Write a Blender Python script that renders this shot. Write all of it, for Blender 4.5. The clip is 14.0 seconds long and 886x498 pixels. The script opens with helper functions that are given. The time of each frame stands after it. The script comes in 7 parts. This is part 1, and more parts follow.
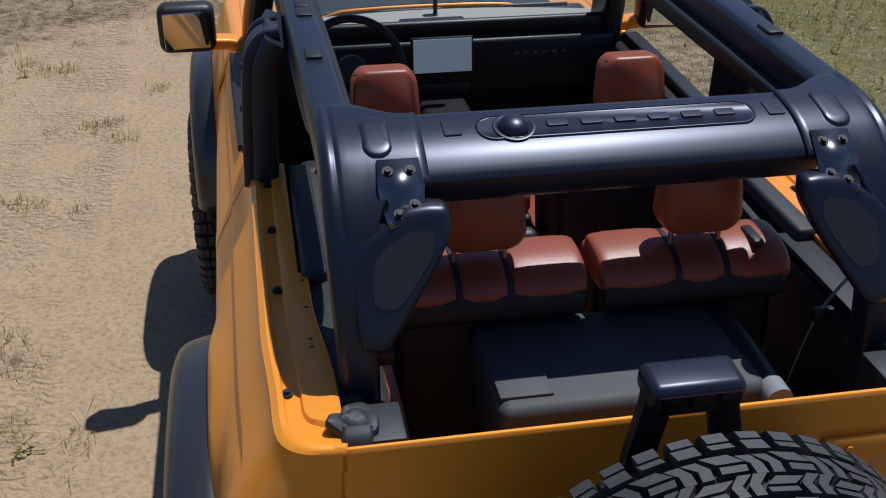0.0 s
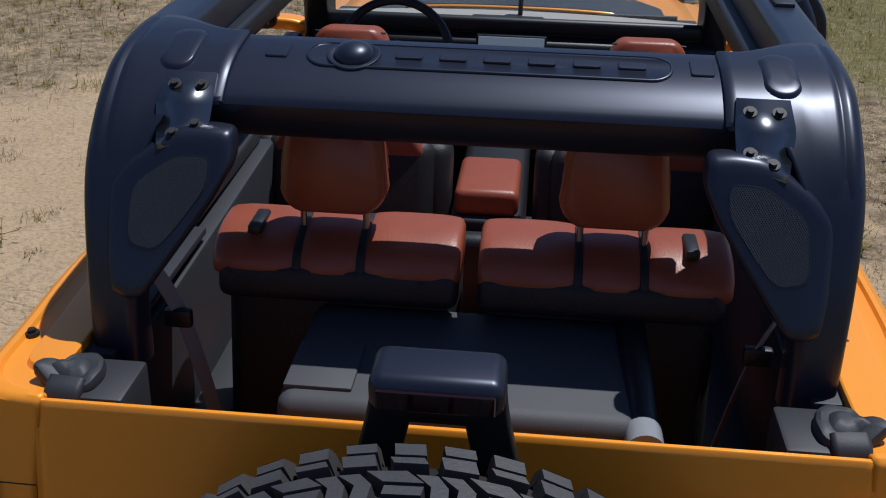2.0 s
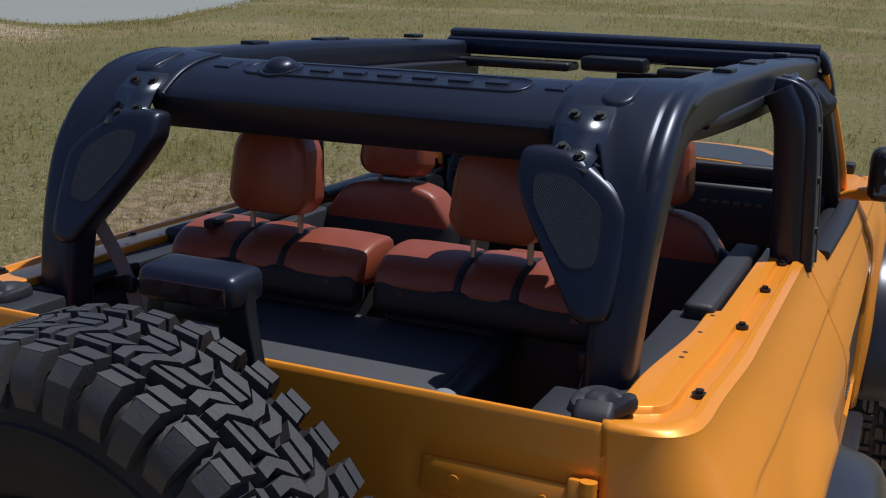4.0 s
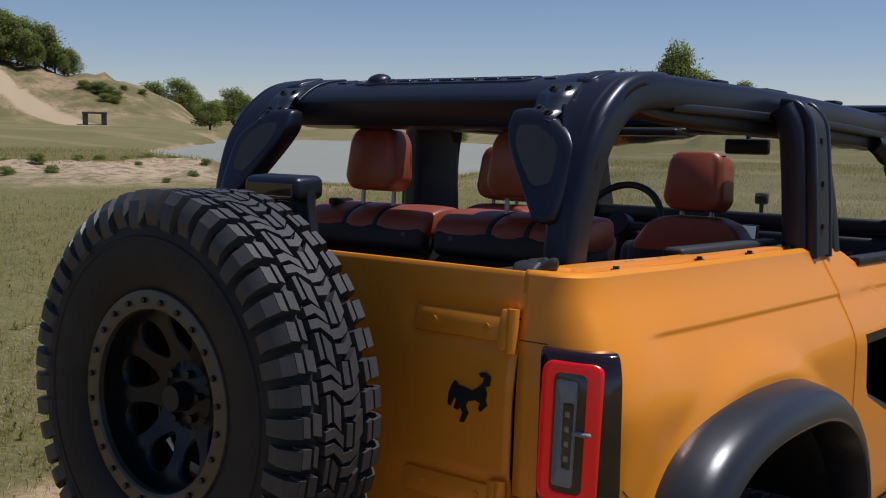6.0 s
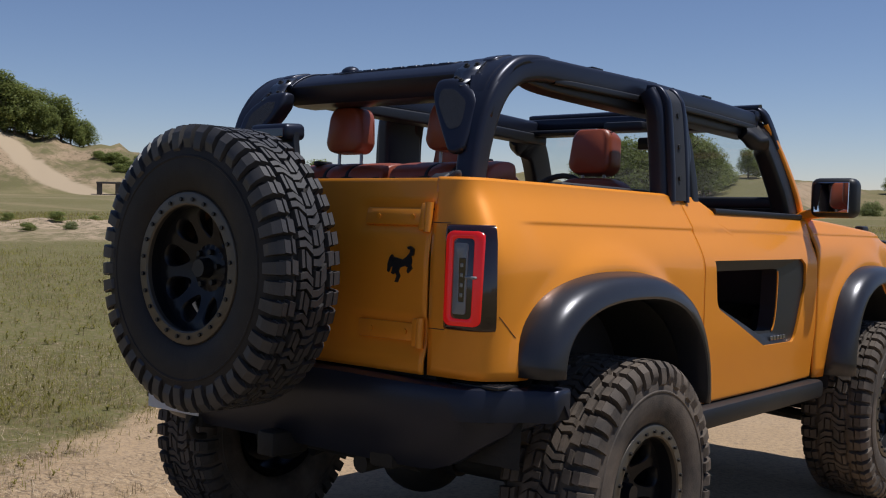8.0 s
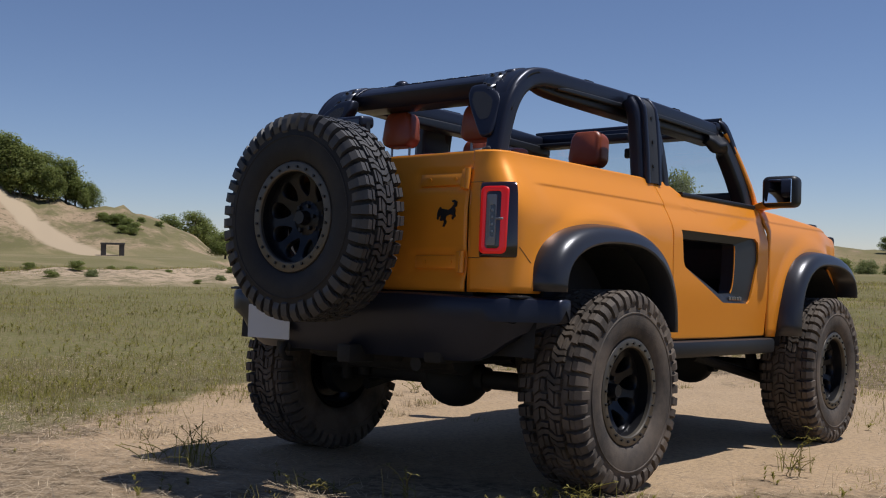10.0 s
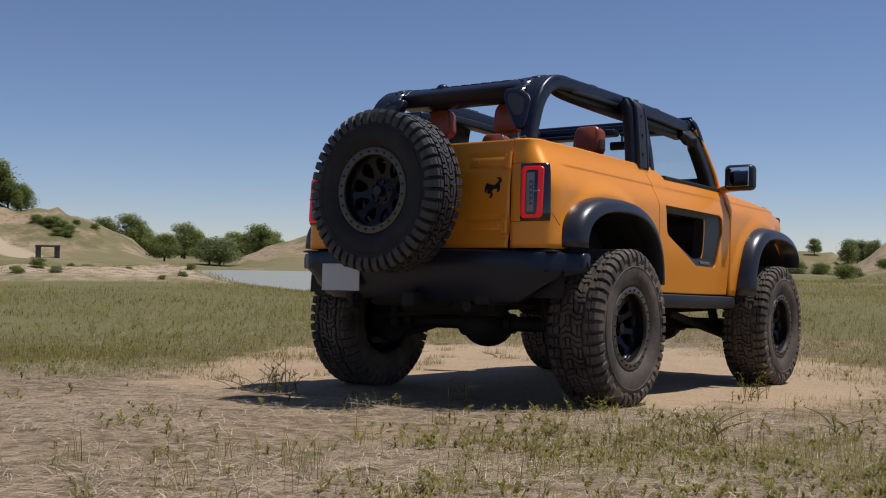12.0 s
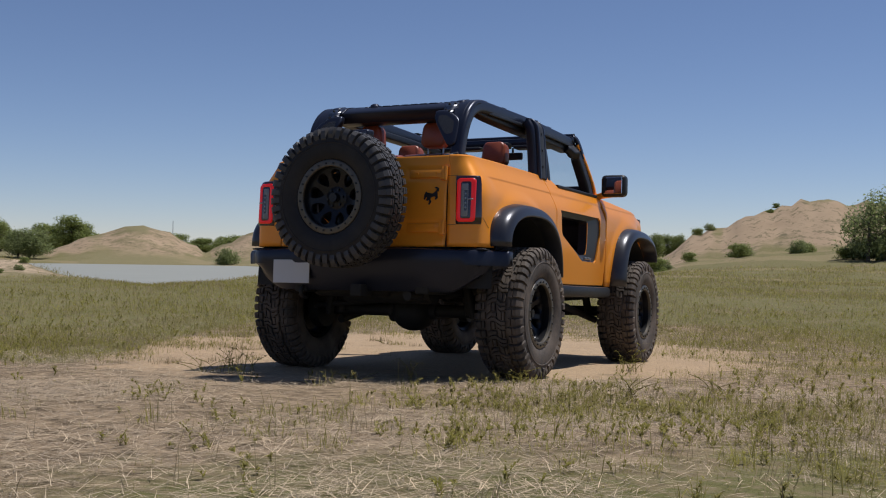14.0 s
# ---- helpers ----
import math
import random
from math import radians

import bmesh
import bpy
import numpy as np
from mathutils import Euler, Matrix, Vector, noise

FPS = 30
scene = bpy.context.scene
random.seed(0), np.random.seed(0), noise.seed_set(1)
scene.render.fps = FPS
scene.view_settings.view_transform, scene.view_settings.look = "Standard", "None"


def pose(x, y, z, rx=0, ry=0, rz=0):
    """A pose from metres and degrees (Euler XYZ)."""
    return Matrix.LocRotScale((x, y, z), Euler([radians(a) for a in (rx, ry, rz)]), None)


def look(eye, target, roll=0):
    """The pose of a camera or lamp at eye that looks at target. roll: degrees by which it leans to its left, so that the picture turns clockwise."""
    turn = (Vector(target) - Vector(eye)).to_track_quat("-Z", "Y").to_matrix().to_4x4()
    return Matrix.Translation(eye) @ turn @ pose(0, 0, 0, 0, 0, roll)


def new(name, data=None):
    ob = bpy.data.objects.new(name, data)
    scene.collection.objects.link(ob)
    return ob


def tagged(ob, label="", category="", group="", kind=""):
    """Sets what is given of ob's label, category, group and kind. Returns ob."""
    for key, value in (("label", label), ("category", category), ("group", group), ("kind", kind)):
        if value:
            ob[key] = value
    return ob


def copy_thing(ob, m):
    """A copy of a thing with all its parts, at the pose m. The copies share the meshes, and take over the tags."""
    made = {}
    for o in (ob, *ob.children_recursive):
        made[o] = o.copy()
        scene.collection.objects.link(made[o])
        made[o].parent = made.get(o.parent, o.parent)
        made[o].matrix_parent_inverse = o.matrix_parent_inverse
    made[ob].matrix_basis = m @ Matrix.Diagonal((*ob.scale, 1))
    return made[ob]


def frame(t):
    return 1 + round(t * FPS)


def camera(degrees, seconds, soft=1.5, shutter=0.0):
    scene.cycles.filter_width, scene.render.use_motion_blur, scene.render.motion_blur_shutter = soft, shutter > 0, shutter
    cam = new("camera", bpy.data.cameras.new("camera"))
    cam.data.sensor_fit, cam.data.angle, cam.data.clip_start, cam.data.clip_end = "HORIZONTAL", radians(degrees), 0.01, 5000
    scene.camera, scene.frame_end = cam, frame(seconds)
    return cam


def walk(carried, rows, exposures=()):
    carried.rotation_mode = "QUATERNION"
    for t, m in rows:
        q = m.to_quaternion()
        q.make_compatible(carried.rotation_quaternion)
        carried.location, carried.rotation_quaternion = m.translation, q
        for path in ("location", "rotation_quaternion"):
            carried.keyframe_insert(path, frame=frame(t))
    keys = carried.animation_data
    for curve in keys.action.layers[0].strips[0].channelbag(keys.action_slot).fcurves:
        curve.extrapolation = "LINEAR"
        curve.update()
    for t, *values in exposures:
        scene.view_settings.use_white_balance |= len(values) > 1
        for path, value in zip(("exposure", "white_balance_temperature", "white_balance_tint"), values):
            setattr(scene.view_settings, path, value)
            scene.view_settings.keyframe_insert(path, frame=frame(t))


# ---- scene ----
cam = camera(44.5, 14.0, soft=1.1)
PATH = [
    (0, (-0.727, -2.161, 2.816), (-0.408, -0.459, 1.814), 0.6),
    (0.5, (-0.535, -2.078, 2.715), (-0.284, -0.362, 1.72), 0.6),
    (1, (-0.305, -2.004, 2.611), (-0.176, -0.271, 1.621), 0.6),
    (1.5, (-0.11, -1.952, 2.523), (-0.113, -0.199, 1.56), 0.8),
    (2, (0.11, -1.909, 2.432), (-0.051, -0.124, 1.545), 1.2),
    (2.5, (0.307, -1.898, 2.348), (0.005, -0.092, 1.543), 1.4),
    (3, (0.526, -1.907, 2.262), (0.064, -0.095, 1.552), 1.6),
    (5.5, (1.629, -2.312, 1.86), (0.469, -0.7, 1.623), 1.2),
    (6, (1.843, -2.434, 1.757), (0.605, -0.876, 1.556), 1.1),
    (6.5, (2.063, -2.584, 1.662), (0.809, -1.037, 1.482), 1.1),
    (7, (2.283, -2.753, 1.578), (1.026, -1.205, 1.422), 1.0),
    (7.5, (2.489, -2.941, 1.493), (1.232, -1.39, 1.377), 1.1),
    (8, (2.699, -3.152, 1.393), (1.439, -1.601, 1.322), 1.0),
    (10.5, (3.505, -4.531, 0.885), (2.248, -2.977, 0.941), 0.9),
    (11, (3.604, -4.868, 0.812), (2.365, -3.299, 0.868), 0.9),
    (11.5, (3.676, -5.214, 0.76), (2.47, -3.62, 0.816), 0.9),
    (12, (3.723, -5.573, 0.733), (2.554, -3.951, 0.787), 0.9),
    (12.5, (3.742, -5.924, 0.715), (2.618, -4.271, 0.77), 0.9),
    (13, (3.733, -6.247, 0.709), (2.675, -4.55, 0.761), 0.8),
    (13.5, (3.701, -6.559, 0.715), (2.73, -4.812, 0.765), 0.8),
    (14, (3.646, -6.862, 0.727), (2.765, -5.068, 0.773), 0.8),
]
# The eye's frame leans one degree against the horizon.
TILT = Matrix.Rotation(radians(-1.0), 4, Vector((math.cos(radians(35)), math.sin(radians(35)), 0)))
walk(cam, [(t, TILT @ look(eye, target, roll)) for t, eye, target, roll in PATH], [(0.0, 0.04, 5750, 9), (3.0, 0.0, 5750, 9), (5.5, -0.08, 6080, 12), (8.0, 0.0, 6080, 12), (14.0, 0.06, 6080, 12)])

# ---- light ----
SUN = Vector((0.28, 0.295, 1.0)).normalized()
world = bpy.data.worlds.new("world")
scene.world = world
world.use_nodes = True
wn, wl = world.node_tree.nodes, world.node_tree.links
sky = wn.new("ShaderNodeTexSky")
sky.sky_type, sky.sun_disc = "NISHITA", False
sky.sun_elevation = math.asin(SUN.z)
sky.sun_rotation = math.atan2(SUN.x, SUN.y)
sky.altitude, sky.air_density, sky.dust_density, sky.ozone_density = 2200, 1.0, 0.05, 4.0
tone = wn.new("ShaderNodeMix")
tone.data_type, tone.blend_type = "RGBA", "MULTIPLY"
tone.inputs[0].default_value = 1.0
tone.inputs[7].default_value = (1.12, 1.0, 0.99, 1)
wl.new(sky.outputs[0], tone.inputs[6])
wl.new(tone.outputs[2], wn["Background"].inputs[0])
wn["Background"].inputs[1].default_value = 0.075
sun = new("sun", bpy.data.lights.new("sun", "SUN"))
sun.data.energy, sun.data.angle, sun.data.color = 4.0, radians(0.55), (1.0, 0.95, 0.87)
sun.matrix_world = look(SUN * 30, (0, 0, 0))

# ---- materials ----


def material(name, colour, rough=0.5, metal=0.0, vary=0.15, scale=8.0, bump=0.0, bump_scale=60.0, coat=0.0, stain=None, stain_scale=2.0, stain_amount=0.5, stain_edge=(0.5, 0.7), spread=0.0, sheen=0.0):
    m = bpy.data.materials.new(name)
    m.use_nodes = True
    n, l = m.node_tree.nodes, m.node_tree.links
    b = n["Principled BSDF"]
    b.inputs["Roughness"].default_value, b.inputs["Metallic"].default_value = rough, metal
    b.inputs["Coat Weight"].default_value, b.inputs["Coat Roughness"].default_value = coat, 0.06
    b.inputs["Sheen Weight"].default_value = sheen
    tc = n.new("ShaderNodeTexCoord")
    tex = n.new("ShaderNodeTexNoise")
    tex.inputs["Scale"].default_value, tex.inputs["Detail"].default_value = scale, 6
    l.new(tc.outputs["Object"], tex.inputs["Vector"])
    mix = n.new("ShaderNodeMix")
    mix.data_type = "RGBA"
    lo, hi = [max(0, c * (1 - vary)) for c in colour], [min(1, c * (1 + vary)) for c in colour]
    mix.inputs[6].default_value, mix.inputs[7].default_value = (*lo, 1), (*hi, 1)
    l.new(tex.outputs[0], mix.inputs[0])
    last = mix.outputs[2]
    if stain:
        st = n.new("ShaderNodeTexNoise")
        st.inputs["Scale"].default_value, st.inputs["Detail"].default_value, st.inputs["Roughness"].default_value = stain_scale, 8, 0.62
        l.new(tc.outputs["Object"], st.inputs["Vector"])
        ramp = n.new("ShaderNodeMapRange")
        ramp.inputs[1].default_value, ramp.inputs[2].default_value, ramp.inputs[4].default_value = *stain_edge, stain_amount
        l.new(st.outputs[0], ramp.inputs[0])
        two = n.new("ShaderNodeMix")
        two.data_type = "RGBA"
        two.inputs[7].default_value = (*stain, 1)
        l.new(ramp.outputs[0], two.inputs[0])
        l.new(last, two.inputs[6])
        last = two.outputs[2]
    if spread:
        geo, hsv, mr = n.new("ShaderNodeNewGeometry"), n.new("ShaderNodeHueSaturation"), n.new("ShaderNodeMapRange")
        mr.inputs[3].default_value, mr.inputs[4].default_value = 1 - spread, 1 + spread
        l.new(geo.outputs["Random Per Island"], mr.inputs[0])
        l.new(mr.outputs[0], hsv.inputs["Value"])
        l.new(last, hsv.inputs["Color"])
        last = hsv.outputs[0]
    l.new(last, b.inputs["Base Color"])
    if bump:
        bt, bn = n.new("ShaderNodeTexNoise"), n.new("ShaderNodeBump")
        bt.inputs["Scale"].default_value, bt.inputs["Detail"].default_value = bump_scale, 5
        bn.inputs["Strength"].default_value, bn.inputs["Distance"].default_value = bump, 0.01
        l.new(tc.outputs["Object"], bt.inputs["Vector"])
        l.new(bt.outputs[0], bn.inputs["Height"])
        l.new(bn.outputs[0], b.inputs["Normal"])
    return m


PAINT = material("orange_paint", (0.92, 0.322, 0.022), 0.38, 0.15, 0.03, 3, coat=0.30)
PAINT.node_tree.nodes["Principled BSDF"].inputs["Specular IOR Level"].default_value = 0.3
BLACK = material("black_plastic", (0.009, 0.0095, 0.012), 0.46, 0, 0.2, 14, 0.08, 240)
SATIN = material("satin_graphite", (0.023, 0.027, 0.045), 0.35, 0.45, 0.12, 9)
FLARE = material("grey_flare", (0.060, 0.061, 0.069), 0.31, 0.60, 0.10, 10, 0.03, 300)
TRIM = material("grey_trim", (0.022, 0.023, 0.028), 0.58, 0, 0.15, 12, 0.05, 350)
TOTE = material("grey_canvas", (0.060, 0.061, 0.066), 0.66, 0, 0.12, 16, 0.10, 500)
LEATHER = material("tan_leather", (0.27, 0.064, 0.029), 0.38, 0, 0.14, 20, 0.10, 320)
DARKL = material("dark_leather", (0.011, 0.0105, 0.011), 0.55, 0, 0.2, 20, 0.2, 300)
RUBBER = material("tyre_rubber", (0.040, 0.036, 0.033), 0.72, 0, 0.25, 18, 0.2, 200, stain=(0.165, 0.130, 0.100), stain_scale=5, stain_amount=0.85, stain_edge=(0.32, 0.62))
SPARERUB = material("spare_rubber", (0.020, 0.0185, 0.0185), 0.58, 0, 0.25, 18, 0.08, 160, stain=(0.050, 0.042, 0.035), stain_scale=6, stain_amount=0.5, stain_edge=(0.42, 0.7))
# paler rubber for the spare wheel's tread blocks
TREADRUB = material("spare_tread", (0.044, 0.042, 0.043), 0.50, 0, 0.25, 18, 0.10, 160, stain=(0.085, 0.076, 0.068), stain_scale=6, stain_amount=0.5, stain_edge=(0.42, 0.7))
for m_ in (RUBBER, SPARERUB):
    m_.node_tree.nodes["Principled BSDF"].inputs["Specular IOR Level"].default_value = 0.28
RIM = material("black_rim", (0.014, 0.014, 0.017), 0.33, 0.4, 0.2, 20)
RING = material("bead_ring", (0.12, 0.105, 0.085), 0.42, 0.6, 0.2, 15)
BRACKET = material("bracket_steel", (0.17, 0.175, 0.19), 0.26, 0.95, 0.12, 25)
MESH = material("grille_mesh", (0.060, 0.064, 0.075), 0.5, 0.2, 0.15, 40)
STEEL = material("bare_steel", (0.32, 0.32, 0.33), 0.32, 0.95, 0.1, 30)
CHASSIS = material("chassis_black", (0.012, 0.012, 0.012), 0.7, 0.1, 0.4, 9, 0.2, 60, stain=(0.06, 0.05, 0.04), stain_amount=0.3)
REDL = material("red_lens", (0.48, 0.009, 0.009), 0.22, 0, 0.05, 5, coat=0.15)
REDL.node_tree.nodes["Principled BSDF"].inputs["Emission Color"].default_value = (1.0, 0.015, 0.012, 1)
REDL.node_tree.nodes["Principled BSDF"].inputs["Emission Strength"].default_value = 0.20      # the tail lamps are lit
DARKLENS = material("dark_lens", (0.020, 0.007, 0.009), 0.08, 0, 0.05, 5, coat=0.8)
DEEPRED = material("deep_red_lens", (0.20, 0.012, 0.012), 0.15, 0, 0.05, 5, coat=0.6)
GREYLENS = material("grey_lens", (0.26, 0.27, 0.28), 0.25, 0, 0.1, 40)
BEIGE = material("dash_pad", (0.30, 0.285, 0.26), 0.7, 0, 0.08, 12, 0.15, 300)
SCREEN = material("screen_glass", (0.20, 0.24, 0.29), 0.22, 0, 0.1, 3)
SCREEN.node_tree.nodes["Principled BSDF"].inputs["Emission Color"].default_value = (0.55, 0.66, 0.75, 1)
SCREEN.node_tree.nodes["Principled BSDF"].inputs["Emission Strength"].default_value = 0.16      # the display is on
WHITE = material("blank_plate", (0.62, 0.63, 0.64), 0.5, 0, 0.03, 6)
MIRROR = material("mirror_glass", (0.85, 0.86, 0.88), 0.02, 1.0, 0.0, 1)
BELT = material("belt_webbing", (0.19, 0.19, 0.20), 0.6, 0, 0.1, 60)
MATTDARK = material("matt_dark", (0.016, 0.018, 0.022), 0.42, 0, 0.1, 6)
GLASS = bpy.data.materials.new("window_glass")
GLASS.use_nodes = True
gn, gl = GLASS.node_tree.nodes, GLASS.node_tree.links
gn.remove(gn["Principled BSDF"])
clear, gloss, share = gn.new("ShaderNodeBsdfTransparent"), gn.new("ShaderNodeBsdfGlossy"), gn.new("ShaderNodeMixShader")
clear.inputs[0].default_value = (0.93, 0.95, 0.95, 1)
gloss.inputs["Roughness"].default_value = 0.02
share.inputs[0].default_value = 0.05
gl.new(clear.outputs[0], share.inputs[1])
gl.new(gloss.outputs[0], share.inputs[2])
gl.new(share.outputs[0], gn["Material Output"].inputs[0])


# ---- mesh helpers ----
def finish(bm, name, mat, parent=None, label="", smooth=35):
    bmesh.ops.remove_doubles(bm, verts=bm.verts, dist=1e-5)
    bmesh.ops.recalc_face_normals(bm, faces=bm.faces)
    me = bpy.data.meshes.new(name)
    bm.to_mesh(me)
    bm.free()
    if smooth:
        me.shade_smooth()
        me.set_sharp_from_angle(angle=radians(smooth))
    for m in (mat if isinstance(mat, (list, tuple)) else [mat]):
        me.materials.append(m)
    ob = new(name, me)
    if parent:
        ob.parent = parent
    if label:
        tagged(ob, label)
    return ob


def part(name, bm, mat, parent, label="", smooth=35):
    return finish(bm, name, mat, parent, label, smooth)


def block(bm, c, s, bevel=0.0, seg=2, m=None):
    """A box with centre c and full sizes s, rounded by bevel, turned by m about its centre."""
    made = bmesh.ops.create_cube(bm, size=1.0)["verts"]
    bmesh.ops.scale(bm, vec=s, verts=made)
    if bevel:
        edges = list({e for v in made for e in v.link_edges})
        made = list({v for f in bmesh.ops.bevel(bm, geom=edges, offset=bevel, segments=seg, affect="EDGES", profile=0.5)["faces"] for v in f.verts} | {v for v in made if v.is_valid})
    mm = Matrix.Translation(c) @ (m or Matrix())
    bmesh.ops.transform(bm, matrix=mm, verts=made)
    return made


def rod(bm, a, b, r, n=12, r2=None):
    a, b = Vector(a), Vector(b)
    d = b - a
    m = Matrix.Translation((a + b) / 2) @ d.to_track_quat("Z", "Y").to_matrix().to_4x4()
    bmesh.ops.create_cone(bm, cap_ends=True, segments=n, radius1=r, radius2=r if r2 is None else r2, depth=d.length, matrix=m)


def rings(bm, loops, closed=True, caps=True):
    """Skin over loops of equal length."""
    vs = [[bm.verts.new(p) for p in loop] for loop in loops]
    k = len(vs[0])
    for a, b in zip(vs, vs[1:]):
        for i in range(k if closed else k - 1):
            bm.faces.new((a[i], a[(i + 1) % k], b[(i + 1) % k], b[i]))
    if caps and closed:
        bm.faces.new(vs[0][::-1])
        bm.faces.new(vs[-1])
    return vs


def rounded(w, h, r, n=4):
    """A rounded rectangle of half sizes w, h: points (u, v)."""
    out = []
    for cx, cy, a0 in ((w - r, h - r, 0), (-w + r, h - r, 90), (-w + r, -h + r, 180), (w - r, -h + r, 270)):
        for i in range(n + 1):
            a = radians(a0 + 90 * i / n)
            out.append((cx + r * math.cos(a), cy + r * math.sin(a)))
    return out


def bezier(points, n):
    """Points on a smooth curve through the given ones."""
    p = [Vector(q) for q in points]
    p = [2 * p[0] - p[1]] + p + [2 * p[-1] - p[-2]]
    out = []
    for i in range(1, len(p) - 2):
        for j in range(n):
            t = j / n
            out.append(0.5 * (2 * p[i] + (p[i + 1] - p[i - 1]) * t + (2 * p[i - 1] - 5 * p[i] + 4 * p[i + 1] - p[i + 2]) * t * t + (3 * p[i] - p[i - 1] - 3 * p[i + 1] + p[i + 2]) * t ** 3))
    return out + [p[-2]]


def sweep(bm, path, sizes, r, side=(0, 1, 0), n=4, steps=6):
    """A rounded bar along a curve; sizes: half width (along side) and half thickness for each given point."""
    pts = bezier(path, steps)
    sz = bezier([(*s, 0) for s in sizes], steps)
    loops = []
    for i, c in enumerate(pts):
        t = (pts[min(i + 1, len(pts) - 1)] - pts[max(i - 1, 0)]).normalized()
        u = Vector(side)
        u = (u - t * u.dot(t)).normalized()
        v = t.cross(u)
        w, h = sz[i][0], sz[i][1]
        loops.append([c + u * a + v * b for a, b in rounded(w, h, min(r, w * 0.95, h * 0.95), n)])
    rings(bm, loops)


def prism(bm, poly, axis, a, b, bevel=0.0, seg=2):
    """A flat outline pushed along an axis from a to b; poly gives the two other coordinates in order."""
    def put(p, v):
        q = list(p)
        q.insert("xyz".index(axis), v)
        return q
    lo, hi = [bm.verts.new(put(p, a)) for p in poly], [bm.verts.new(put(p, b)) for p in poly]
    k = len(poly)
    fs = [bm.faces.new(lo[::-1]), bm.faces.new(hi)]
    for i in range(k):
        fs.append(bm.faces.new((lo[i], lo[(i + 1) % k], hi[(i + 1) % k], hi[i])))
    bmesh.ops.recalc_face_normals(bm, faces=fs)
    if bevel:
        bmesh.ops.bevel(bm, geom=list({e for f in fs for e in f.edges}), offset=bevel, segments=seg, affect="EDGES", profile=0.5)


def lathe(bm, profile, n=48, axis="x", angle0=0.0):
    """Turn a profile of (offset along axis, radius) about the axis."""
    loops = []
    for o, r in profile:
        loop = []
        for i in range(n):
            a = 2 * math.pi * i / n + angle0
            loop.append((o, r * math.cos(a), r * math.sin(a)))
        loops.append(loop)
    rings(bm, loops, True, False)


def thick(ob, t, offset=-1):
    mod = ob.modifiers.new("thickness", "SOLIDIFY")
    mod.thickness, mod.offset = t, offset
    return ob


def smooth01(x, a, b):
    t = min(1.0, max(0.0, (x - a) / (b - a)))
    return t * t * (3 - 2 * t)


def chaikin(poly, n=2):
    """Round off a closed outline."""
    for _ in range(n):
        out = []
        for i, p in enumerate(poly):
            q = poly[(i + 1) % len(poly)]
            out.append(tuple(0.75 * a + 0.25 * b for a, b in zip(p, q)))
            out.append(tuple(0.25 * a + 0.75 * b for a, b in zip(p, q)))
        poly = out
    return poly


def corners(poly, keep=0.30):
    """Round a closed outline's corners, keeping its sides straight."""
    out = []
    for i, p in enumerate(poly):
        a, b = Vector(poly[i - 1]), Vector(poly[(i + 1) % len(poly)])
        p = Vector(p)
        u, v = p.lerp(a, keep), p.lerp(b, keep)
        for t in (0, 0.33, 0.67, 1.0):
            out.append(tuple(u.lerp(p, t).lerp(p.lerp(v, t), t)))
    return out


def spread(points, n):
    """n points spaced evenly along an open curve through the given ones."""
    ps = bezier(points, 12)
    acc = [0.0]
    for a, b in zip(ps, ps[1:]):
        acc.append(acc[-1] + (b - a).length)
    xs = [acc[-1] * i / (n - 1) for i in range(n)]
    return [Vector([float(np.interp(x, acc, [p[k] for p in ps])) for k in range(len(ps[0]))]) for x in xs]

# ---- ground ----
CAR_M = TILT @ Matrix.Translation((0, 0, 0.024)) @ Matrix.Rotation(radians(-1.19), 4, "X")
UP = CAR_M.to_3x3() @ Vector((0, 0, 1))
C0 = CAR_M.translation
CENTRE = Vector((3.0, -5.0))          # middle of the field from which the hills are laid out
WATER = -0.95


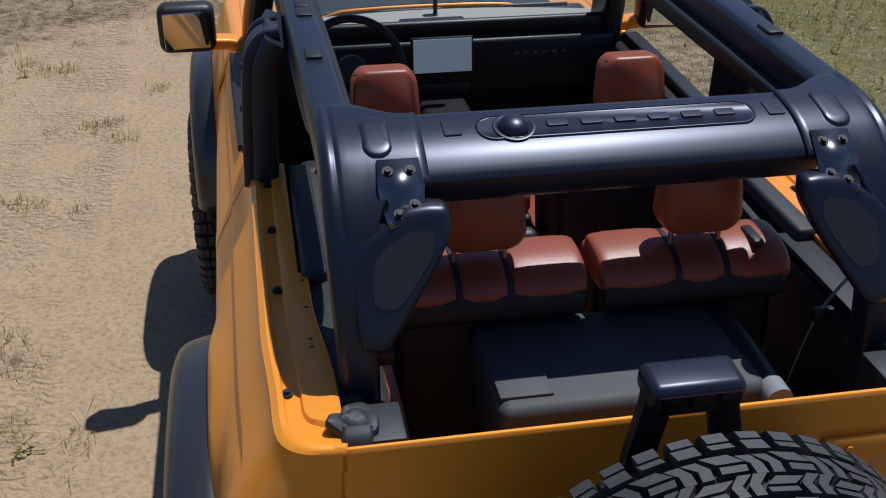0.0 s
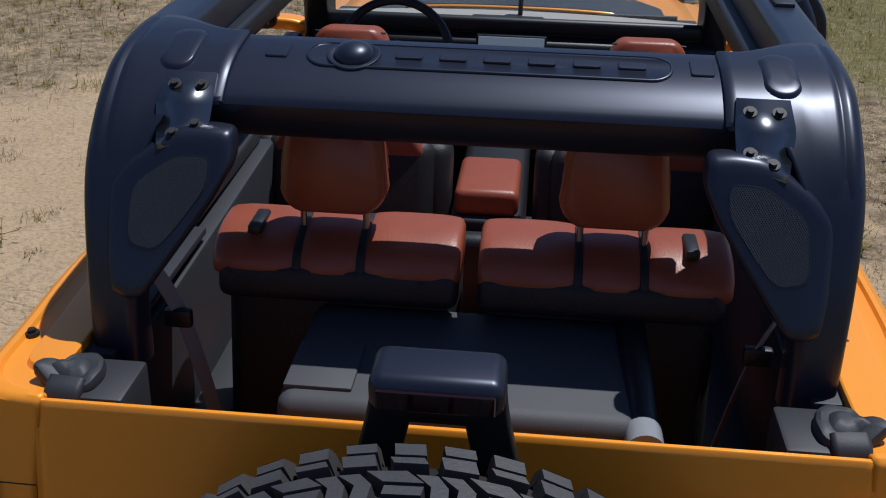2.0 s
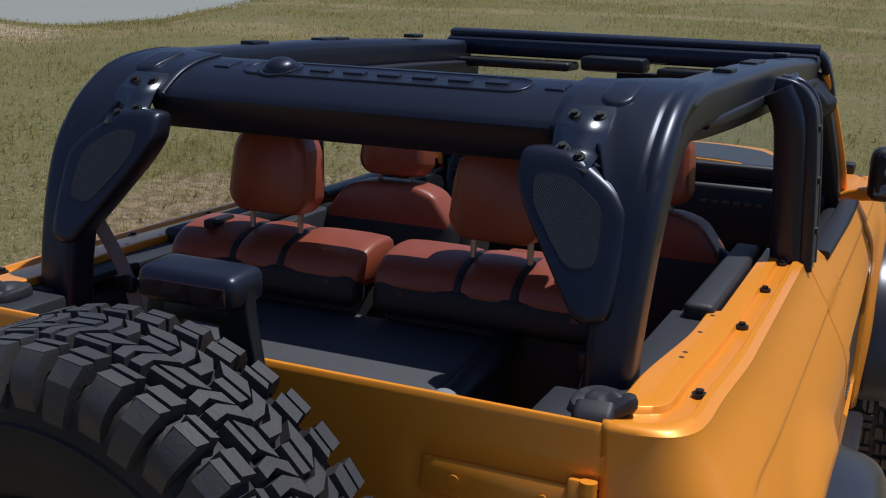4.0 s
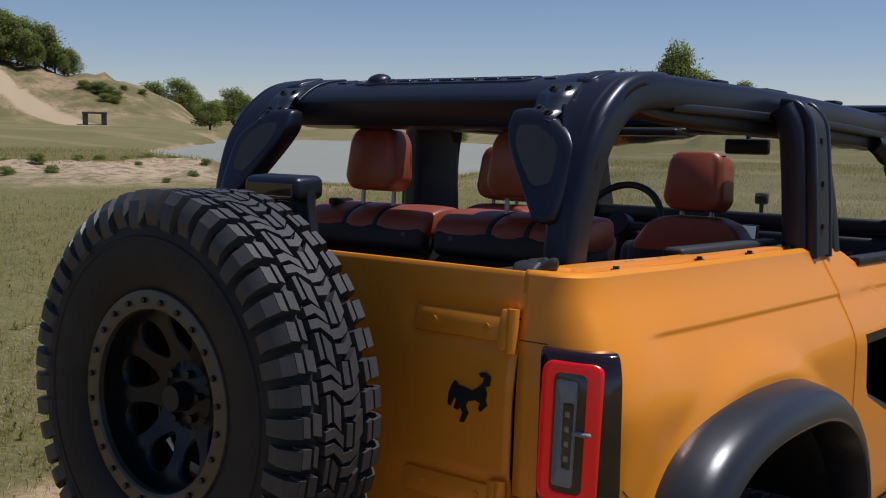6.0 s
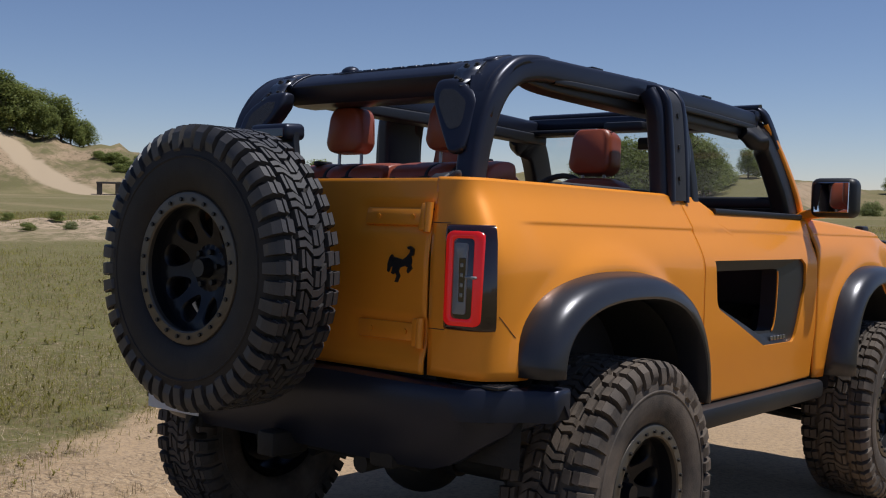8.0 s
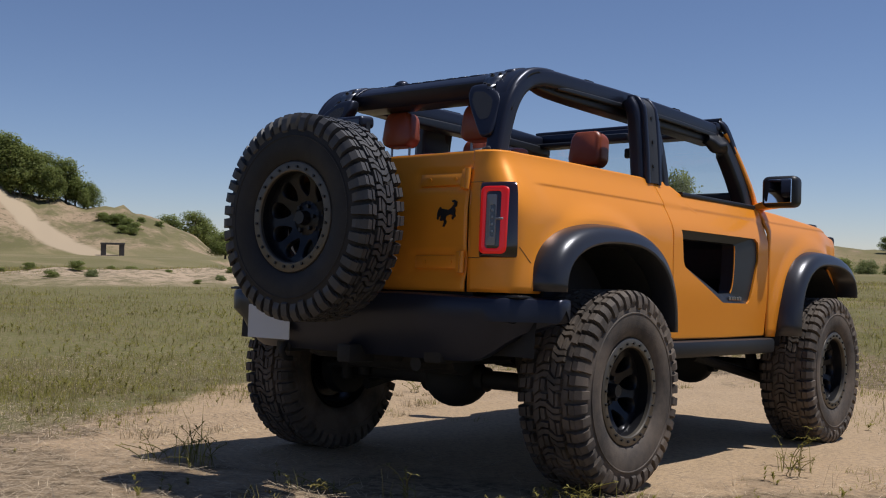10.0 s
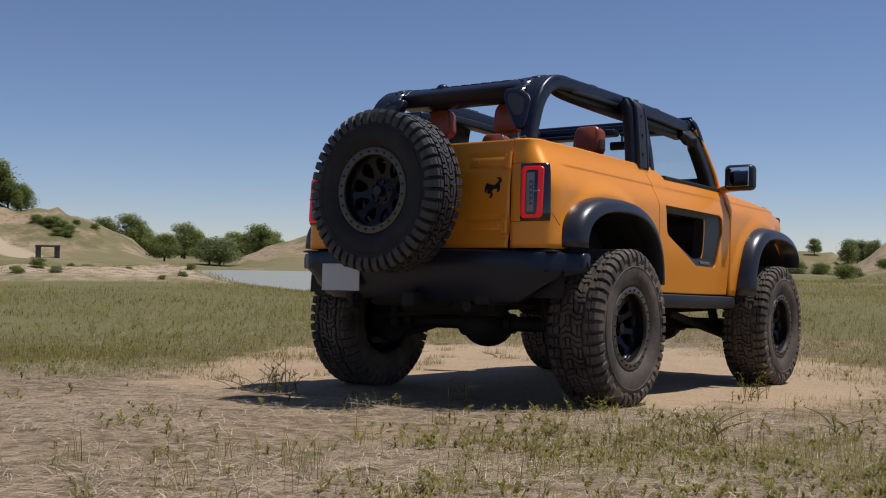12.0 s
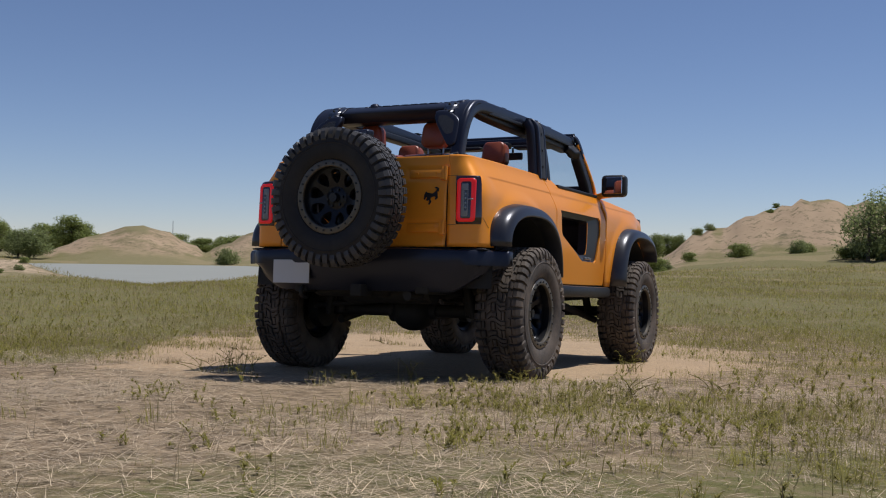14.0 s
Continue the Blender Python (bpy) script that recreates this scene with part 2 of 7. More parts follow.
# Ridges: bearings, crest heights over the field, distance of the crest, depth of its front and of its back.
RIDGES = (
    ((50.6, 52.5, 54.3, 55.8, 57.4, 59.0, 60.6, 64.0, 70.0, 82.0), (0.0, 4.9, 7.7, 9.5, 8.9, 10.9, 13.8, 18.5, 17.0, 10.0), 222, 36, 90),     # wooded sand hill
    ((38.4, 39.2, 40.9, 42.2, 42.9, 44.5, 45.8, 46.8), (0.0, 1.6, 4.0, 4.7, 4.4, 2.7, 1.1, 0.0), 166, 24, 24),                                 # spoil heaps past the pond
    ((30.6, 33.4, 34.4, 35.3, 36.3, 37.5, 38.6), (2.4, 3.7, 4.6, 4.7, 3.6, 2.1, 1.0), 168, 26, 26),
    ((19.5, 21.0, 22.2, 24.0, 27.0, 30.0, 32.5), (0.6, 2.4, 3.4, 3.3, 1.8, 1.2, 0.0), 104, 34, 30),                                            # green mound
    ((14.5, 16.0, 18.0, 19.6, 21.0, 22.4), (1.0, 2.2, 2.4, 2.8, 2.6, 0.0), 125, 16, 20),                                                       # bare shoulder behind it
    ((-14.0, -6.0, 0.0, 3.0, 5.4, 7.0, 8.3, 10.3, 11.4, 12.8, 14.0, 15.4), (4.0, 5.0, 4.6, 3.9, 4.3, 4.7, 4.2, 3.3, 3.0, 2.6, 1.2, 0.0), 100, 15, 40),   # bare bank
    ((-16.0, -4.0, 4.0, 9.0, 12.5, 15.0), (2.6, 2.4, 2.0, 1.6, 0.8, 0.0), 88, 50, 60),                                                         # grassy rise before the bank
    ((-60.0, -40.0, -24.0, -14.0), (6.0, 6.0, 5.0, 0.0), 90, 30, 50),
    ((82.0, 100.0, 150.0, 200.0, 250.0, 299.0), (0.0, 9.0, 8.0, 8.0, 8.0, 7.0), 140, 50, 80),
)


def ridge(az, r, bearings, crests, r0, front, back):
    if az <= bearings[0] or az >= bearings[-1] or r < r0 - front or r > r0 + back:
        return 0.0
    for a, b, u, v in zip(bearings, bearings[1:], crests, crests[1:]):
        if az <= b:
            crest = u + (v - u) * smooth01(az, a, b)
            break
    return crest * smooth01(r, r0 - front, r0 + 0.15 * front) * (1 - smooth01(r, r0 + 0.2 * back, r0 + back))


def shore(a):
    """The pond's near and far edge at a bearing."""
    near = float(np.interp(a, (31.5, 33, 35, 38, 43, 46, 48, 50.3, 52.8, 54), (86, 74, 62, 52, 47, 52, 58, 69, 80, 87)))
    far = float(np.interp(a, (31.5, 33, 35, 37, 47, 49.5, 50.6, 52.8, 54), (80, 96, 128, 139, 141, 132, 104, 88, 83)))
    return near, far


def ground_z(x, y):
    dx, dy = x - CENTRE.x, y - CENTRE.y
    r = math.hypot(dx, dy)
    az = math.degrees(math.atan2(-dx, dy))
    plane = C0.z - (UP.x * (x - C0.x) + UP.y * (y - C0.y)) / UP.z
    far = math.hypot(x - 0.3, y - 0.5)
    z = plane * (1 - smooth01(far, 4, 16)) + 0.05 * smooth01(far, 4, 16)
    rough = smooth01(far, 2.2, 5)
    z += rough * (0.035 * noise.noise((x * 0.5, y * 0.5, 0)) + 0.012 * noise.noise((x * 2.1, y * 2.1, 3)))
    z += 0.006 * noise.noise((x * 6, y * 6, 1))
    if r > 14:
        z += smooth01(r, 14, 45) * 0.20 * noise.noise((x * 0.07, y * 0.07, 7))
        a = az if az > -60 else az + 360
        wob = a + 0.5 * noise.noise((r * 0.05, a * 0.2, 6))
        lift = 0.0
        for h in RIDGES:
            lift += ridge(wob, r, *h)
        n2 = noise.noise((x * 0.05, y * 0.05, 2)) + 0.6 * noise.noise((x * 0.13, y * 0.13, 5)) + 0.4 * noise.noise((x * 0.4, y * 0.4, 5))
        gully = 1 - 0.22 * abs(noise.noise((az * 1.1, r * 0.015, 4))) - 0.10 * abs(noise.noise((az * 3.1, r * 0.03, 14)))
        z += lift * (1.06 + 0.07 * n2 + 0.03 * noise.noise((x * 0.9, y * 0.9, 8))) * gully
        # rubbly bank before the pond, and the pond's bed
        berm = math.exp(-((r - 36 - 5 * noise.noise((a * 0.12, 0, 0))) / 5.0) ** 2) * smooth01(a, 46, 50) * (1 - smooth01(a, 66, 72))
        z += 0.32 * berm * (1 + 0.5 * noise.noise((x * 0.5, y * 0.5, 17)) + 0.35 * noise.noise((x * 1.3, y * 1.3, 18)))
        near, end = shore(a + 0.8 * noise.noise((r * 0.08, a * 0.1, 9)))
        hollow = smooth01(a, 20, 33) * (1 - smooth01(a, 58, 72)) * smooth01(r, near - 26, near) * (1 - smooth01(r, end, end + 34))
        z -= 0.82 * hollow
        if near < end:
            z -= 0.55 * smooth01(r, near - 2.5, near + 2.5) * (1 - smooth01(r, end - 3, end + 3))
        if r > 300:
            z += (r - 300) * 0.004
    return z


def build_ground():
    radii = [0.0]
    r = 0.25
    while r < 2400:
        radii.append(r)
        r += 0.14 if r < 11 else r * 0.022 if r < 60 else r * 0.014 if r < 260 else r * 0.07
    verts, faces = [(CENTRE.x, CENTRE.y, ground_z(CENTRE.x, CENTRE.y))], []
    # finer steps over the sector that is looked at
    angles, a = [], -40.0
    while a < 319.99:
        angles.append(a)
        a += 0.45 if a < 85 else 5.0
    N = len(angles)
    for r in radii[1:]:
        for a in angles:
            x, y = CENTRE.x - r * math.sin(radians(a)), CENTRE.y + r * math.cos(radians(a))
            verts.append((x, y, ground_z(x, y)))
    for i in range(N):
        faces.append((0, 1 + i, 1 + (i + 1) % N))
    for k in range(len(radii) - 2):
        b = 1 + k * N
        for i in range(N):
            j = (i + 1) % N
            faces.append((b + i, b + N + i, b + N + j, b + j))
    me = bpy.data.meshes.new("ground")
    me.from_pydata(verts, [], faces)
    me.shade_smooth()
    ob = new("ground", me)
    return tagged(ob, "sandy clearing with dry grass, spoil heaps and a worn track", "ground", kind="structure")


def ground_material():
    m = bpy.data.materials.new("sand_and_turf")
    m.use_nodes = True
    n, l = m.node_tree.nodes, m.node_tree.links
    b = n["Principled BSDF"]
    b.inputs["Roughness"].default_value = 0.95
    b.inputs["Specular IOR Level"].default_value = 0.15
    tc = n.new("ShaderNodeTexCoord")

    def tex(scale, detail=6, rough=0.6):
        t = n.new("ShaderNodeTexNoise")
        t.inputs["Scale"].default_value, t.inputs["Detail"].default_value, t.inputs["Roughness"].default_value = scale, detail, rough
        l.new(tc.outputs["Object"], t.inputs["Vector"])
        return t.outputs[0]

    def mix(f, a, c):
        x = n.new("ShaderNodeMix")
        x.data_type = "RGBA"
        for s, v in ((0, f), (6, a), (7, c)):
            if isinstance(v, tuple):
                x.inputs[s].default_value = (*v, 1)
            elif isinstance(v, float):
                x.inputs[s].default_value = v
            else:
                l.new(v, x.inputs[s])
        return x.outputs[2]

    def rng(v, a, c, lo=0.0, hi=1.0):
        x = n.new("ShaderNodeMapRange")
        x.interpolation_type = "SMOOTHSTEP"
        x.inputs[1].default_value, x.inputs[2].default_value, x.inputs[3].default_value, x.inputs[4].default_value = a, c, lo, hi
        l.new(v, x.inputs[0])
        return x.outputs[0]

    def calc(op, a, c):
        x = n.new("ShaderNodeMath")
        x.operation = op
        for s, v in enumerate((a, c)):
            if isinstance(v, float):
                x.inputs[s].default_value = v
            else:
                l.new(v, x.inputs[s])
        return x.outputs[0]

    sand = mix(tex(2.2), (0.39, 0.270, 0.155), (0.53, 0.385, 0.240))
    sand = mix(rng(tex(38, 5), 0.42, 0.72), sand, (0.30, 0.22, 0.145))
    sand = mix(rng(tex(1.1, 6, 0.7), 0.52, 0.70, 0.0, 0.6), sand, (0.33, 0.235, 0.145))
    straw = mix(rng(tex(9.0, 8, 0.8), 0.36, 0.62), (0.112, 0.080, 0.048), (0.35, 0.258, 0.162))
    turf = mix(tex(0.9, 8, 0.65), (0.094, 0.098, 0.031), (0.200, 0.176, 0.072))
    turf = mix(rng(tex(14, 5), 0.45, 0.65), turf, (0.215, 0.170, 0.092))
    # dry litter, then turf, away from the worn clearing round the car
    squash, dist = n.new("ShaderNodeVectorMath"), n.new("ShaderNodeVectorMath")
    squash.operation, dist.operation = "MULTIPLY", "DISTANCE"
    squash.inputs[1].default_value, dist.inputs[1].default_value = (1, 0.75, 0), (-1.1, 1.95, 0)
    l.new(tc.outputs["Object"], squash.inputs[0])
    l.new(squash.outputs[0], dist.inputs[0])
    near = rng(dist.outputs["Value"], 1.9, 3.9, -0.22, 0.16)
    away = rng(dist.outputs["Value"], 3.5, 6.6, -0.30, 0.14)
    side = n.new("ShaderNodeSeparateXYZ")
    l.new(tc.outputs["Object"], side.inputs[0])
    skew = calc("ADD", side.outputs["X"], calc("MULTIPLY", side.outputs["Y"], 0.6))
    away = calc("ADD", away, calc("MULTIPLY", rng(skew, -1.9, -3.2, 0.0, 0.46), rng(side.outputs["Y"], -2.2, -0.8)))
    away = calc("ADD", away, calc("MULTIPLY", rng(side.outputs["X"], 1.6, 3.4, 0.0, 0.30), rng(side.outputs["Y"], 0.6, 2.4)))
    near = calc("ADD", near, rng(side.outputs["Y"], 1.4, -0.6, 0.0, 0.11))
    litter = rng(calc("ADD", tex(0.9, 8, 0.68), near), 0.46, 0.60)
    cover = rng(calc("ADD", calc("ADD", calc("MULTIPLY", tex(0.33, 8, 0.65), 0.7), calc("MULTIPLY", tex(2.4, 8, 0.75), 0.3)), away), 0.46, 0.62)
    col = mix(litter, sand, straw)
    col = mix(cover, col, turf)
    # pale worn strips across the field
    strips = n.new("ShaderNodeTexWave")
    strips.wave_type, strips.bands_direction = "BANDS", "Y"
    strips.inputs["Scale"].default_value, strips.inputs["Distortion"].default_value, strips.inputs["Detail"].default_value, strips.inputs["Detail Scale"].default_value = 0.022, 9.0, 4, 1.4
    l.new(tc.outputs["Object"], strips.inputs["Vector"])
    worn = calc("MULTIPLY", rng(strips.outputs[0], 0.80, 0.95), rng(dist.outputs["Value"], 12, 22, 0.0, 0.22))
    col = mix(worn, col, sand)
    # dry pale ground far off
    col = mix(calc("MULTIPLY", rng(dist.outputs["Value"], 55, 110, 0.0, 0.28), rng(tex(0.06, 6, 0.7), 0.36, 0.56)), col, (0.30, 0.245, 0.15))
    # rubbly sand bank on the near shore of the pond
    shore = n.new("ShaderNodeVectorMath")
    shore.operation = "DISTANCE"
    shore.inputs[1].default_value = (-27.0, 17.5, 0)
    l.new(tc.outputs["Object"], shore.inputs[0])
    bank = calc("ADD", shore.outputs["Value"], calc("MULTIPLY", tex(0.35, 8, 0.7), 11.0))
    rubble = mix(rng(tex(2.6, 8, 0.75), 0.45, 0.6), (0.46, 0.345, 0.235), (0.20, 0.165, 0.095))
    col = mix(rng(bank, 10.0, 16.0, 1.0, 0.0), col, rubble)
    # bare slopes
    geo, sep = n.new("ShaderNodeNewGeometry"), n.new("ShaderNodeSeparateXYZ")
    l.new(geo.outputs["Normal"], sep.inputs[0])
    bare = mix(tex(0.25, 8, 0.7), (0.23, 0.165, 0.100), (0.47, 0.345, 0.225))
    bare = mix(rng(tex(0.05, 8, 0.72), 0.48, 0.62), bare, (0.15, 0.135, 0.060))
    bare = mix(rng(tex(1.1, 8, 0.75), 0.50, 0.64), bare, (0.15, 0.125, 0.070))
    slope = rng(calc("ADD", sep.outputs["Z"], calc("MULTIPLY", tex(0.16, 6), 0.06)), 0.988, 1.017, 1.0, 0.0)
    col = mix(slope, col, bare)
    # dirt track cut down the slope of the sand hill
    x0, y0 = CENTRE.x - 219 * math.sin(radians(61.6)), CENTRE.y + 219 * math.cos(radians(61.6))
    x1, y1 = CENTRE.x - 188 * math.sin(radians(56.5)), CENTRE.y + 188 * math.cos(radians(56.5))
    L_ = math.hypot(x1 - x0, y1 - y0)
    where = n.new("ShaderNodeSeparateXYZ")
    l.new(tc.outputs["Object"], where.inputs[0])
    across = calc("ADD", calc("ADD", calc("MULTIPLY", where.outputs["X"], -(y1 - y0) / L_), calc("MULTIPLY", where.outputs["Y"], (x1 - x0) / L_)), (x0 * (y1 - y0) - y0 * (x1 - x0)) / L_)
    across = calc("ADD", across, calc("MULTIPLY", tex(0.2, 3), 3.0))
    past = calc("ADD", calc("ADD", calc("MULTIPLY", where.outputs["X"], (x1 - x0) / L_), calc("MULTIPLY", where.outputs["Y"], (y1 - y0) / L_)), -(x0 * (x1 - x0) + y0 * (y1 - y0)) / L_)
    lane = calc("MULTIPLY", calc("MULTIPLY", rng(across, -1.8, -0.6), rng(across, 3.8, 5.2, 1.0, 0.0)), calc("MULTIPLY", rng(past, -30, -20), rng(past, L_, L_ + 8, 1.0, 0.0)))
    col = mix(lane, col, (0.43, 0.335, 0.225))
    l.new(col, b.inputs["Base Color"])
    bn = n.new("ShaderNodeBump")
    bn.inputs["Strength"].default_value, bn.inputs["Distance"].default_value = 0.6, 0.03
    h = calc("ADD", tex(30, 6, 0.7), calc("MULTIPLY", tex(7, 5, 0.7), 0.8))
    # lug prints of the tyres in two strips beside the car
    pos = n.new("ShaderNodeSeparateXYZ")
    l.new(tc.outputs["Object"], pos.inputs[0])
    lugs = n.new("ShaderNodeTexWave")
    lugs.wave_type, lugs.bands_direction = "BANDS", "Y"
    lugs.inputs["Scale"].default_value, lugs.inputs["Distortion"].default_value, lugs.inputs["Detail"].default_value, lugs.inputs["Detail Scale"].default_value = 4.6, 9.0, 3, 3.0
    l.new(tc.outputs["Object"], lugs.inputs["Vector"])
    wob = calc("ADD", pos.outputs["X"], calc("MULTIPLY", tex(0.4, 2), 0.5))
    band = calc("MULTIPLY", rng(wob, -2.15, -1.95), rng(wob, -1.45, -1.30, 1.0, 0.0))
    patchy = rng(tex(1.6, 3), 0.38, 0.58)
    h = calc("ADD", h, calc("MULTIPLY", calc("MULTIPLY", lugs.outputs[0], band), calc("MULTIPLY", patchy, 1.5)))
    l.new(h, bn.inputs["Height"])
    l.new(bn.outputs[0], b.inputs["Normal"])
    return m


ground = build_ground()
ground.data.materials.append(ground_material())

WATERMAT = material("pond_water", (0.285, 0.285, 0.245), 0.6, 0, 0.08, 0.2, 0.12, 3)
WATERMAT.node_tree.nodes["Principled BSDF"].inputs["Specular IOR Level"].default_value = 0.25


def build_pond():
    bm = bmesh.new()
    c = bm.verts.new((CENTRE.x - 95 * math.sin(radians(43)), CENTRE.y + 95 * math.cos(radians(43)), WATER))
    rim = []
    for a, r in [(a, 150) for a in range(28, 58, 2)] + [(a, 42) for a in range(56, 26, -2)]:
        rim.append(bm.verts.new((CENTRE.x - r * math.sin(radians(a)), CENTRE.y + r * math.cos(radians(a)), WATER)))
    for i in range(len(rim)):
        bm.faces.new((c, rim[i], rim[(i + 1) % len(rim)]))
    ob = finish(bm, "water", WATERMAT, smooth=0)
    return tagged(ob, "calm grey-green pond between sandy banks", "pond", kind="structure")


build_pond()

# ---- car ----
# Its own frame: x to its right, y ahead from the rear axle, z up from the ground.
car = new("off_road_car")
car.matrix_world = CAR_M
tagged(car, "orange two-door open-top off-road car with black roll cage, parked on sand", "car")
TYRE_R = 0.448
TOP = 1.455


def arch_z(y, yc, low):
    """The lower edge of the side skin over a wheel at yc."""
    u = (y - yc + 0.04) / 0.555
    return low if abs(u) >= 1 else max(low, 0.58 + 0.53 * (1 - abs(u) ** 2.4) ** (1 / 2.2))


def side_offset(y, z, yc, k):
    """How far the skin lies inside the widest outline at a height."""
    o = 0.02 * (1 - smooth01(z, 0.62, 0.95))
    crease = smooth01(y, -0.47, -0.40)
    o += 0.007 * crease * (1 - smooth01(z, 1.319, 1.333)) * smooth01(z, 1.18, 1.31)
    o += (0.115 * smooth01(z, 1.24, 1.50) ** 0.9 + 0.012 * (1 - crease) * smooth01(z, 1.28, 1.35)) * k
    u = math.hypot((y - yc + 0.04) / 0.59, max(0.0, z - 0.58) / 0.60)
    o -= 0.024 * (1 - smooth01(u, 1.02, 1.17)) * k
    return o


def section_heights(low, top):
    zs = [low + (1.20 - low) * i / 12 for i in range(13)]
    zs += [1.23, 1.26, 1.285, 1.30, 1.31, 1.317, 1.321, 1.326, 1.331, 1.335, 1.345, 1.365, 1.385, 1.41]
    zs = [z for z in zs if z < top - 0.012]
    while len(zs) < 27:
        zs.append(zs[-1] + (top - 0.012 - zs[-1]) * 0.25)
    return zs + [top - 0.012, top - 0.005, top]


def side_loop(x, y, nx, ny, yc, k, low, top, inner):
    """One upright section of the skin, from its lower edge over the rail to the inside."""
    pts = []
    zs = section_heights(low, top)
    for i, z in enumerate(zs):
        o = side_offset(y, z, yc, k)
        if i >= len(zs) - 2:
            o += (0.004, 0.014)[i - len(zs) + 2]
        pts.append((x - nx * o, y - ny * o, z))
    a, b = Vector(pts[-1]), Vector((*inner, top))
    for f, dz in ((0.15, 0.0), (0.22, -0.001), (0.27, -0.006), (0.40, -0.006), (0.46, -0.001), (0.55, 0.0), (1.0, 0.0), (1.0, -0.006), (1.0, -0.05)):
        q = a.lerp(b, f)
        pts.append((q.x, q.y, q.z + dz))
    return pts


def mirrored(loops, s):
    return [[(p[0] * s, p[1], p[2]) for p in loop] for loop in loops]


def quarter_panel(s):
    """Skin between three plan curves: the widest outline, the rail's outer edge, and the rail's inner edges."""
    n, ys = 20, []
    y = -0.50
    while y < 0.640:
        ys.append(y)
        y += 0.018
    ys.append(0.6500)
    wide = spread([(0.632, -0.692, 0), (0.70, -0.692, 0), (0.775, -0.690, 0), (0.825, -0.672, 0), (0.855, -0.635, 0), (0.868, -0.58, 0), (0.871, -0.518, 0)], n)
    edge = spread([(0.612, -0.643, 0), (0.642, -0.641, 0), (0.680, -0.634, 0), (0.708, -0.618, 0), (0.726, -0.592, 0), (0.734, -0.56, 0), (0.737, -0.518, 0)], n)
    step = spread([(0.606, -0.592, 0), (0.630, -0.568, 0), (0.655, -0.553, 0), (0.674, -0.540, 0), (0.682, -0.520, 0), (0.683, -0.510, 0)], n)
    inner = spread([(0.600, -0.575, 0), (0.606, -0.555, 0), (0.610, -0.535, 0), (0.612, -0.520, 0), (0.612, -0.510, 0)], n)
    wide += [Vector((0.871 + 0.007 * smooth01(y, -0.5, 0.5), y, 0)) for y in ys]
    edge += [Vector((0.737 + 0.013 * smooth01(y, -0.5, -0.2), y, 0)) for y in ys]
    step += [Vector((0.684 + 0.016 * smooth01(y, -0.5, -0.1), y, 0)) for y in ys]
    inner += [Vector((0.612 + 0.026 * smooth01(y, -0.46, -0.1) + 0.022 * smooth01(y, 0.0, 0.02), y, 0)) for y in ys]
    loops = []
    for w, e, q, r in zip(wide, edge, step, inner):
        low = 0.862 if w.y < -0.6 else arch_z(w.y, 0.0, 0.862 if w.y < 0 else 0.655)
        zs = section_heights(low, TOP)
        side = smooth01(w.y, -0.66, -0.58)
        loop = []
        for i, z in enumerate(zs):
            f = shoulder(z, smooth01(w.y, -0.52, -0.40))
            # edge radius under the rail
            f *= (1 - 0.05 * smooth01(z, TOP - 0.03, TOP)) if i < len(zs) - 1 else 1.0
            p = w.lerp(e, f)
            o = side * (0.02 * (1 - smooth01(z, 0.62, 0.95)))
            u = math.hypot((w.y + 0.04) / 0.59, max(0.0, z - 0.58) / 0.60)
            o -= 0.024 * (1 - smooth01(u, 1.02, 1.17)) * side
            loop.append((p.x - o, p.y, z))
        for f, dz in ((0.10, 0.004), (0.30, 0.004), (0.38, -0.003), (0.46, -0.004), (0.92, -0.004), (1.0, 0.005)):
            p = e.lerp(q, f)
            loop.append((p.x, p.y, TOP + dz))
        for f, dz in ((0.06, 0.006), (0.96, 0.006), (1.0, 0.004), (1.0, -0.045)):
            p = q.lerp(r, f)
            loop.append((p.x, p.y, TOP + dz))
        loops.append(loop)
    bm = bmesh.new()
    rings(bm, mirrored(loops, s), False, False)
    ob = part("quarter_panel", bm, PAINT, car, "orange painted rear quarter panel with rail", 32)
    thick(ob, 0.010)
    # seams of the lamp panel
    for run in ([(0.634, -0.6935, 1.003), (0.694, -0.6935, 1.003)], [(0.624, -0.6765, 1.320), (0.690, -0.6755, 1.320)], [(0.858 + 0.002 * i, -0.640 + 0.0125 * i, 1.050 - 0.0125 * i) for i in range(11)]):
        b2 = bmesh.new()
        run = [ob.closest_point_on_mesh((x * s, y, z))[1] for x, y, z in run]
        sweep(b2, run, [(0.0012, 0.0012)] * len(run), 0.0008, n=1, steps=1, side=(0.3, 0.3, 0.9))
        part("panel_seam", b2, BLACK, ob)
    # screws along the rail and small holes
    for y in (-0.45, -0.046, 0.255, 0.523):
        b2 = bmesh.new()
        rod(b2, (0.712 * s, y, TOP - 0.004), (0.712 * s, y, TOP + 0.003), 0.012, 14)
        rod(b2, (0.712 * s, y, TOP + 0.003), (0.712 * s, y, TOP + 0.009), 0.007, 6)
        part("screw", b2, BLACK, ob, "black screw")
    for y in (-0.02, -0.14, -0.27, -0.30):
        b2 = bmesh.new()
        rod(b2, (0.652 * s, y, TOP + 0.002), (0.652 * s, y, TOP + 0.0062), 0.005, 10)
        part("hole_plug", b2, BLACK, ob)
    return ob


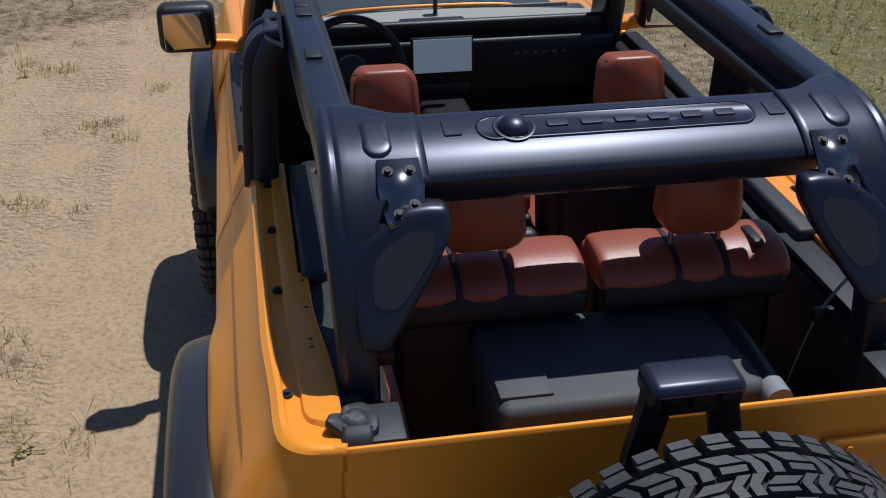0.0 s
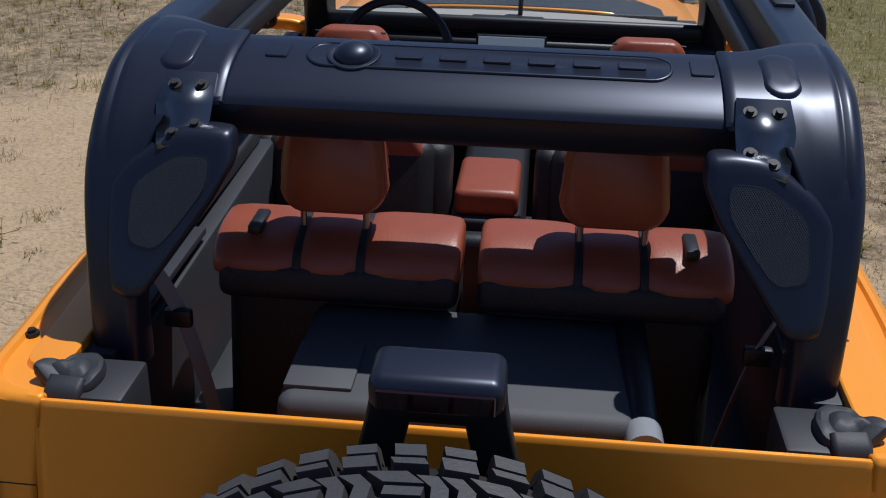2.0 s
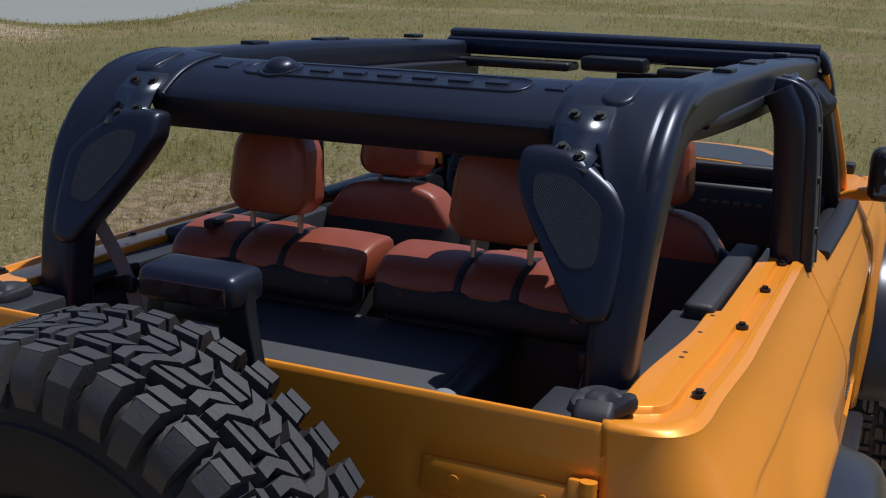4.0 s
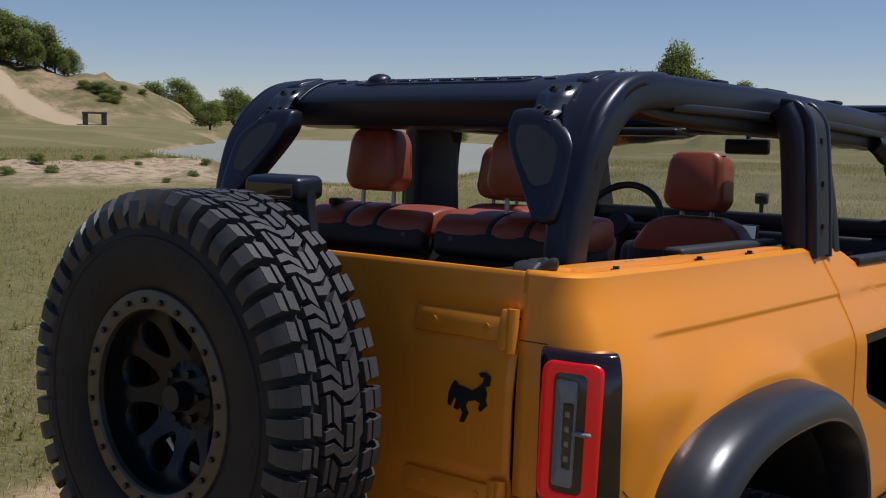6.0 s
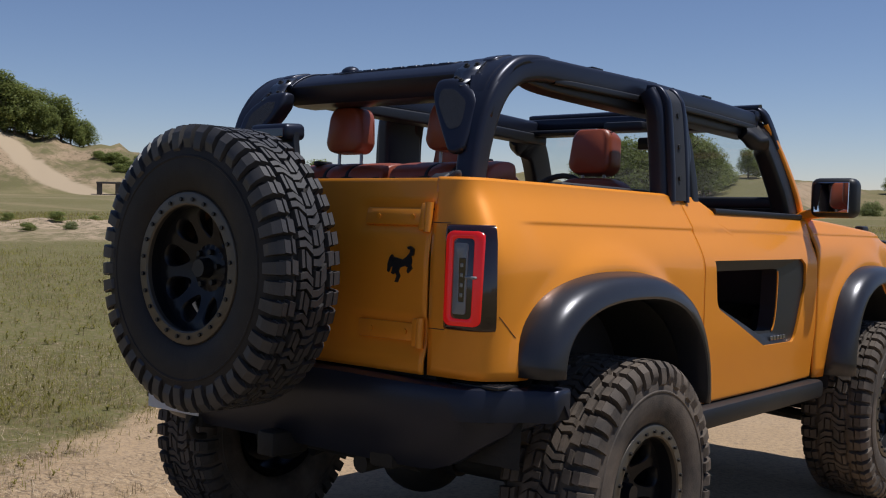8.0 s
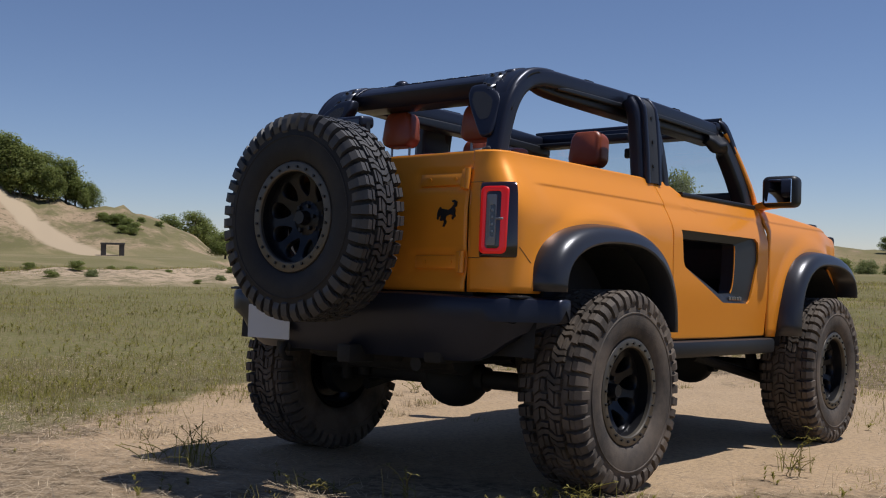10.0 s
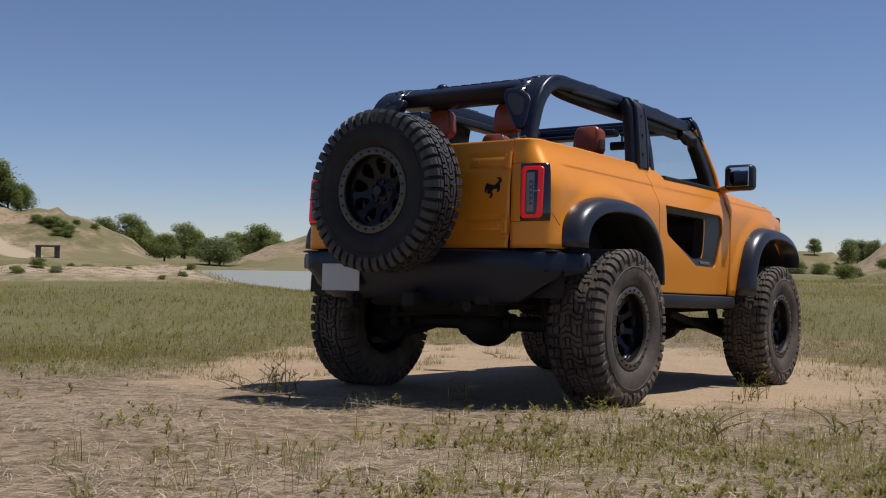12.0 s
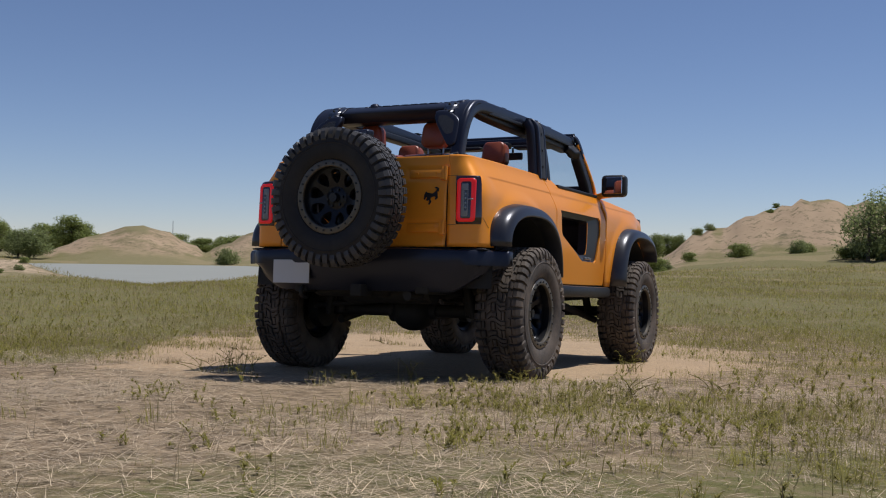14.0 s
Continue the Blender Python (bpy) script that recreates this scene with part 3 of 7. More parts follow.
def shoulder(z, crease):
    """How far the skin has moved from its widest outline to the rail: smooth, or undercut below the feature line."""
    f = smooth01(z, 1.17, 1.56) / smooth01(TOP, 1.17, 1.56)
    return f + 0.060 * crease * (1 - smooth01(z, 1.319, 1.333)) * smooth01(z, 1.18, 1.31)


def door_top(y):
    return TOP - 0.055 * smooth01(y, 0.80, 0.90)


HOLE = ((0.745, 1.208), (1.66, 1.212), (1.70, 1.19), (1.705, 1.10), (1.60, 0.862), (1.575, 0.843), (1.25, 0.845), (1.22, 0.855), (0.785, 1.02), (0.765, 1.05))


def along(poly, n):
    """n points spread over a closed outline, starting at its first corner."""
    ps = [Vector(p) for p in poly]
    ps.append(ps[0])
    acc = [0.0]
    for a, b in zip(ps, ps[1:]):
        acc.append(acc[-1] + (b - a).length)
    out = []
    for i in range(n):
        d = acc[-1] * i / n
        j = max(k for k in range(len(acc) - 1) if acc[k] <= d + 1e-9)
        out.append(ps[j].lerp(ps[j + 1], (d - acc[j]) / (acc[j + 1] - acc[j])))
    return out


def door_x(y, z):
    f = shoulder(z, 1.0)
    x = 0.879 - 0.006 * smooth01(y, 1.2, 1.85)
    o = 0.02 * (1 - smooth01(z, 0.62, 0.95)) + 0.128 * f * (1 - 0.25 * smooth01(y, 0.8, 1.8))
    return x - o


def door(s):
    outer = [(0.6545, TOP), (0.80, TOP), (0.85, 1.43), (0.90, 1.40), (1.3, 1.398), (1.78, 1.392), (1.842, 1.388), (1.845, 1.2), (1.845, 0.66), (1.25, 0.655), (0.6545, 0.655), (0.6545, 1.0)]
    N = 160
    inn = along(HOLE, N)
    mid = Vector((1.22, 1.06))
    ring_out = along(outer, 4000)
    arr = np.array([math.atan2(p.y - mid.y, p.x - mid.x) for p in ring_out])
    outs = []
    for p in inn:
        a = math.atan2(p.y - mid.y, p.x - mid.x)
        d = np.abs((arr - a + np.pi) % (2 * np.pi) - np.pi)
        outs.append(ring_out[int(d.argmin())])
    loops = []
    for f in [i / 30 for i in range(31)]:
        loop = []
        for a, b in zip(inn, outs):
            q = Vector(a).lerp(Vector(b), f)
            loop.append((door_x(q.x, q.y) * s, q.x, q.y))
        loops.append(loop)
    # the edge round the opening turns inwards
    first = [((abs(p[0]) - 0.035) * s, p[1], p[2]) for p in loops[0]]
    bm = bmesh.new()
    rings(bm, [first] + loops, True, False)
    ob = part("door", bm, PAINT, car, "orange half door with a large cut-out")
    thick(ob, 0.012)
    # dark frame set into the opening
    b2 = bmesh.new()
    inner = along(((0.775, 1.165), (1.42, 1.170), (1.43, 1.15), (1.42, 1.0), (1.40, 0.905), (1.385, 0.895), (1.25, 0.892), (1.23, 0.897), (0.805, 1.035), (0.785, 1.06)), N)
    loops = [[((door_x(p.x, p.y) - 0.012) * s, p.x, p.y) for p in inn], [((door_x(p.x, p.y) - 0.030) * s, p.x, p.y) for p in inner], [((door_x(p.x, p.y) - 0.10) * s, p.x, p.y) for p in inner]]
    rings(b2, loops, True, False)
    part("door_frame", b2, MATTDARK, ob, "dark graphite frame in the door opening")
    b2 = bmesh.new()
    run = [(1.385, 0.900), (1.404, 0.93), (1.421, 1.0), (1.430, 1.10), (1.428, 1.160)]
    sweep(b2, [((door_x(a, b) - 0.027) * s, a, b) for a, b in run], [(0.004, 0.003)] * 5, 0.002, n=2, steps=4)
    part("edge_strip", b2, PAINT, ob, "thin orange edging")
    for i in range(5):
        b2 = bmesh.new()
        block(b2, ((door_x(1.40, 0.87) - 0.014) * s, 1.36 + i * 0.034, 0.870), (0.006, 0.024, 0.018), 0.002, 1)
        part("badge_bar", b2, STEEL, ob, "small pale bar on the door badge")
    # weather strip on the waistline
    b2 = bmesh.new()
    sweep(b2, [((door_x(y, 1.39) - 0.025) * s, y, door_top(y) + 0.004) for y in (0.91, 1.2, 1.5, 1.80)], [(0.030, 0.012)] * 4, 0.008, side=(1, 0, 0))
    part("waist_strip", b2, BLACK, ob, "black rubber waist strip")
    # inner door panel
    b2 = bmesh.new()
    block(b2, (0.725 * s, 1.25, 1.28), (0.06, 1.14, 0.20), 0.02)
    block(b2, (0.785 * s, 1.25, 0.76), (0.05, 1.14, 0.18), 0.02)
    part("door_card", b2, BLACK, ob, "black inner door card")
    return ob


def front_fender(s):
    loops = []
    y = 1.858
    ys = []
    while y < 3.10:
        ys.append(y)
        y += 0.024
    for y in ys:
        drop = 0.055 * smooth01(y, 1.85, 3.1) + 0.05 * smooth01(y, 2.85, 3.1)
        x = 0.874 - 0.05 * smooth01(y, 2.7, 3.1)
        low = arch_z(y, 2.55, 0.655 if y < 2.55 else 0.86)
        loops.append(side_loop(x, y, 1, 0, 2.55, 1.0, low, 1.40 - drop, (x - 0.17, y)))
    bm = bmesh.new()
    rings(bm, mirrored(loops, s), False, False)
    return thick(part("front_fender", bm, PAINT, car, "orange painted front fender"), 0.012)


def hood():
    loops = []
    for i in range(15):
        y = 2.13 + 0.97 * i / 14
        z = 1.398 - 0.040 * smooth01(y, 1.85, 3.1) - 0.05 * smooth01(y, 2.90, 3.1)
        w = 0.705 - 0.05 * smooth01(y, 2.7, 3.1)
        loops.append([(w * u, y, z + 0.050 * (1 - abs(u) ** 2.6) + 0.022 * smooth01(abs(u), 0.66, 0.5)) for u in [j / 12 - 1 for j in range(25)]])
    bm = bmesh.new()
    rings(bm, loops, False, False)
    ob = thick(part("hood", bm, PAINT, car, "orange engine hood"), 0.01)
    # dark sheet over the hood paints in the reflection seen through the windscreen
    b2 = bmesh.new()
    patch_rows = []
    for i in range(11):
        y = 2.15 + 0.66 * i / 10
        z = 1.398 - 0.040 * smooth01(y, 1.85, 3.1)
        wide_ = 0.82 * (1 - 0.25 * smooth01(y, 2.6, 2.85))
        patch_rows.append([(0.705 * u * wide_, y - 0.10 * abs(u) ** 3 * (i / 10), z + 0.003 + 0.050 * (1 - abs(u * wide_) ** 2.6) + 0.022 * smooth01(abs(u * wide_), 0.66, 0.5)) for u in [j / 10 - 1 for j in range(21)]])
    rings(b2, patch_rows, False, False)
    part("hood_decal", b2, MATTDARK, ob, "dark patch for the reflection over the hood")
    for s in (-1, 1):
        b2 = bmesh.new()
        block(b2, (0.70 * s, 2.98, 1.36), (0.05, 0.10, 0.05), 0.012)
        part("trail_sight", b2, BLACK, ob, "black marker block on the hood")
    bm = bmesh.new()
    block(bm, (0, 3.13, 1.03), (1.6, 0.06, 0.56), 0.02)
    part("grille", bm, BLACK, car, "dark grille panel")
    bm = bmesh.new()
    block(bm, (0, 3.22, 0.72), (1.7, 0.2, 0.24), 0.04)
    part("front_bumper", bm, BLACK, car, "black front bumper")
    # cowl with wiper arms
    bm = bmesh.new()
    block(bm, (0, 2.08, 1.418), (1.36, 0.20, 0.03), 0.01)
    cowl = part("cowl", bm, BLACK, car, "black cowl below the windscreen")
    for x in (-0.42, 0.12):
        b2 = bmesh.new()
        rod(b2, (x, 2.15, 1.44), (x + 0.48, 2.11, 1.452), 0.009, 8)
        part("wiper", b2, BLACK, cowl)


def flare(s, yc, drop_rear, drop_front):
    """Wheel-arch flare: rings from the body outwards, over the lip and back in."""
    loops = []
    M = 40
    for i in range(M + 1):
        f = i / M
        a = radians(180 - 180 * f)
        c, sn = math.cos(a), math.sin(a)
        e = 2 / 2.5
        cu, su = math.copysign(abs(c) ** e, c), abs(sn) ** e
        loop = []
        for x, ry, rz in ((0.866, 0.604, 0.582), (0.874, 0.607, 0.585), (0.905, 0.604, 0.582), (0.945, 0.596, 0.574), (0.968, 0.587, 0.565), (0.984, 0.574, 0.552), (0.994, 0.557, 0.535), (1.001, 0.538, 0.516), (1.003, 0.527, 0.505), (0.999, 0.519, 0.497), (0.985, 0.516, 0.494), (0.90, 0.516, 0.494), (0.80, 0.516, 0.494)):
            yy = yc - 0.035 + (ry - (0.060 if c < 0 else 0.03)) * cu
            low = drop_rear if c < 0 else drop_front
            zz = low + (0.595 + rz - low) * su
            loop.append((x * s, yy, zz))
        loops.append(loop)
    bm = bmesh.new()
    rings(bm, loops, False, False)
    ob = thick(part("wheel_flare", bm, FLARE, car, "satin grey wheel-arch flare"), 0.006)
    # liner
    loops = []
    for i in range(25):
        a = math.pi * i / 24
        loops.append([(x * s, yc - 0.06 - 0.52 * math.cos(a), 0.60 + 0.50 * math.sin(a) ** 0.8) for x in (0.90, 0.78, 0.60, 0.50)])
    b2 = bmesh.new()
    rings(b2, loops, False, False)
    part("wheel_liner", b2, CHASSIS, ob, "black inner wheel housing")
    b2 = bmesh.new()
    prism(b2, [(yc - 0.06 - 0.52 * math.cos(math.pi * i / 16), 0.60 + 0.5 * math.sin(math.pi * i / 16)) for i in range(17)], "x", 0.49 * s, 0.51 * s)
    part("wheel_liner", b2, CHASSIS, ob)
    return ob


def tailgate():
    def gx(x, z):
        return -0.692 + 0.049 * smooth01(z, 1.17, 1.56) / smooth01(TOP, 1.17, 1.56)
    N, M = 62, 44
    loops = []
    for j in range(M + 1):
        z = 0.862 + (TOP - 0.002 - 0.862) * j / M
        loop = []
        for i in range(N + 1):
            x = -0.622 + 1.244 * i / N
            y = gx(x, z)
            # raised hinge pads and a broad recessed centre
            for zc, hz in ((1.335, 0.05), (0.985, 0.05)):
                fx = smooth01(x, 0.30, 0.345)
                fz = 1 - smooth01(abs(z - zc), hz - 0.018, hz)
                y += 0.009 * fx * fz
            y -= 0.010 * (1 - smooth01(z, 0.90, 0.935))
            loop.append((x, y, z))
        loops.append(loop)
    loops.append([(p[0], p[1] + 0.002, TOP + 0.0) for p in loops[-1]])
    loops.append([(p[0], p[1] + 0.008, TOP + 0.0005) for p in loops[-2]])
    loops.append([(p[0], p[1] + 0.013, TOP - 0.004) for p in loops[-3]])
    loops.append([(p[0], -0.61, 1.2) for p in loops[0]])
    loops.append([(p[0], -0.60, 0.9) for p in loops[0]])
    bm = bmesh.new()
    rings(bm, loops, False, False)
    ob = thick(part("tailgate", bm, PAINT, car, "orange swing tailgate with pressed hinge pads"), 0.008)
    for zc in (1.335, 0.985):
        b2 = bmesh.new()
        g = gx(0, zc)
        lean = Matrix.Rotation(-math.atan2(gx(0, zc + 0.03) - gx(0, zc - 0.03), 0.06), 4, "X")
        block(b2, (0.47, g + 0.005, zc), (0.25, 0.012, 0.055), 0.005, 2, lean)
        rod(b2, (0.607, g - 0.010, zc - 0.045), (0.607, g - 0.004, zc + 0.045), 0.013, 14)
        block(b2, (0.590, g - 0.003, zc), (0.03, 0.02, 0.085), 0.005, 2, lean)
        h = part("hinge", b2, PAINT, ob, "orange painted hinge")
        for x in (0.40, 0.54):
            b3 = bmesh.new()
            rod(b3, (x, g, zc), (x, g - 0.005, zc), 0.009, 12)
            part("bolt", b3, PAINT, h)
    # leaping-animal emblem, simplified to a dark silhouette
    b2 = bmesh.new()
    outline = [(18, 50), (28, 52), (38, 44), (36, 28), (28, 24), (32, 12), (30, 0), (34, -8), (22, -22), (18, -16), (22, -6), (12, -2), (-4, -8), (-8, -18), (-2, -30), (-10, -48), (-18, -48), (-12, -30), (-18, -20), (-22, -27), (-30, -24), (-27, -14), (-25, -4), (-32, -8), (-38, -22), (-42, -18), (-41, 2), (-36, 18), (-30, 27), (-24, 20), (-10, 18), (4, 14), (16, 22), (26, 34), (28, 42), (20, 44)]
    prism(b2, [(0.519 + u * 0.00132, 1.187 + v * 0.00112) for u, v in outline], "y", -0.690, -0.697)
    part("emblem", b2, BLACK, ob, "small black emblem silhouette")
    return ob


def tail_light(s):
    bm = bmesh.new()
    # housing follows the panel's corner, a little proud of it, its ends well rounded
    base = spread([(0.694, -0.692, 0), (0.74, -0.692, 0), (0.785, -0.688, 0), (0.815, -0.676, 0), (0.834, -0.658, 0), (0.842, -0.645, 0)], 13)
    up_ = spread([(0.655, -0.641, 0), (0.675, -0.636, 0), (0.697, -0.626, 0), (0.708, -0.616, 0), (0.716, -0.606, 0), (0.719, -0.600, 0)], 13)
    full = smooth01(TOP, 1.17, 1.56)

    def skin(k, z):
        return base[k].lerp(Vector((max(up_[k].x, base[k].x - 0.075), up_[k].y, 0)), 0.5 * smooth01(z, 1.17, 1.56) / full)

    loops = []
    for z, g in ((1.004, 0.0), (1.005, 0.006), (1.009, 0.012), (1.018, 0.016), (1.05, 0.018), (1.265, 0.018), (1.298, 0.016), (1.309, 0.012), (1.315, 0.006), (1.316, 0.0)):
        outer, inside = [], []
        for k in range(13):
            p = skin(k, z)
            t = (skin(min(k + 1, 12), z) - skin(max(k - 1, 0), z)).normalized()
            n = Vector((t.y, -t.x, 0))
            q = min(1.0, 0.5 + k / 2.0)
            outer.append(p + n * (g * q - 0.002))
            inside.append(p - n * 0.03)
        loops.append([(p.x * s, p.y, z) for p in outer + inside[::-1]])
    rings(bm, loops)
    ob = part("tail_light", bm, DARKLENS, car, "dark tail lamp with a red ring", 50)
    base_y = lambda x, z: float(np.interp(x, [skin(k, z).x for k in range(13)], [skin(k, z).y for k in range(13)]))
    face = lambda x, z, d: (x * s, base_y(min(x, 0.812), z) - 0.0180 - d, z)
    cx, cz = 0.7640, 1.158
    outer, inner = rounded(0.0620, 0.139, 0.024, 5), rounded(0.0250, 0.110, 0.010, 5)
    b2 = bmesh.new()
    loops = []
    for f, d in ((0.0, -0.006), (0.02, 0.001), (0.12, 0.0035), (0.62, 0.0035), (0.74, 0.0005), (0.76, -0.006)):
        loops.append([face(cx + a[0] * (1 - f) + b[0] * f, cz + a[1] * (1 - f) + b[1] * f, d) for a, b in zip(outer, inner)])
    rings(b2, loops, True, False)
    part("red_lens", b2, REDL, ob, "bright red lens ring", 50)
    b2 = bmesh.new()
    plate = rounded(0.0400, 0.122, 0.010, 5)
    rings(b2, [[face(cx + u, cz + v, d) for u, v in plate] for d in (-0.006, -0.0006)])
    part("inner_lens", b2, DEEPRED, ob, "deep red inner lens")
    b2 = bmesh.new()
    outer, slot = rounded(0.0225, 0.104, 0.007, 3), rounded(0.0095, 0.062, 0.004, 3)
    loops = []
    for f, d in ((0.0, -0.006), (0.0, 0.0005), (0.10, 0.0020), (0.90, 0.0020), (1.0, -0.0010), (1.0, -0.006)):
        loops.append([face(cx - 0.006 + a[0] * (1 - f) + (b[0] + 0.008) * f, cz + a[1] * (1 - f) + (b[1] - 0.004) * f, d) for a, b in zip(outer, slot)])
    rings(b2, loops, True, False)
    part("clear_lens", b2, GREYLENS, ob, "grey clear lens")
    b2 = bmesh.new()
    block(b2, face(cx + 0.002, cz - 0.004, -0.005), (0.024, 0.012, 0.13), 0.002, 1)
    part("reversing_light", b2, DARKLENS, ob, "dark reversing lamp")
    for i in range(4):
        b2 = bmesh.new()
        block(b2, face(cx + 0.0015, cz - 0.048 + i * 0.029, -0.0015), (0.011, 0.010, 0.013), 0.002, 1)
        part("reflector", b2, STEEL, ob, "small bright reflector")
    b2 = bmesh.new()
    block(b2, face(cx + 0.031, cz + 0.004, 0.0005), (0.040, 0.014, 0.009), 0.003, 1)
    part("divider", b2, GREYLENS, ob, "grey divider in the red ring")
    return ob


def rear_bumper():
    loops = []
    xs = [-1 + i / 20 for i in range(41)]
    for u in xs:
        x = 0.985 * u
        a = abs(u)
        back = -0.765 + 0.045 * smooth01(a, 0.45, 0.85) + 0.17 * smooth01(a, 0.80, 1.0)
        top = 0.855 - 0.01 * smooth01(a, 0.3, 0.8)
        bot = 0.572 + 0.175 * smooth01(a, 0.62, 1.0)
        front = -0.60 + 0.14 * smooth01(a, 0.8, 0.9)
        loops.append([(x, front, top - 0.004), (x, back + 0.035, top), (x, back + 0.01, top - 0.008), (x, back, top - 0.03), (x, back + 0.004, top - 0.10), (x, back + 0.05, bot + 0.05), (x, back + 0.085, bot), (x, front, bot)])
    for end, src in ((0, loops[0]), (1, loops[-1])):
        cy, cz = sum(p[1] for p in src) / 8, sum(p[2] for p in src) / 8
        for grow, k in ((1.006, 0.95), (1.012, 0.84), (1.015, 0.66)):
            tip = [(p[0] * grow, cy + (p[1] - cy) * k, cz + (p[2] - cz) * k) for p in src]
            loops.insert(0, tip) if end == 0 else loops.append(tip)
    bm = bmesh.new()
    rings(bm, loops)
    ob = part("rear_bumper", bm, SATIN, car, "black steel rear bumper")
    for s in (-1, 1):
        b2 = bmesh.new()
        block(b2, (0.80 * s, -0.625, 0.846), (0.17, 0.10, 0.010), 0.004)
        pad_ = part("step_pad", b2, BLACK, ob, "ribbed black step pad")
        for i in range(5):
            b3 = bmesh.new()
            block(b3, (0.80 * s, -0.660 + i * 0.018, 0.852), (0.15, 0.006, 0.005), 0.002, 1)
            part("rib", b3, BLACK, pad_)
    b2 = bmesh.new()
    block(b2, (-0.500, -0.757, 0.692), (0.290, 0.006, 0.158), 0.002, 1)
    part("number_plate", b2, WHITE, ob, "blank white licence plate")
    b2 = bmesh.new()
    block(b2, (0.02, -0.70, 0.575), (0.08, 0.16, 0.08), 0.008)
    part("tow_hitch", b2, CHASSIS, ob, "black tow hitch")
    b2 = bmesh.new()
    sweep(b2, [(-0.44, -0.66, 0.60), (-0.44, -0.705, 0.585), (-0.44, -0.720, 0.555), (-0.44, -0.700, 0.525), (-0.44, -0.660, 0.520)], [(0.014, 0.012)] * 5, 0.009, side=(1, 0, 0))
    part("tow_hook", b2, CHASSIS, ob, "black tow hook")
    return ob


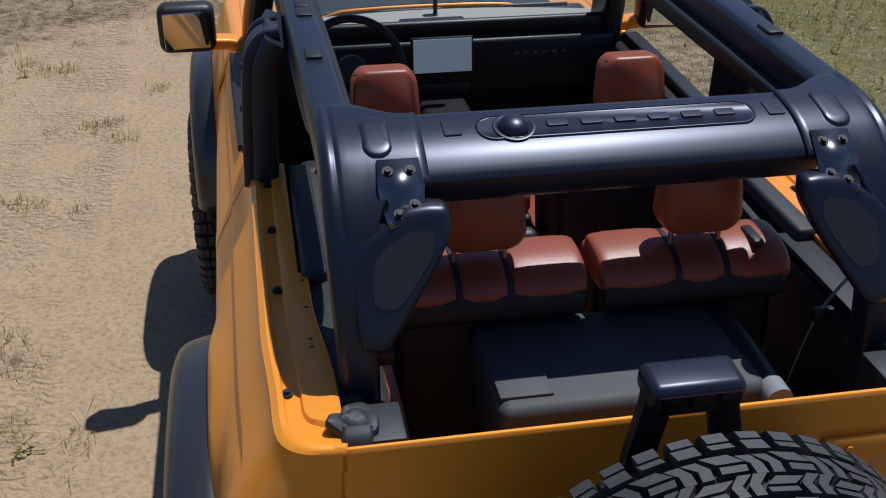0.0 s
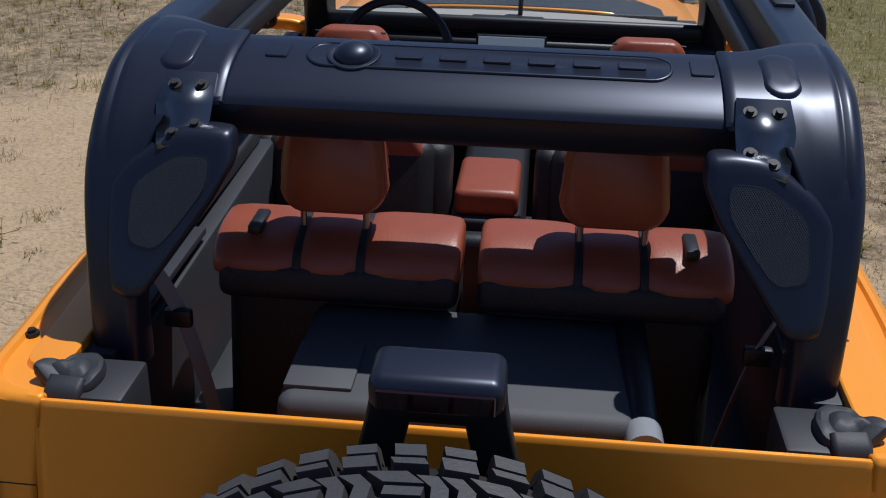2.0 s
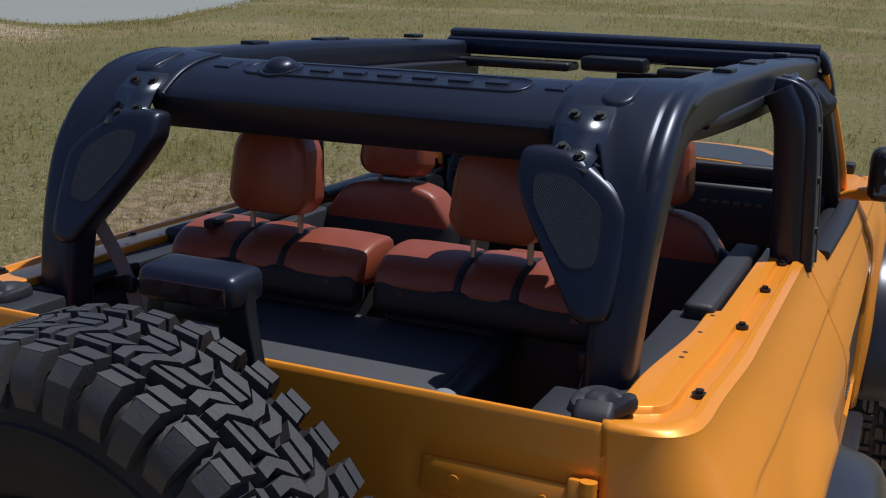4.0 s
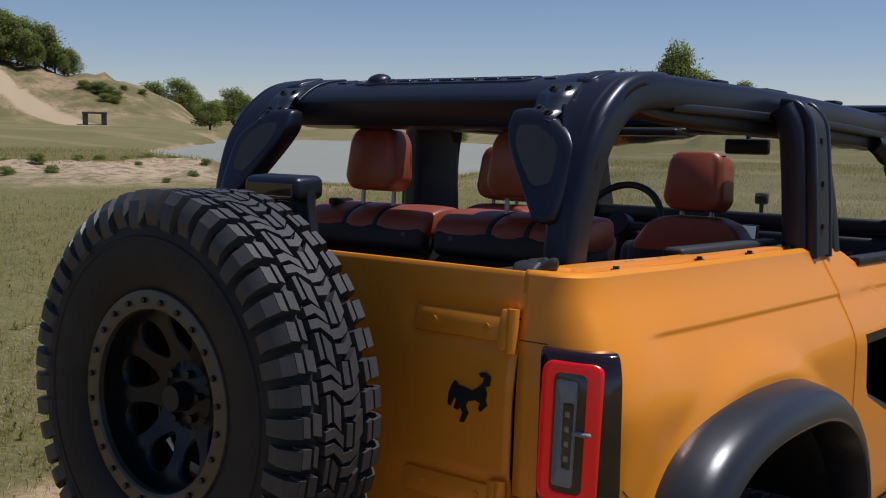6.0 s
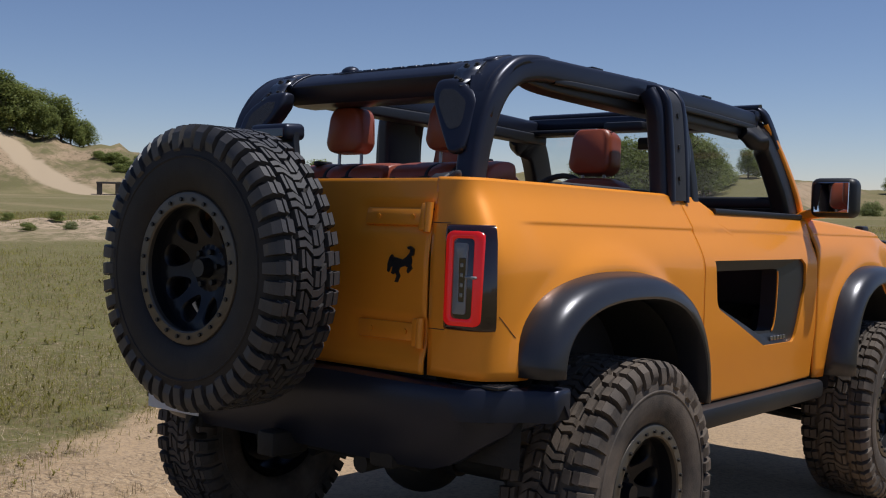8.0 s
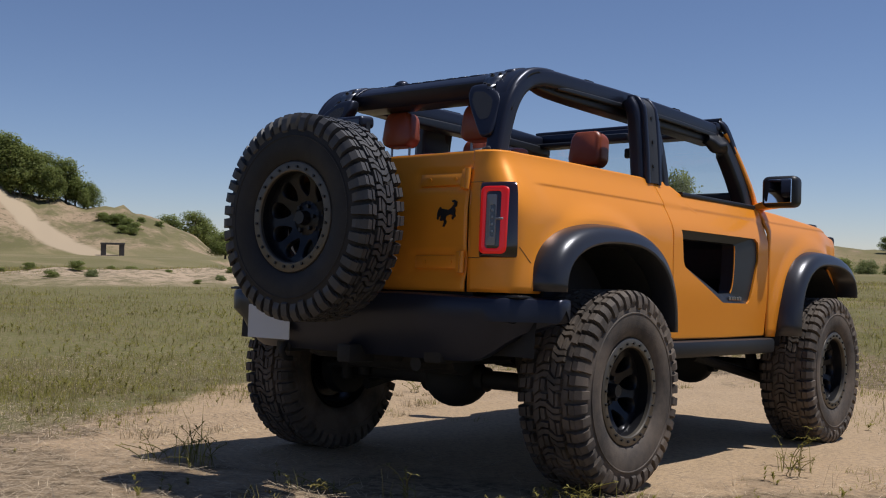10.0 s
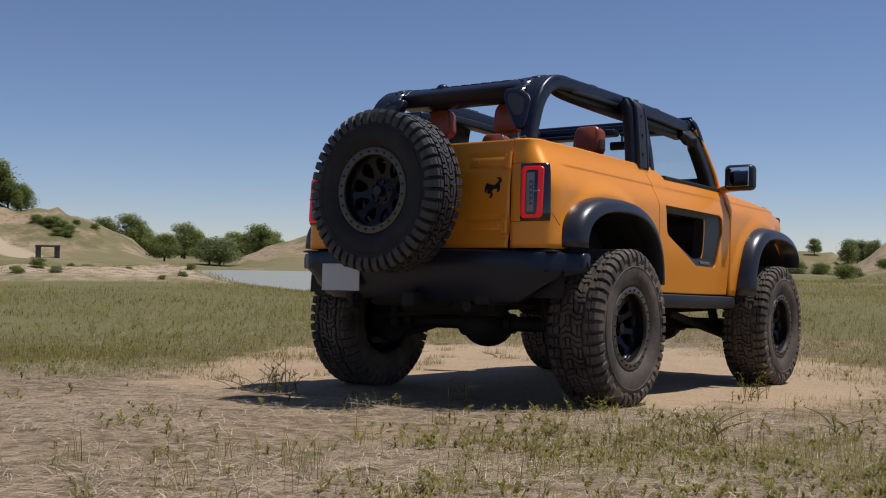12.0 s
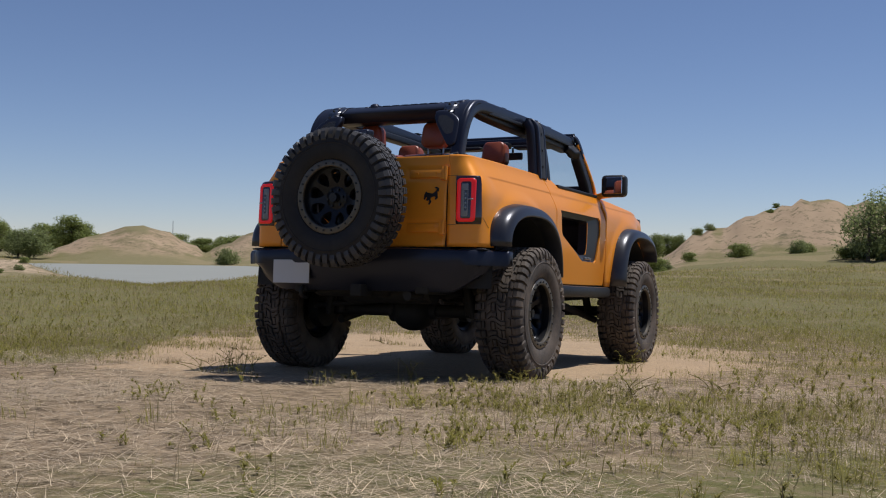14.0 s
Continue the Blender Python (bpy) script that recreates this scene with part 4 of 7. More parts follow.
# ---- wheels ----
def tyre_mesh():
    bm = bmesh.new()
    prof = [(-0.116, 0.230), (-0.133, 0.236), (-0.150, 0.255), (-0.160, 0.295), (-0.163, 0.330), (-0.156, 0.375), (-0.144, 0.403), (-0.125, 0.418), (-0.08, 0.428), (0, 0.430), (0.08, 0.428), (0.125, 0.418), (0.144, 0.403), (0.156, 0.375), (0.163, 0.330), (0.160, 0.295), (0.150, 0.255), (0.133, 0.236), (0.116, 0.230)]

    def lug(x0, x1, a0, a1, r0, r1, skew=0.0, side=0.0):
        """A tread block between two offsets and two angles; skew slants it, side pulls its outer end down the flank."""
        lo, hi = [], []
        for dst, rr, sh in ((lo, r0, 0.0), (hi, r1, 0.0028)):
            for x, a, sx, sa in ((x0, a0, 1, 1), (x1, a0, -1, 1), (x1, a1, -1, -1), (x0, a1, 1, -1)):
                an = a + skew * (x - x0) / (x1 - x0) + sa * sh / 0.44
                dst.append(bm.verts.new((x + sx * sh, rr * math.cos(an), rr * math.sin(an))))
        bm.faces.new(hi)
        for i in range(4):
            bm.faces.new((lo[i], lo[(i + 1) % 4], hi[(i + 1) % 4], hi[i]))

    def chunk(cols, f0, f1, top):
        """A tread block over columns of offset and angle, between two angles past them."""
        ring_ = [(x, q + f0) for x, q in cols] + [(x, q + f1) for x, q in cols[::-1]]
        mx, mq = sum(p[0] for p in ring_) / len(ring_), sum(p[1] for p in ring_) / len(ring_)
        lo = [bm.verts.new((x, 0.424 * math.cos(q), 0.424 * math.sin(q))) for x, q in ring_]
        hi = []
        for x, q in ring_:
            x, q = x + 0.0026 * (1 if x < mx else -1), q + 0.0060 * (1 if q < mq else -1)
            hi.append(bm.verts.new((x, top * math.cos(q), top * math.sin(q))))
        bm.faces.new(hi)
        for k in range(len(ring_)):
            n_ = (k + 1) % len(ring_)
            bm.faces.new((lo[k], lo[n_], hi[n_], hi[k]))

    P = 46
    d = 2 * math.pi / P
    for i in range(P):
        a = i * d
        long_ = i % 2
        for s in (1, -1):
            b = a + (0 if s > 0 else d / 2)
            # shoulder lug: crown piece, bevelled edge and flank piece
            x_in = s * (0.074 if long_ else 0.082)
            x_cut = s * (0.108 if long_ else 0.102)
            lug(min(x_in, x_cut), max(x_in, x_cut), b + 0.05 * d, b + 0.82 * d, 0.420, 0.4478, 0.10 * d * s)
            x_cut += 0.0022 * s
            lug(min(x_cut, s * 0.138), max(x_cut, s * 0.138), b + 0.08 * d, b + 0.80 * d, 0.420, 0.4468, 0.06 * d * s)
            lo, hi = [], []
            for x, r in ((0.137, 0.4465), (0.160, 0.424), (0.167, 0.392), (0.166, 0.372)) if long_ else ((0.137, 0.4465), (0.158, 0.425), (0.165, 0.402), (0.164, 0.396)):
                lo.append(bm.verts.new((s * x, r * math.cos(b + 0.14 * d), r * math.sin(b + 0.14 * d))))
                hi.append(bm.verts.new((s * x, r * math.cos(b + 0.76 * d), r * math.sin(b + 0.76 * d))))
            under = ((0.137, 0.44), (0.155, 0.42), (0.165, 0.385), (0.164, 0.370))
            deep_l = [bm.verts.new((s * (x - 0.012), (r - 0.010) * math.cos(b + 0.08 * d), (r - 0.010) * math.sin(b + 0.08 * d))) for x, r in under]
            deep_h = [bm.verts.new((s * (x - 0.012), (r - 0.010) * math.cos(b + 0.78 * d), (r - 0.010) * math.sin(b + 0.78 * d))) for x, r in under]
            for k in range(3):
                bm.faces.new((lo[k], hi[k], hi[k + 1], lo[k + 1]))
                bm.faces.new((lo[k], lo[k + 1], deep_l[k + 1], deep_l[k]))
                bm.faces.new((hi[k], deep_h[k], deep_h[k + 1], hi[k + 1]))
            bm.faces.new((lo[3], hi[3], deep_h[3], deep_l[3]))
            # one interlocking centre block a pitch on either side, its ends bent, cut by a thin sipe across or along
            c = a + (0.06 if s > 0 else 0.50) * d
            xi, xo = 0.0030 + (0.006 if long_ else -0.004) * s, 0.0670 - (0.007 if long_ else 0.0)
            xm = 0.5 * (xi + xo) + (0.005 if long_ else -0.003)
            bend, slant, cut = 0.20 * d, 0.34 * d, (0.90 if long_ else 0.84) * d
            cols = [(s * xi, c), (s * xm, c + bend * s + 0.5 * slant), (s * xo, c + slant)]
            if (i + (s > 0)) % 2:
                chunk(cols, 0.0, 0.47 * cut, 0.4482)
                chunk([(x, q + 0.05 * d * (k == 1)) for k, (x, q) in enumerate(cols)], 0.53 * cut, cut, 0.4478)
            else:
                (x0, q0), (x1, q1), (x2, q2) = cols
                chunk([(x0, q0), (x1 - 0.0016 * s, q1)], 0.0, cut, 0.4480)
                chunk([(x1 + 0.0016 * s, q1), (x2, q2)], 0.0, cut + 0.04 * d, 0.4482)
    bmesh.ops.recalc_face_normals(bm, faces=bm.faces)
    tread = bpy.data.meshes.new("tread")
    bm.to_mesh(tread)
    bm.free()
    tread.shade_smooth()
    tread.set_sharp_from_angle(angle=radians(28))
    bm = bmesh.new()
    lathe(bm, prof, 72)
    # raised band on the flank
    for s in (1, -1):
        loops = []
        for o, r in ((s * 0.1605, 0.352), (s * 0.1640, 0.349), (s * 0.1640, 0.345), (s * 0.1605, 0.342)):
            loops.append([(o, r * math.cos(t), r * math.sin(t)) for t in [2 * math.pi * i / 72 for i in range(72)]])
        rings(bm, loops, True, False)
    me = bpy.data.meshes.new("tyre")
    bm.to_mesh(me)
    bm.free()
    me.shade_smooth()
    me.set_sharp_from_angle(angle=radians(40))
    return me, tread


def wheel_barrel():
    bm = bmesh.new()
    lathe(bm, [(0.134, 0.228), (0.128, 0.202), (0.10, 0.198), (-0.11, 0.198), (-0.13, 0.226)], 48)
    lathe(bm, [(-0.05, 0.0), (-0.05, 0.17), (-0.03, 0.17), (-0.03, 0.0)], 32)
    return bm


def disc_x(r):
    return 0.026 + 0.052 * smooth01(r, 0.06, 0.20)


def spoke_disc():
    """A dished disc pierced by nine oval windows."""
    bm = bmesh.new()
    N = 72
    hub = [[(x, r * math.cos(2 * math.pi * i / N), r * math.sin(2 * math.pi * i / N)) for i in range(N)] for x, r in ((0.040, 0.0), (0.040, 0.050), (0.034, 0.062), (disc_x(0.075), 0.075))]
    rings(bm, hub, True, False)
    n = 9
    for j in range(n):
        a0 = 2 * math.pi * j / n
        h = math.pi / n
        cr, er, ea = 0.140, 0.040, 0.21
        edge, hole, deep, lip = [], [], [], []
        K = 32
        for i in range(K):
            t = 2 * math.pi * i / K
            u, v = math.cos(t), math.sin(t)
            k = 1 / max(abs(u), abs(v))
            r1 = 0.1400 + 0.0650 * u * k
            a1 = a0 + h * v * k
            edge.append((disc_x(r1), r1 * math.cos(a1), r1 * math.sin(a1)))
            for dst, f, dx in ((lip, 1.14, 0.0), (hole, 1.0, -0.006), (deep, 0.96, -0.032)):
                r2, a2 = cr + er * f * u, a0 + ea * f * v * (1 + 0.18 * u)
                dst.append((disc_x(r2) + dx, r2 * math.cos(a2), r2 * math.sin(a2)))
        rings(bm, [edge, lip, hole, deep], True, False)
    return bm


TYRE_ME, TREAD_ME = tyre_mesh()


def bolt_mesh():
    bm = bmesh.new()
    rod(bm, (0, 0, 0), (0.009, 0, 0), 0.0065, 6)
    me = bpy.data.meshes.new("ring_bolt")
    bm.to_mesh(me)
    bm.free()
    me.materials.append(BLACK)
    return me


BOLT_ME = bolt_mesh()


def wheel(m, rubber, tread):
    w = part("wheel", wheel_barrel(), RIM, car, "black beadlock wheel with a mud-terrain tyre")
    for name, src, label, mat in (("tyre", TYRE_ME, "black off-road tyre, dusty", rubber), ("tread", TREAD_ME, "chunky mud-terrain tread blocks", tread)):
        me = src.copy()
        me.materials.clear()
        me.materials.append(mat)
        t = new(name, me)
        t.parent = w
        tagged(t, label, kind="stuff" if name == "tread" else "")
    d = part("rim", spoke_disc(), RIM, w, "black eight-spoke rim")
    b = bmesh.new()
    lathe(b, [(0.126, 0.194), (0.141, 0.196), (0.146, 0.201), (0.146, 0.228), (0.143, 0.236), (0.135, 0.240), (0.118, 0.241)], 64)
    part("beadlock_ring", b, RING, w, "brownish bolted beadlock ring")
    for i in range(24):
        a = 2 * math.pi * i / 24
        t = new("ring_bolt", BOLT_ME)
        t.parent, t.location = w, (0.145, 0.2150 * math.cos(a), 0.2150 * math.sin(a))
    b = bmesh.new()
    rod(b, (0.02, 0, 0), (0.085, 0, 0), 0.035, 20, 0.028)
    part("hub_cap", b, BLACK, w, "black hub cap")
    for i in range(6):
        a = 2 * math.pi * i / 6
        b = bmesh.new()
        rod(b, (0.03, 0.055 * math.cos(a), 0.055 * math.sin(a)), (0.055, 0.055 * math.cos(a), 0.055 * math.sin(a)), 0.009, 6)
        part("wheel_nut", b, BLACK, w)
    w.matrix_basis = m
    return w


for s in (1, -1):
    for y, turn in ((0.0, 11), (2.55, 37)):
        wheel(Matrix.Translation((0.875 * s, y, TYRE_R - 0.004)) @ Matrix.Rotation(0 if s > 0 else math.pi, 4, "Z") @ Matrix.Rotation(radians(turn), 4, "X"), RUBBER, RUBBER)
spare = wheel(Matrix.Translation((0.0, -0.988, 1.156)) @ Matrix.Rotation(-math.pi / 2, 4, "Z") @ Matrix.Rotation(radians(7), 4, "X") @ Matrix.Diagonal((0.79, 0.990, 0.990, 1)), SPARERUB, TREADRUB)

for s in (1, -1):
    quarter_panel(s)
    door(s)
    front_fender(s)
    flare(s, 0.0, 0.872, 0.70)
    flare(s, 2.55, 0.66, 0.90)
    tail_light(s)
hood()
tailgate()
rear_bumper()


# ---- roll cage ----
CAP = bezier([(0.02, 1.903, 0), (-0.06, 1.903, 0), (-0.11, 1.901, 0), (-0.15, 1.8965, 0), (-0.20, 1.888, 0), (-0.25, 1.871, 0), (-0.293, 1.845, 0), (-0.34, 1.808, 0), (-0.377, 1.770, 0), (-0.405, 1.728, 0), (-0.424, 1.68, 0)], 8)


def cap_z(y):
    """Height of the upper face of the cage over its cross bar and corners."""
    return float(np.interp(-y, [-p.x for p in CAP], [p.y for p in CAP]))


def on_cap(x, y, h=0.0):
    g = (cap_z(y + 0.004) - cap_z(y - 0.004)) / 0.008
    n = Vector((0, -g, 1)).normalized()
    return Vector((x, y, cap_z(y))) + n * h


def pad(bm, cx, cy, outline, levels):
    """A raised piece that follows the upper face: levels give scale and height."""
    rings(bm, [[on_cap(cx + u * k, cy + v * k, h) for u, v in outline] for k, h in levels])


def cage():
    # cross bar: a ridge at the front, a bowed face sloping to the rear, a dark undercut
    ys = (-0.128, -0.150, -0.175, -0.20, -0.225, -0.25, -0.27, -0.285, -0.296)
    sect = [(-0.096, 1.868), (-0.100, 1.884), (-0.110, 1.892)] + [(y, cap_z(y) - 0.003) for y in ys]
    sect += [(-0.302, 1.834), (-0.3065, 1.826), (-0.3055, 1.820), (-0.282, 1.776), (-0.268, 1.762), (-0.24, 1.757), (-0.15, 1.756), (-0.115, 1.764), (-0.098, 1.79)]
    loops = [[(x, y, z) for y, z in sect] for x in [-0.44 + 0.88 * i / 16 for i in range(17)]]
    bm = bmesh.new()
    rings(bm, loops)
    bar = part("cross_bar", bm, SATIN, car, "satin graphite cover of the roll cage cross bar", 22)
    # long plate with a raised outline
    b2 = bmesh.new()
    oval = rounded(0.305, 0.041, 0.036, 6)
    rings(b2, [[on_cap(0.020 + u * (1 - (1 - k) * 0.14), -0.193 + v * k, h) for u, v in oval] for k, h in ((1.0, -0.004), (1.0, -0.0010), (0.97, 0.0005), (0.92, 0.0005), (0.89, -0.0015))], True, True)
    part("plate", b2, SATIN, bar, "long flush plate with a raised outline", 50)
    for i in range(6):
        b2 = bmesh.new()
        pad(b2, -0.112 + i * 0.074, -0.193, rounded(0.023, 0.011, 0.004, 2), ((1.0, -0.003), (1.0, -0.0004), (0.94, 0.0012), (0.80, 0.0013)))
        part("badge_bar", b2, SATIN, bar, "embossed bar on the plate")
    b2 = bmesh.new()
    ring_ = [(math.cos(2 * math.pi * i / 32), math.sin(2 * math.pi * i / 32)) for i in range(32)]
    pad(b2, -0.205, -0.196, ring_, [(0.046, -0.003), (0.045, 0.0012), (0.041, 0.0022), (0.0345, -0.0012)] + [(0.0335 * math.cos(a), 0.0005 + 0.019 * math.sin(a)) for a in [radians(9 * i) for i in range(1, 10)]] + [(0.0005, 0.0196)])
    part("dome", b2, SATIN, bar, "graphite dome on the cross bar", 60)
    for x in (-0.335, 0.372):
        b2 = bmesh.new()
        pad(b2, x, -0.187, rounded(0.019, 0.026, 0.004, 2), ((1.0, -0.004), (1.0, -0.0012), (0.94, 0.0004), (0.84, 0.0004)))
        part("cover_cap", b2, SATIN, bar, "small rectangular cap")
    for s in (1, -1):
        # hoop: the leg runs up, bends forward and goes on as the side rail
        bm = bmesh.new()
        sweep(bm, [(0.565 * s, -0.425, 1.40), (0.566 * s, -0.418, 1.50), (0.568 * s, -0.392, 1.62), (0.569 * s, -0.355, 1.715), (0.570 * s, -0.297, 1.785), (0.570 * s, -0.215, 1.833), (0.572 * s, -0.10, 1.856), (0.576 * s, 0.06, 1.860)],
              [(0.040, 0.042), (0.041, 0.042), (0.044, 0.043), (0.047, 0.043), (0.046, 0.042), (0.045, 0.042), (0.045, 0.042), (0.045, 0.042)], 0.020, side=(1, 0, 0), steps=7)
        leg = part("cage_leg", bm, SATIN, car, "satin graphite roll cage leg")
        # moulded corner cover over the joint of bar and leg
        xs = [0.400, 0.403, 0.42, 0.44, 0.46, 0.48, 0.50, 0.52, 0.54, 0.556, 0.570, 0.576, 0.580, 0.584, 0.590, 0.598, 0.606, 0.612, 0.616]
        drop = [0.004, 0.0, 0, 0, 0, 0, 0, 0, 0, 0, 0.0, 0.0005, 0.003, 0.003, 0.0, 0.001, 0.005, 0.012, 0.030]
        loops = []
        L = len(CAP) - 1
        for x, d in zip(xs, drop):
            y0 = -0.122 + 0.075 * smooth01(x, 0.43, 0.57)
            y1 = -0.312 - 0.112 * smooth01(x, 0.465, 0.555)
            a = np.interp(-y0, [-p.x for p in CAP], range(L + 1))
            b = np.interp(-y1, [-p.x for p in CAP], range(L + 1))
            loop = []
            for i in range(29):
                q = a + (b - a) * i / 28
                k = min(int(q), L - 1)
                p, p2 = CAP[k], CAP[k + 1]
                c = p.lerp(p2, q - k)
                t = (p2 - p).normalized()
                n = Vector((-t.y, t.x, 0)) * (-1 if -t.y * 0 + t.x > 0 else 1)
                n = n if n.y > 0 else -n
                c = c + n * (0.003 - d - 0.016 * smooth01(i, 17, 28) * smooth01(x, 0.50, 0.56))
                loop.append((x * s, c.x, c.y))
            loops.append(loop)
        bm = bmesh.new()
        rings(bm, loops, False, False)
        cover = thick(part("corner_cover", bm, SATIN, car, "moulded graphite corner cover of the roll cage", 60), 0.026)
        # side rail to the windscreen frame
        bm = bmesh.new()
        sweep(bm, [(0.575 * s, 0.02, 1.860), (0.578 * s, 0.20, 1.861), (0.585 * s, 0.6, 1.862), (0.594 * s, 1.1, 1.856), (0.602 * s, 1.64, 1.842)],
              [(0.044, 0.041), (0.045, 0.042), (0.045, 0.044), (0.043, 0.042), (0.043, 0.040)], 0.020, side=(1, 0, 0), steps=6)
        rail = part("side_rail", bm, SATIN, car, "graphite roof side rail")
        b2 = bmesh.new()
        sweep(b2, [(0.606 * s, -0.02, 1.822), (0.614 * s, 0.10, 1.824), (0.624 * s, 0.6, 1.826), (0.634 * s, 1.1, 1.822), (0.642 * s, 1.60, 1.808)], [(0.008, 0.009), (0.011, 0.012), (0.012, 0.013), (0.012, 0.013), (0.012, 0.013)], 0.007, side=(1, 0, 0), steps=4)
        part("roof_seal", b2, BLACK, rail, "black rubber roof seal")
        b2 = bmesh.new()
        sweep(b2, [(0.552 * s, -0.14, 1.812), (0.552 * s, 0.02, 1.806), (0.560 * s, 0.5, 1.803), (0.570 * s, 1.1, 1.798), (0.578 * s, 1.64, 1.786)], [(0.030, 0.008), (0.044, 0.018), (0.050, 0.026), (0.050, 0.026), (0.050, 0.026)], 0.010, side=(1, 0, 0), steps=4)
        part("rail_lining", b2, BLACK, rail, "black lining under the roof rail")
        for y in (0.28, 0.62, 0.70, 1.2):
            b3 = bmesh.new()
            block(b3, (0.582 * s, y, 1.906), (0.040, 0.075, 0.012), 0.004)
            part("roof_latch", b3, BLACK, rail, "black roof catch")
        # raised oval pad and bracket
        b2 = bmesh.new()
        pad(b2, 0.495 * s, -0.200, rounded(0.029, 0.062, 0.027, 6), ((1.05, 0.001), (1.0, 0.004), (0.95, 0.0075), (0.88, 0.0085), (0.6, 0.0088)))
        part("cover_pad", b2, SATIN, cover, "raised oblong pad", 60)
        b2 = bmesh.new()
        loops = []
        for y, z, x0, x1 in ((-0.272, 1.8655, 0.418, 0.502), (-0.318, 1.836, 0.414, 0.506), (-0.326, 1.828, 0.414, 0.506), (-0.338, 1.806, 0.416, 0.502), (-0.346, 1.802, 0.416, 0.500), (-0.360, 1.796, 0.418, 0.496), (-0.372, 1.788, 0.428, 0.490)):
            loops.append([(x0 * s, y, z), (x1 * s, y - 0.25 * max(0, -0.318 - y), z - 0.35 * max(0, -0.318 - y))])
        rings(b2, loops, False, False)
        br = part("bracket", b2, BRACKET, cover, "bare grey steel bracket", 30)
        thick(br, 0.006, 0)
        for x, y, z in ((0.438, -0.297, 1.8525), (0.483, -0.297, 1.8525), (0.437, -0.350, 1.803), (0.470, -0.366, 1.792)):
            b3 = bmesh.new()
            n_ = Vector((0, -0.5, 0.85)).normalized()
            p = Vector((x * s, y, z))
            rod(b3, p - n_ * 0.005, p + n_ * 0.002, 0.0112, 16)
            rod(b3, p + n_ * 0.001, p + n_ * 0.008, 0.0062, 12)
            part("bolt", b3, DARKL, br, "black bolt with washer")
        speaker(s)
        b_pillar(s)


def speaker(s):
    out = corners([(0.372, 1.800), (0.412, 1.804), (0.462, 1.800), (0.540, 1.752), (0.572, 1.712), (0.570, 1.60), (0.562, 1.552), (0.535, 1.540), (0.508, 1.545), (0.478, 1.585), (0.396, 1.700), (0.368, 1.755)])
    back = lambda z: -0.356 - (1.80 - z) * 0.40
    bm = bmesh.new()
    rows = []
    mx, mz = 0.478, 1.68
    for f, d in ((0.86, 0.055), (0.97, 0.035), (1.0, 0.018), (1.0, 0.0), (0.985, -0.008), (0.955, -0.0135), (0.90, -0.017), (0.80, -0.0185)):
        rows.append([((mx + (x - mx) * f) * s, back(mz + (z - mz) * f) + d, mz + (z - mz) * f) for x, z in out])
    rings(bm, rows)
    ob = part("speaker_pod", bm, SATIN, car, "dark speaker pod hung from the roll cage", 50)
    g = corners([(0.405, 1.764), (0.462, 1.762), (0.528, 1.718), (0.534, 1.632), (0.484, 1.622), (0.410, 1.715)])
    gx, gz = 0.475, 1.70
    b2 = bmesh.new()
    rings(b2, [[((gx + (x - gx) * f) * s, back(gz + (z - gz) * f) - 0.0182 - d, gz + (z - gz) * f) for x, z in g] for f, d in ((1.05, 0.0), (1.03, 0.0010), (1.0, 0.0008), (0.985, -0.001))], True, False)
    part("speaker_rim", b2, SATIN, ob, "raised rim of the speaker grille", 60)
    b2 = bmesh.new()
    b2.faces.new([b2.verts.new((x * s, back(z) - 0.0188, z)) for x, z in g])
    part("speaker_cloth", b2, TRIM, ob, "dark cloth behind the grille")
    # fine woven grille: two families of slanted wires cut to the outline
    b2 = bmesh.new()
    for lean in (0.7, -0.7):
        c = -0.22
        while c < 0.22:
            hits = []
            for (x0, z0), (x1, z1) in zip(g, g[1:] + g[:1]):
                v0, v1 = (x0 - gx) - lean * (z0 - gz) - c, (x1 - gx) - lean * (z1 - gz) - c
                if v0 * v1 < 0:
                    k = v0 / (v0 - v1)
                    hits.append((x0 + (x1 - x0) * k, z0 + (z1 - z0) * k))
            if len(hits) == 2:
                (x0, z0), (x1, z1) = hits
                rod(b2, (x0 * s, back(z0) - 0.0192, z0), (x1 * s, back(z1) - 0.0192, z1), 0.0007, 4)
            c += 0.0038
    part("speaker_grille", b2, MESH, ob, "fine woven speaker grille")


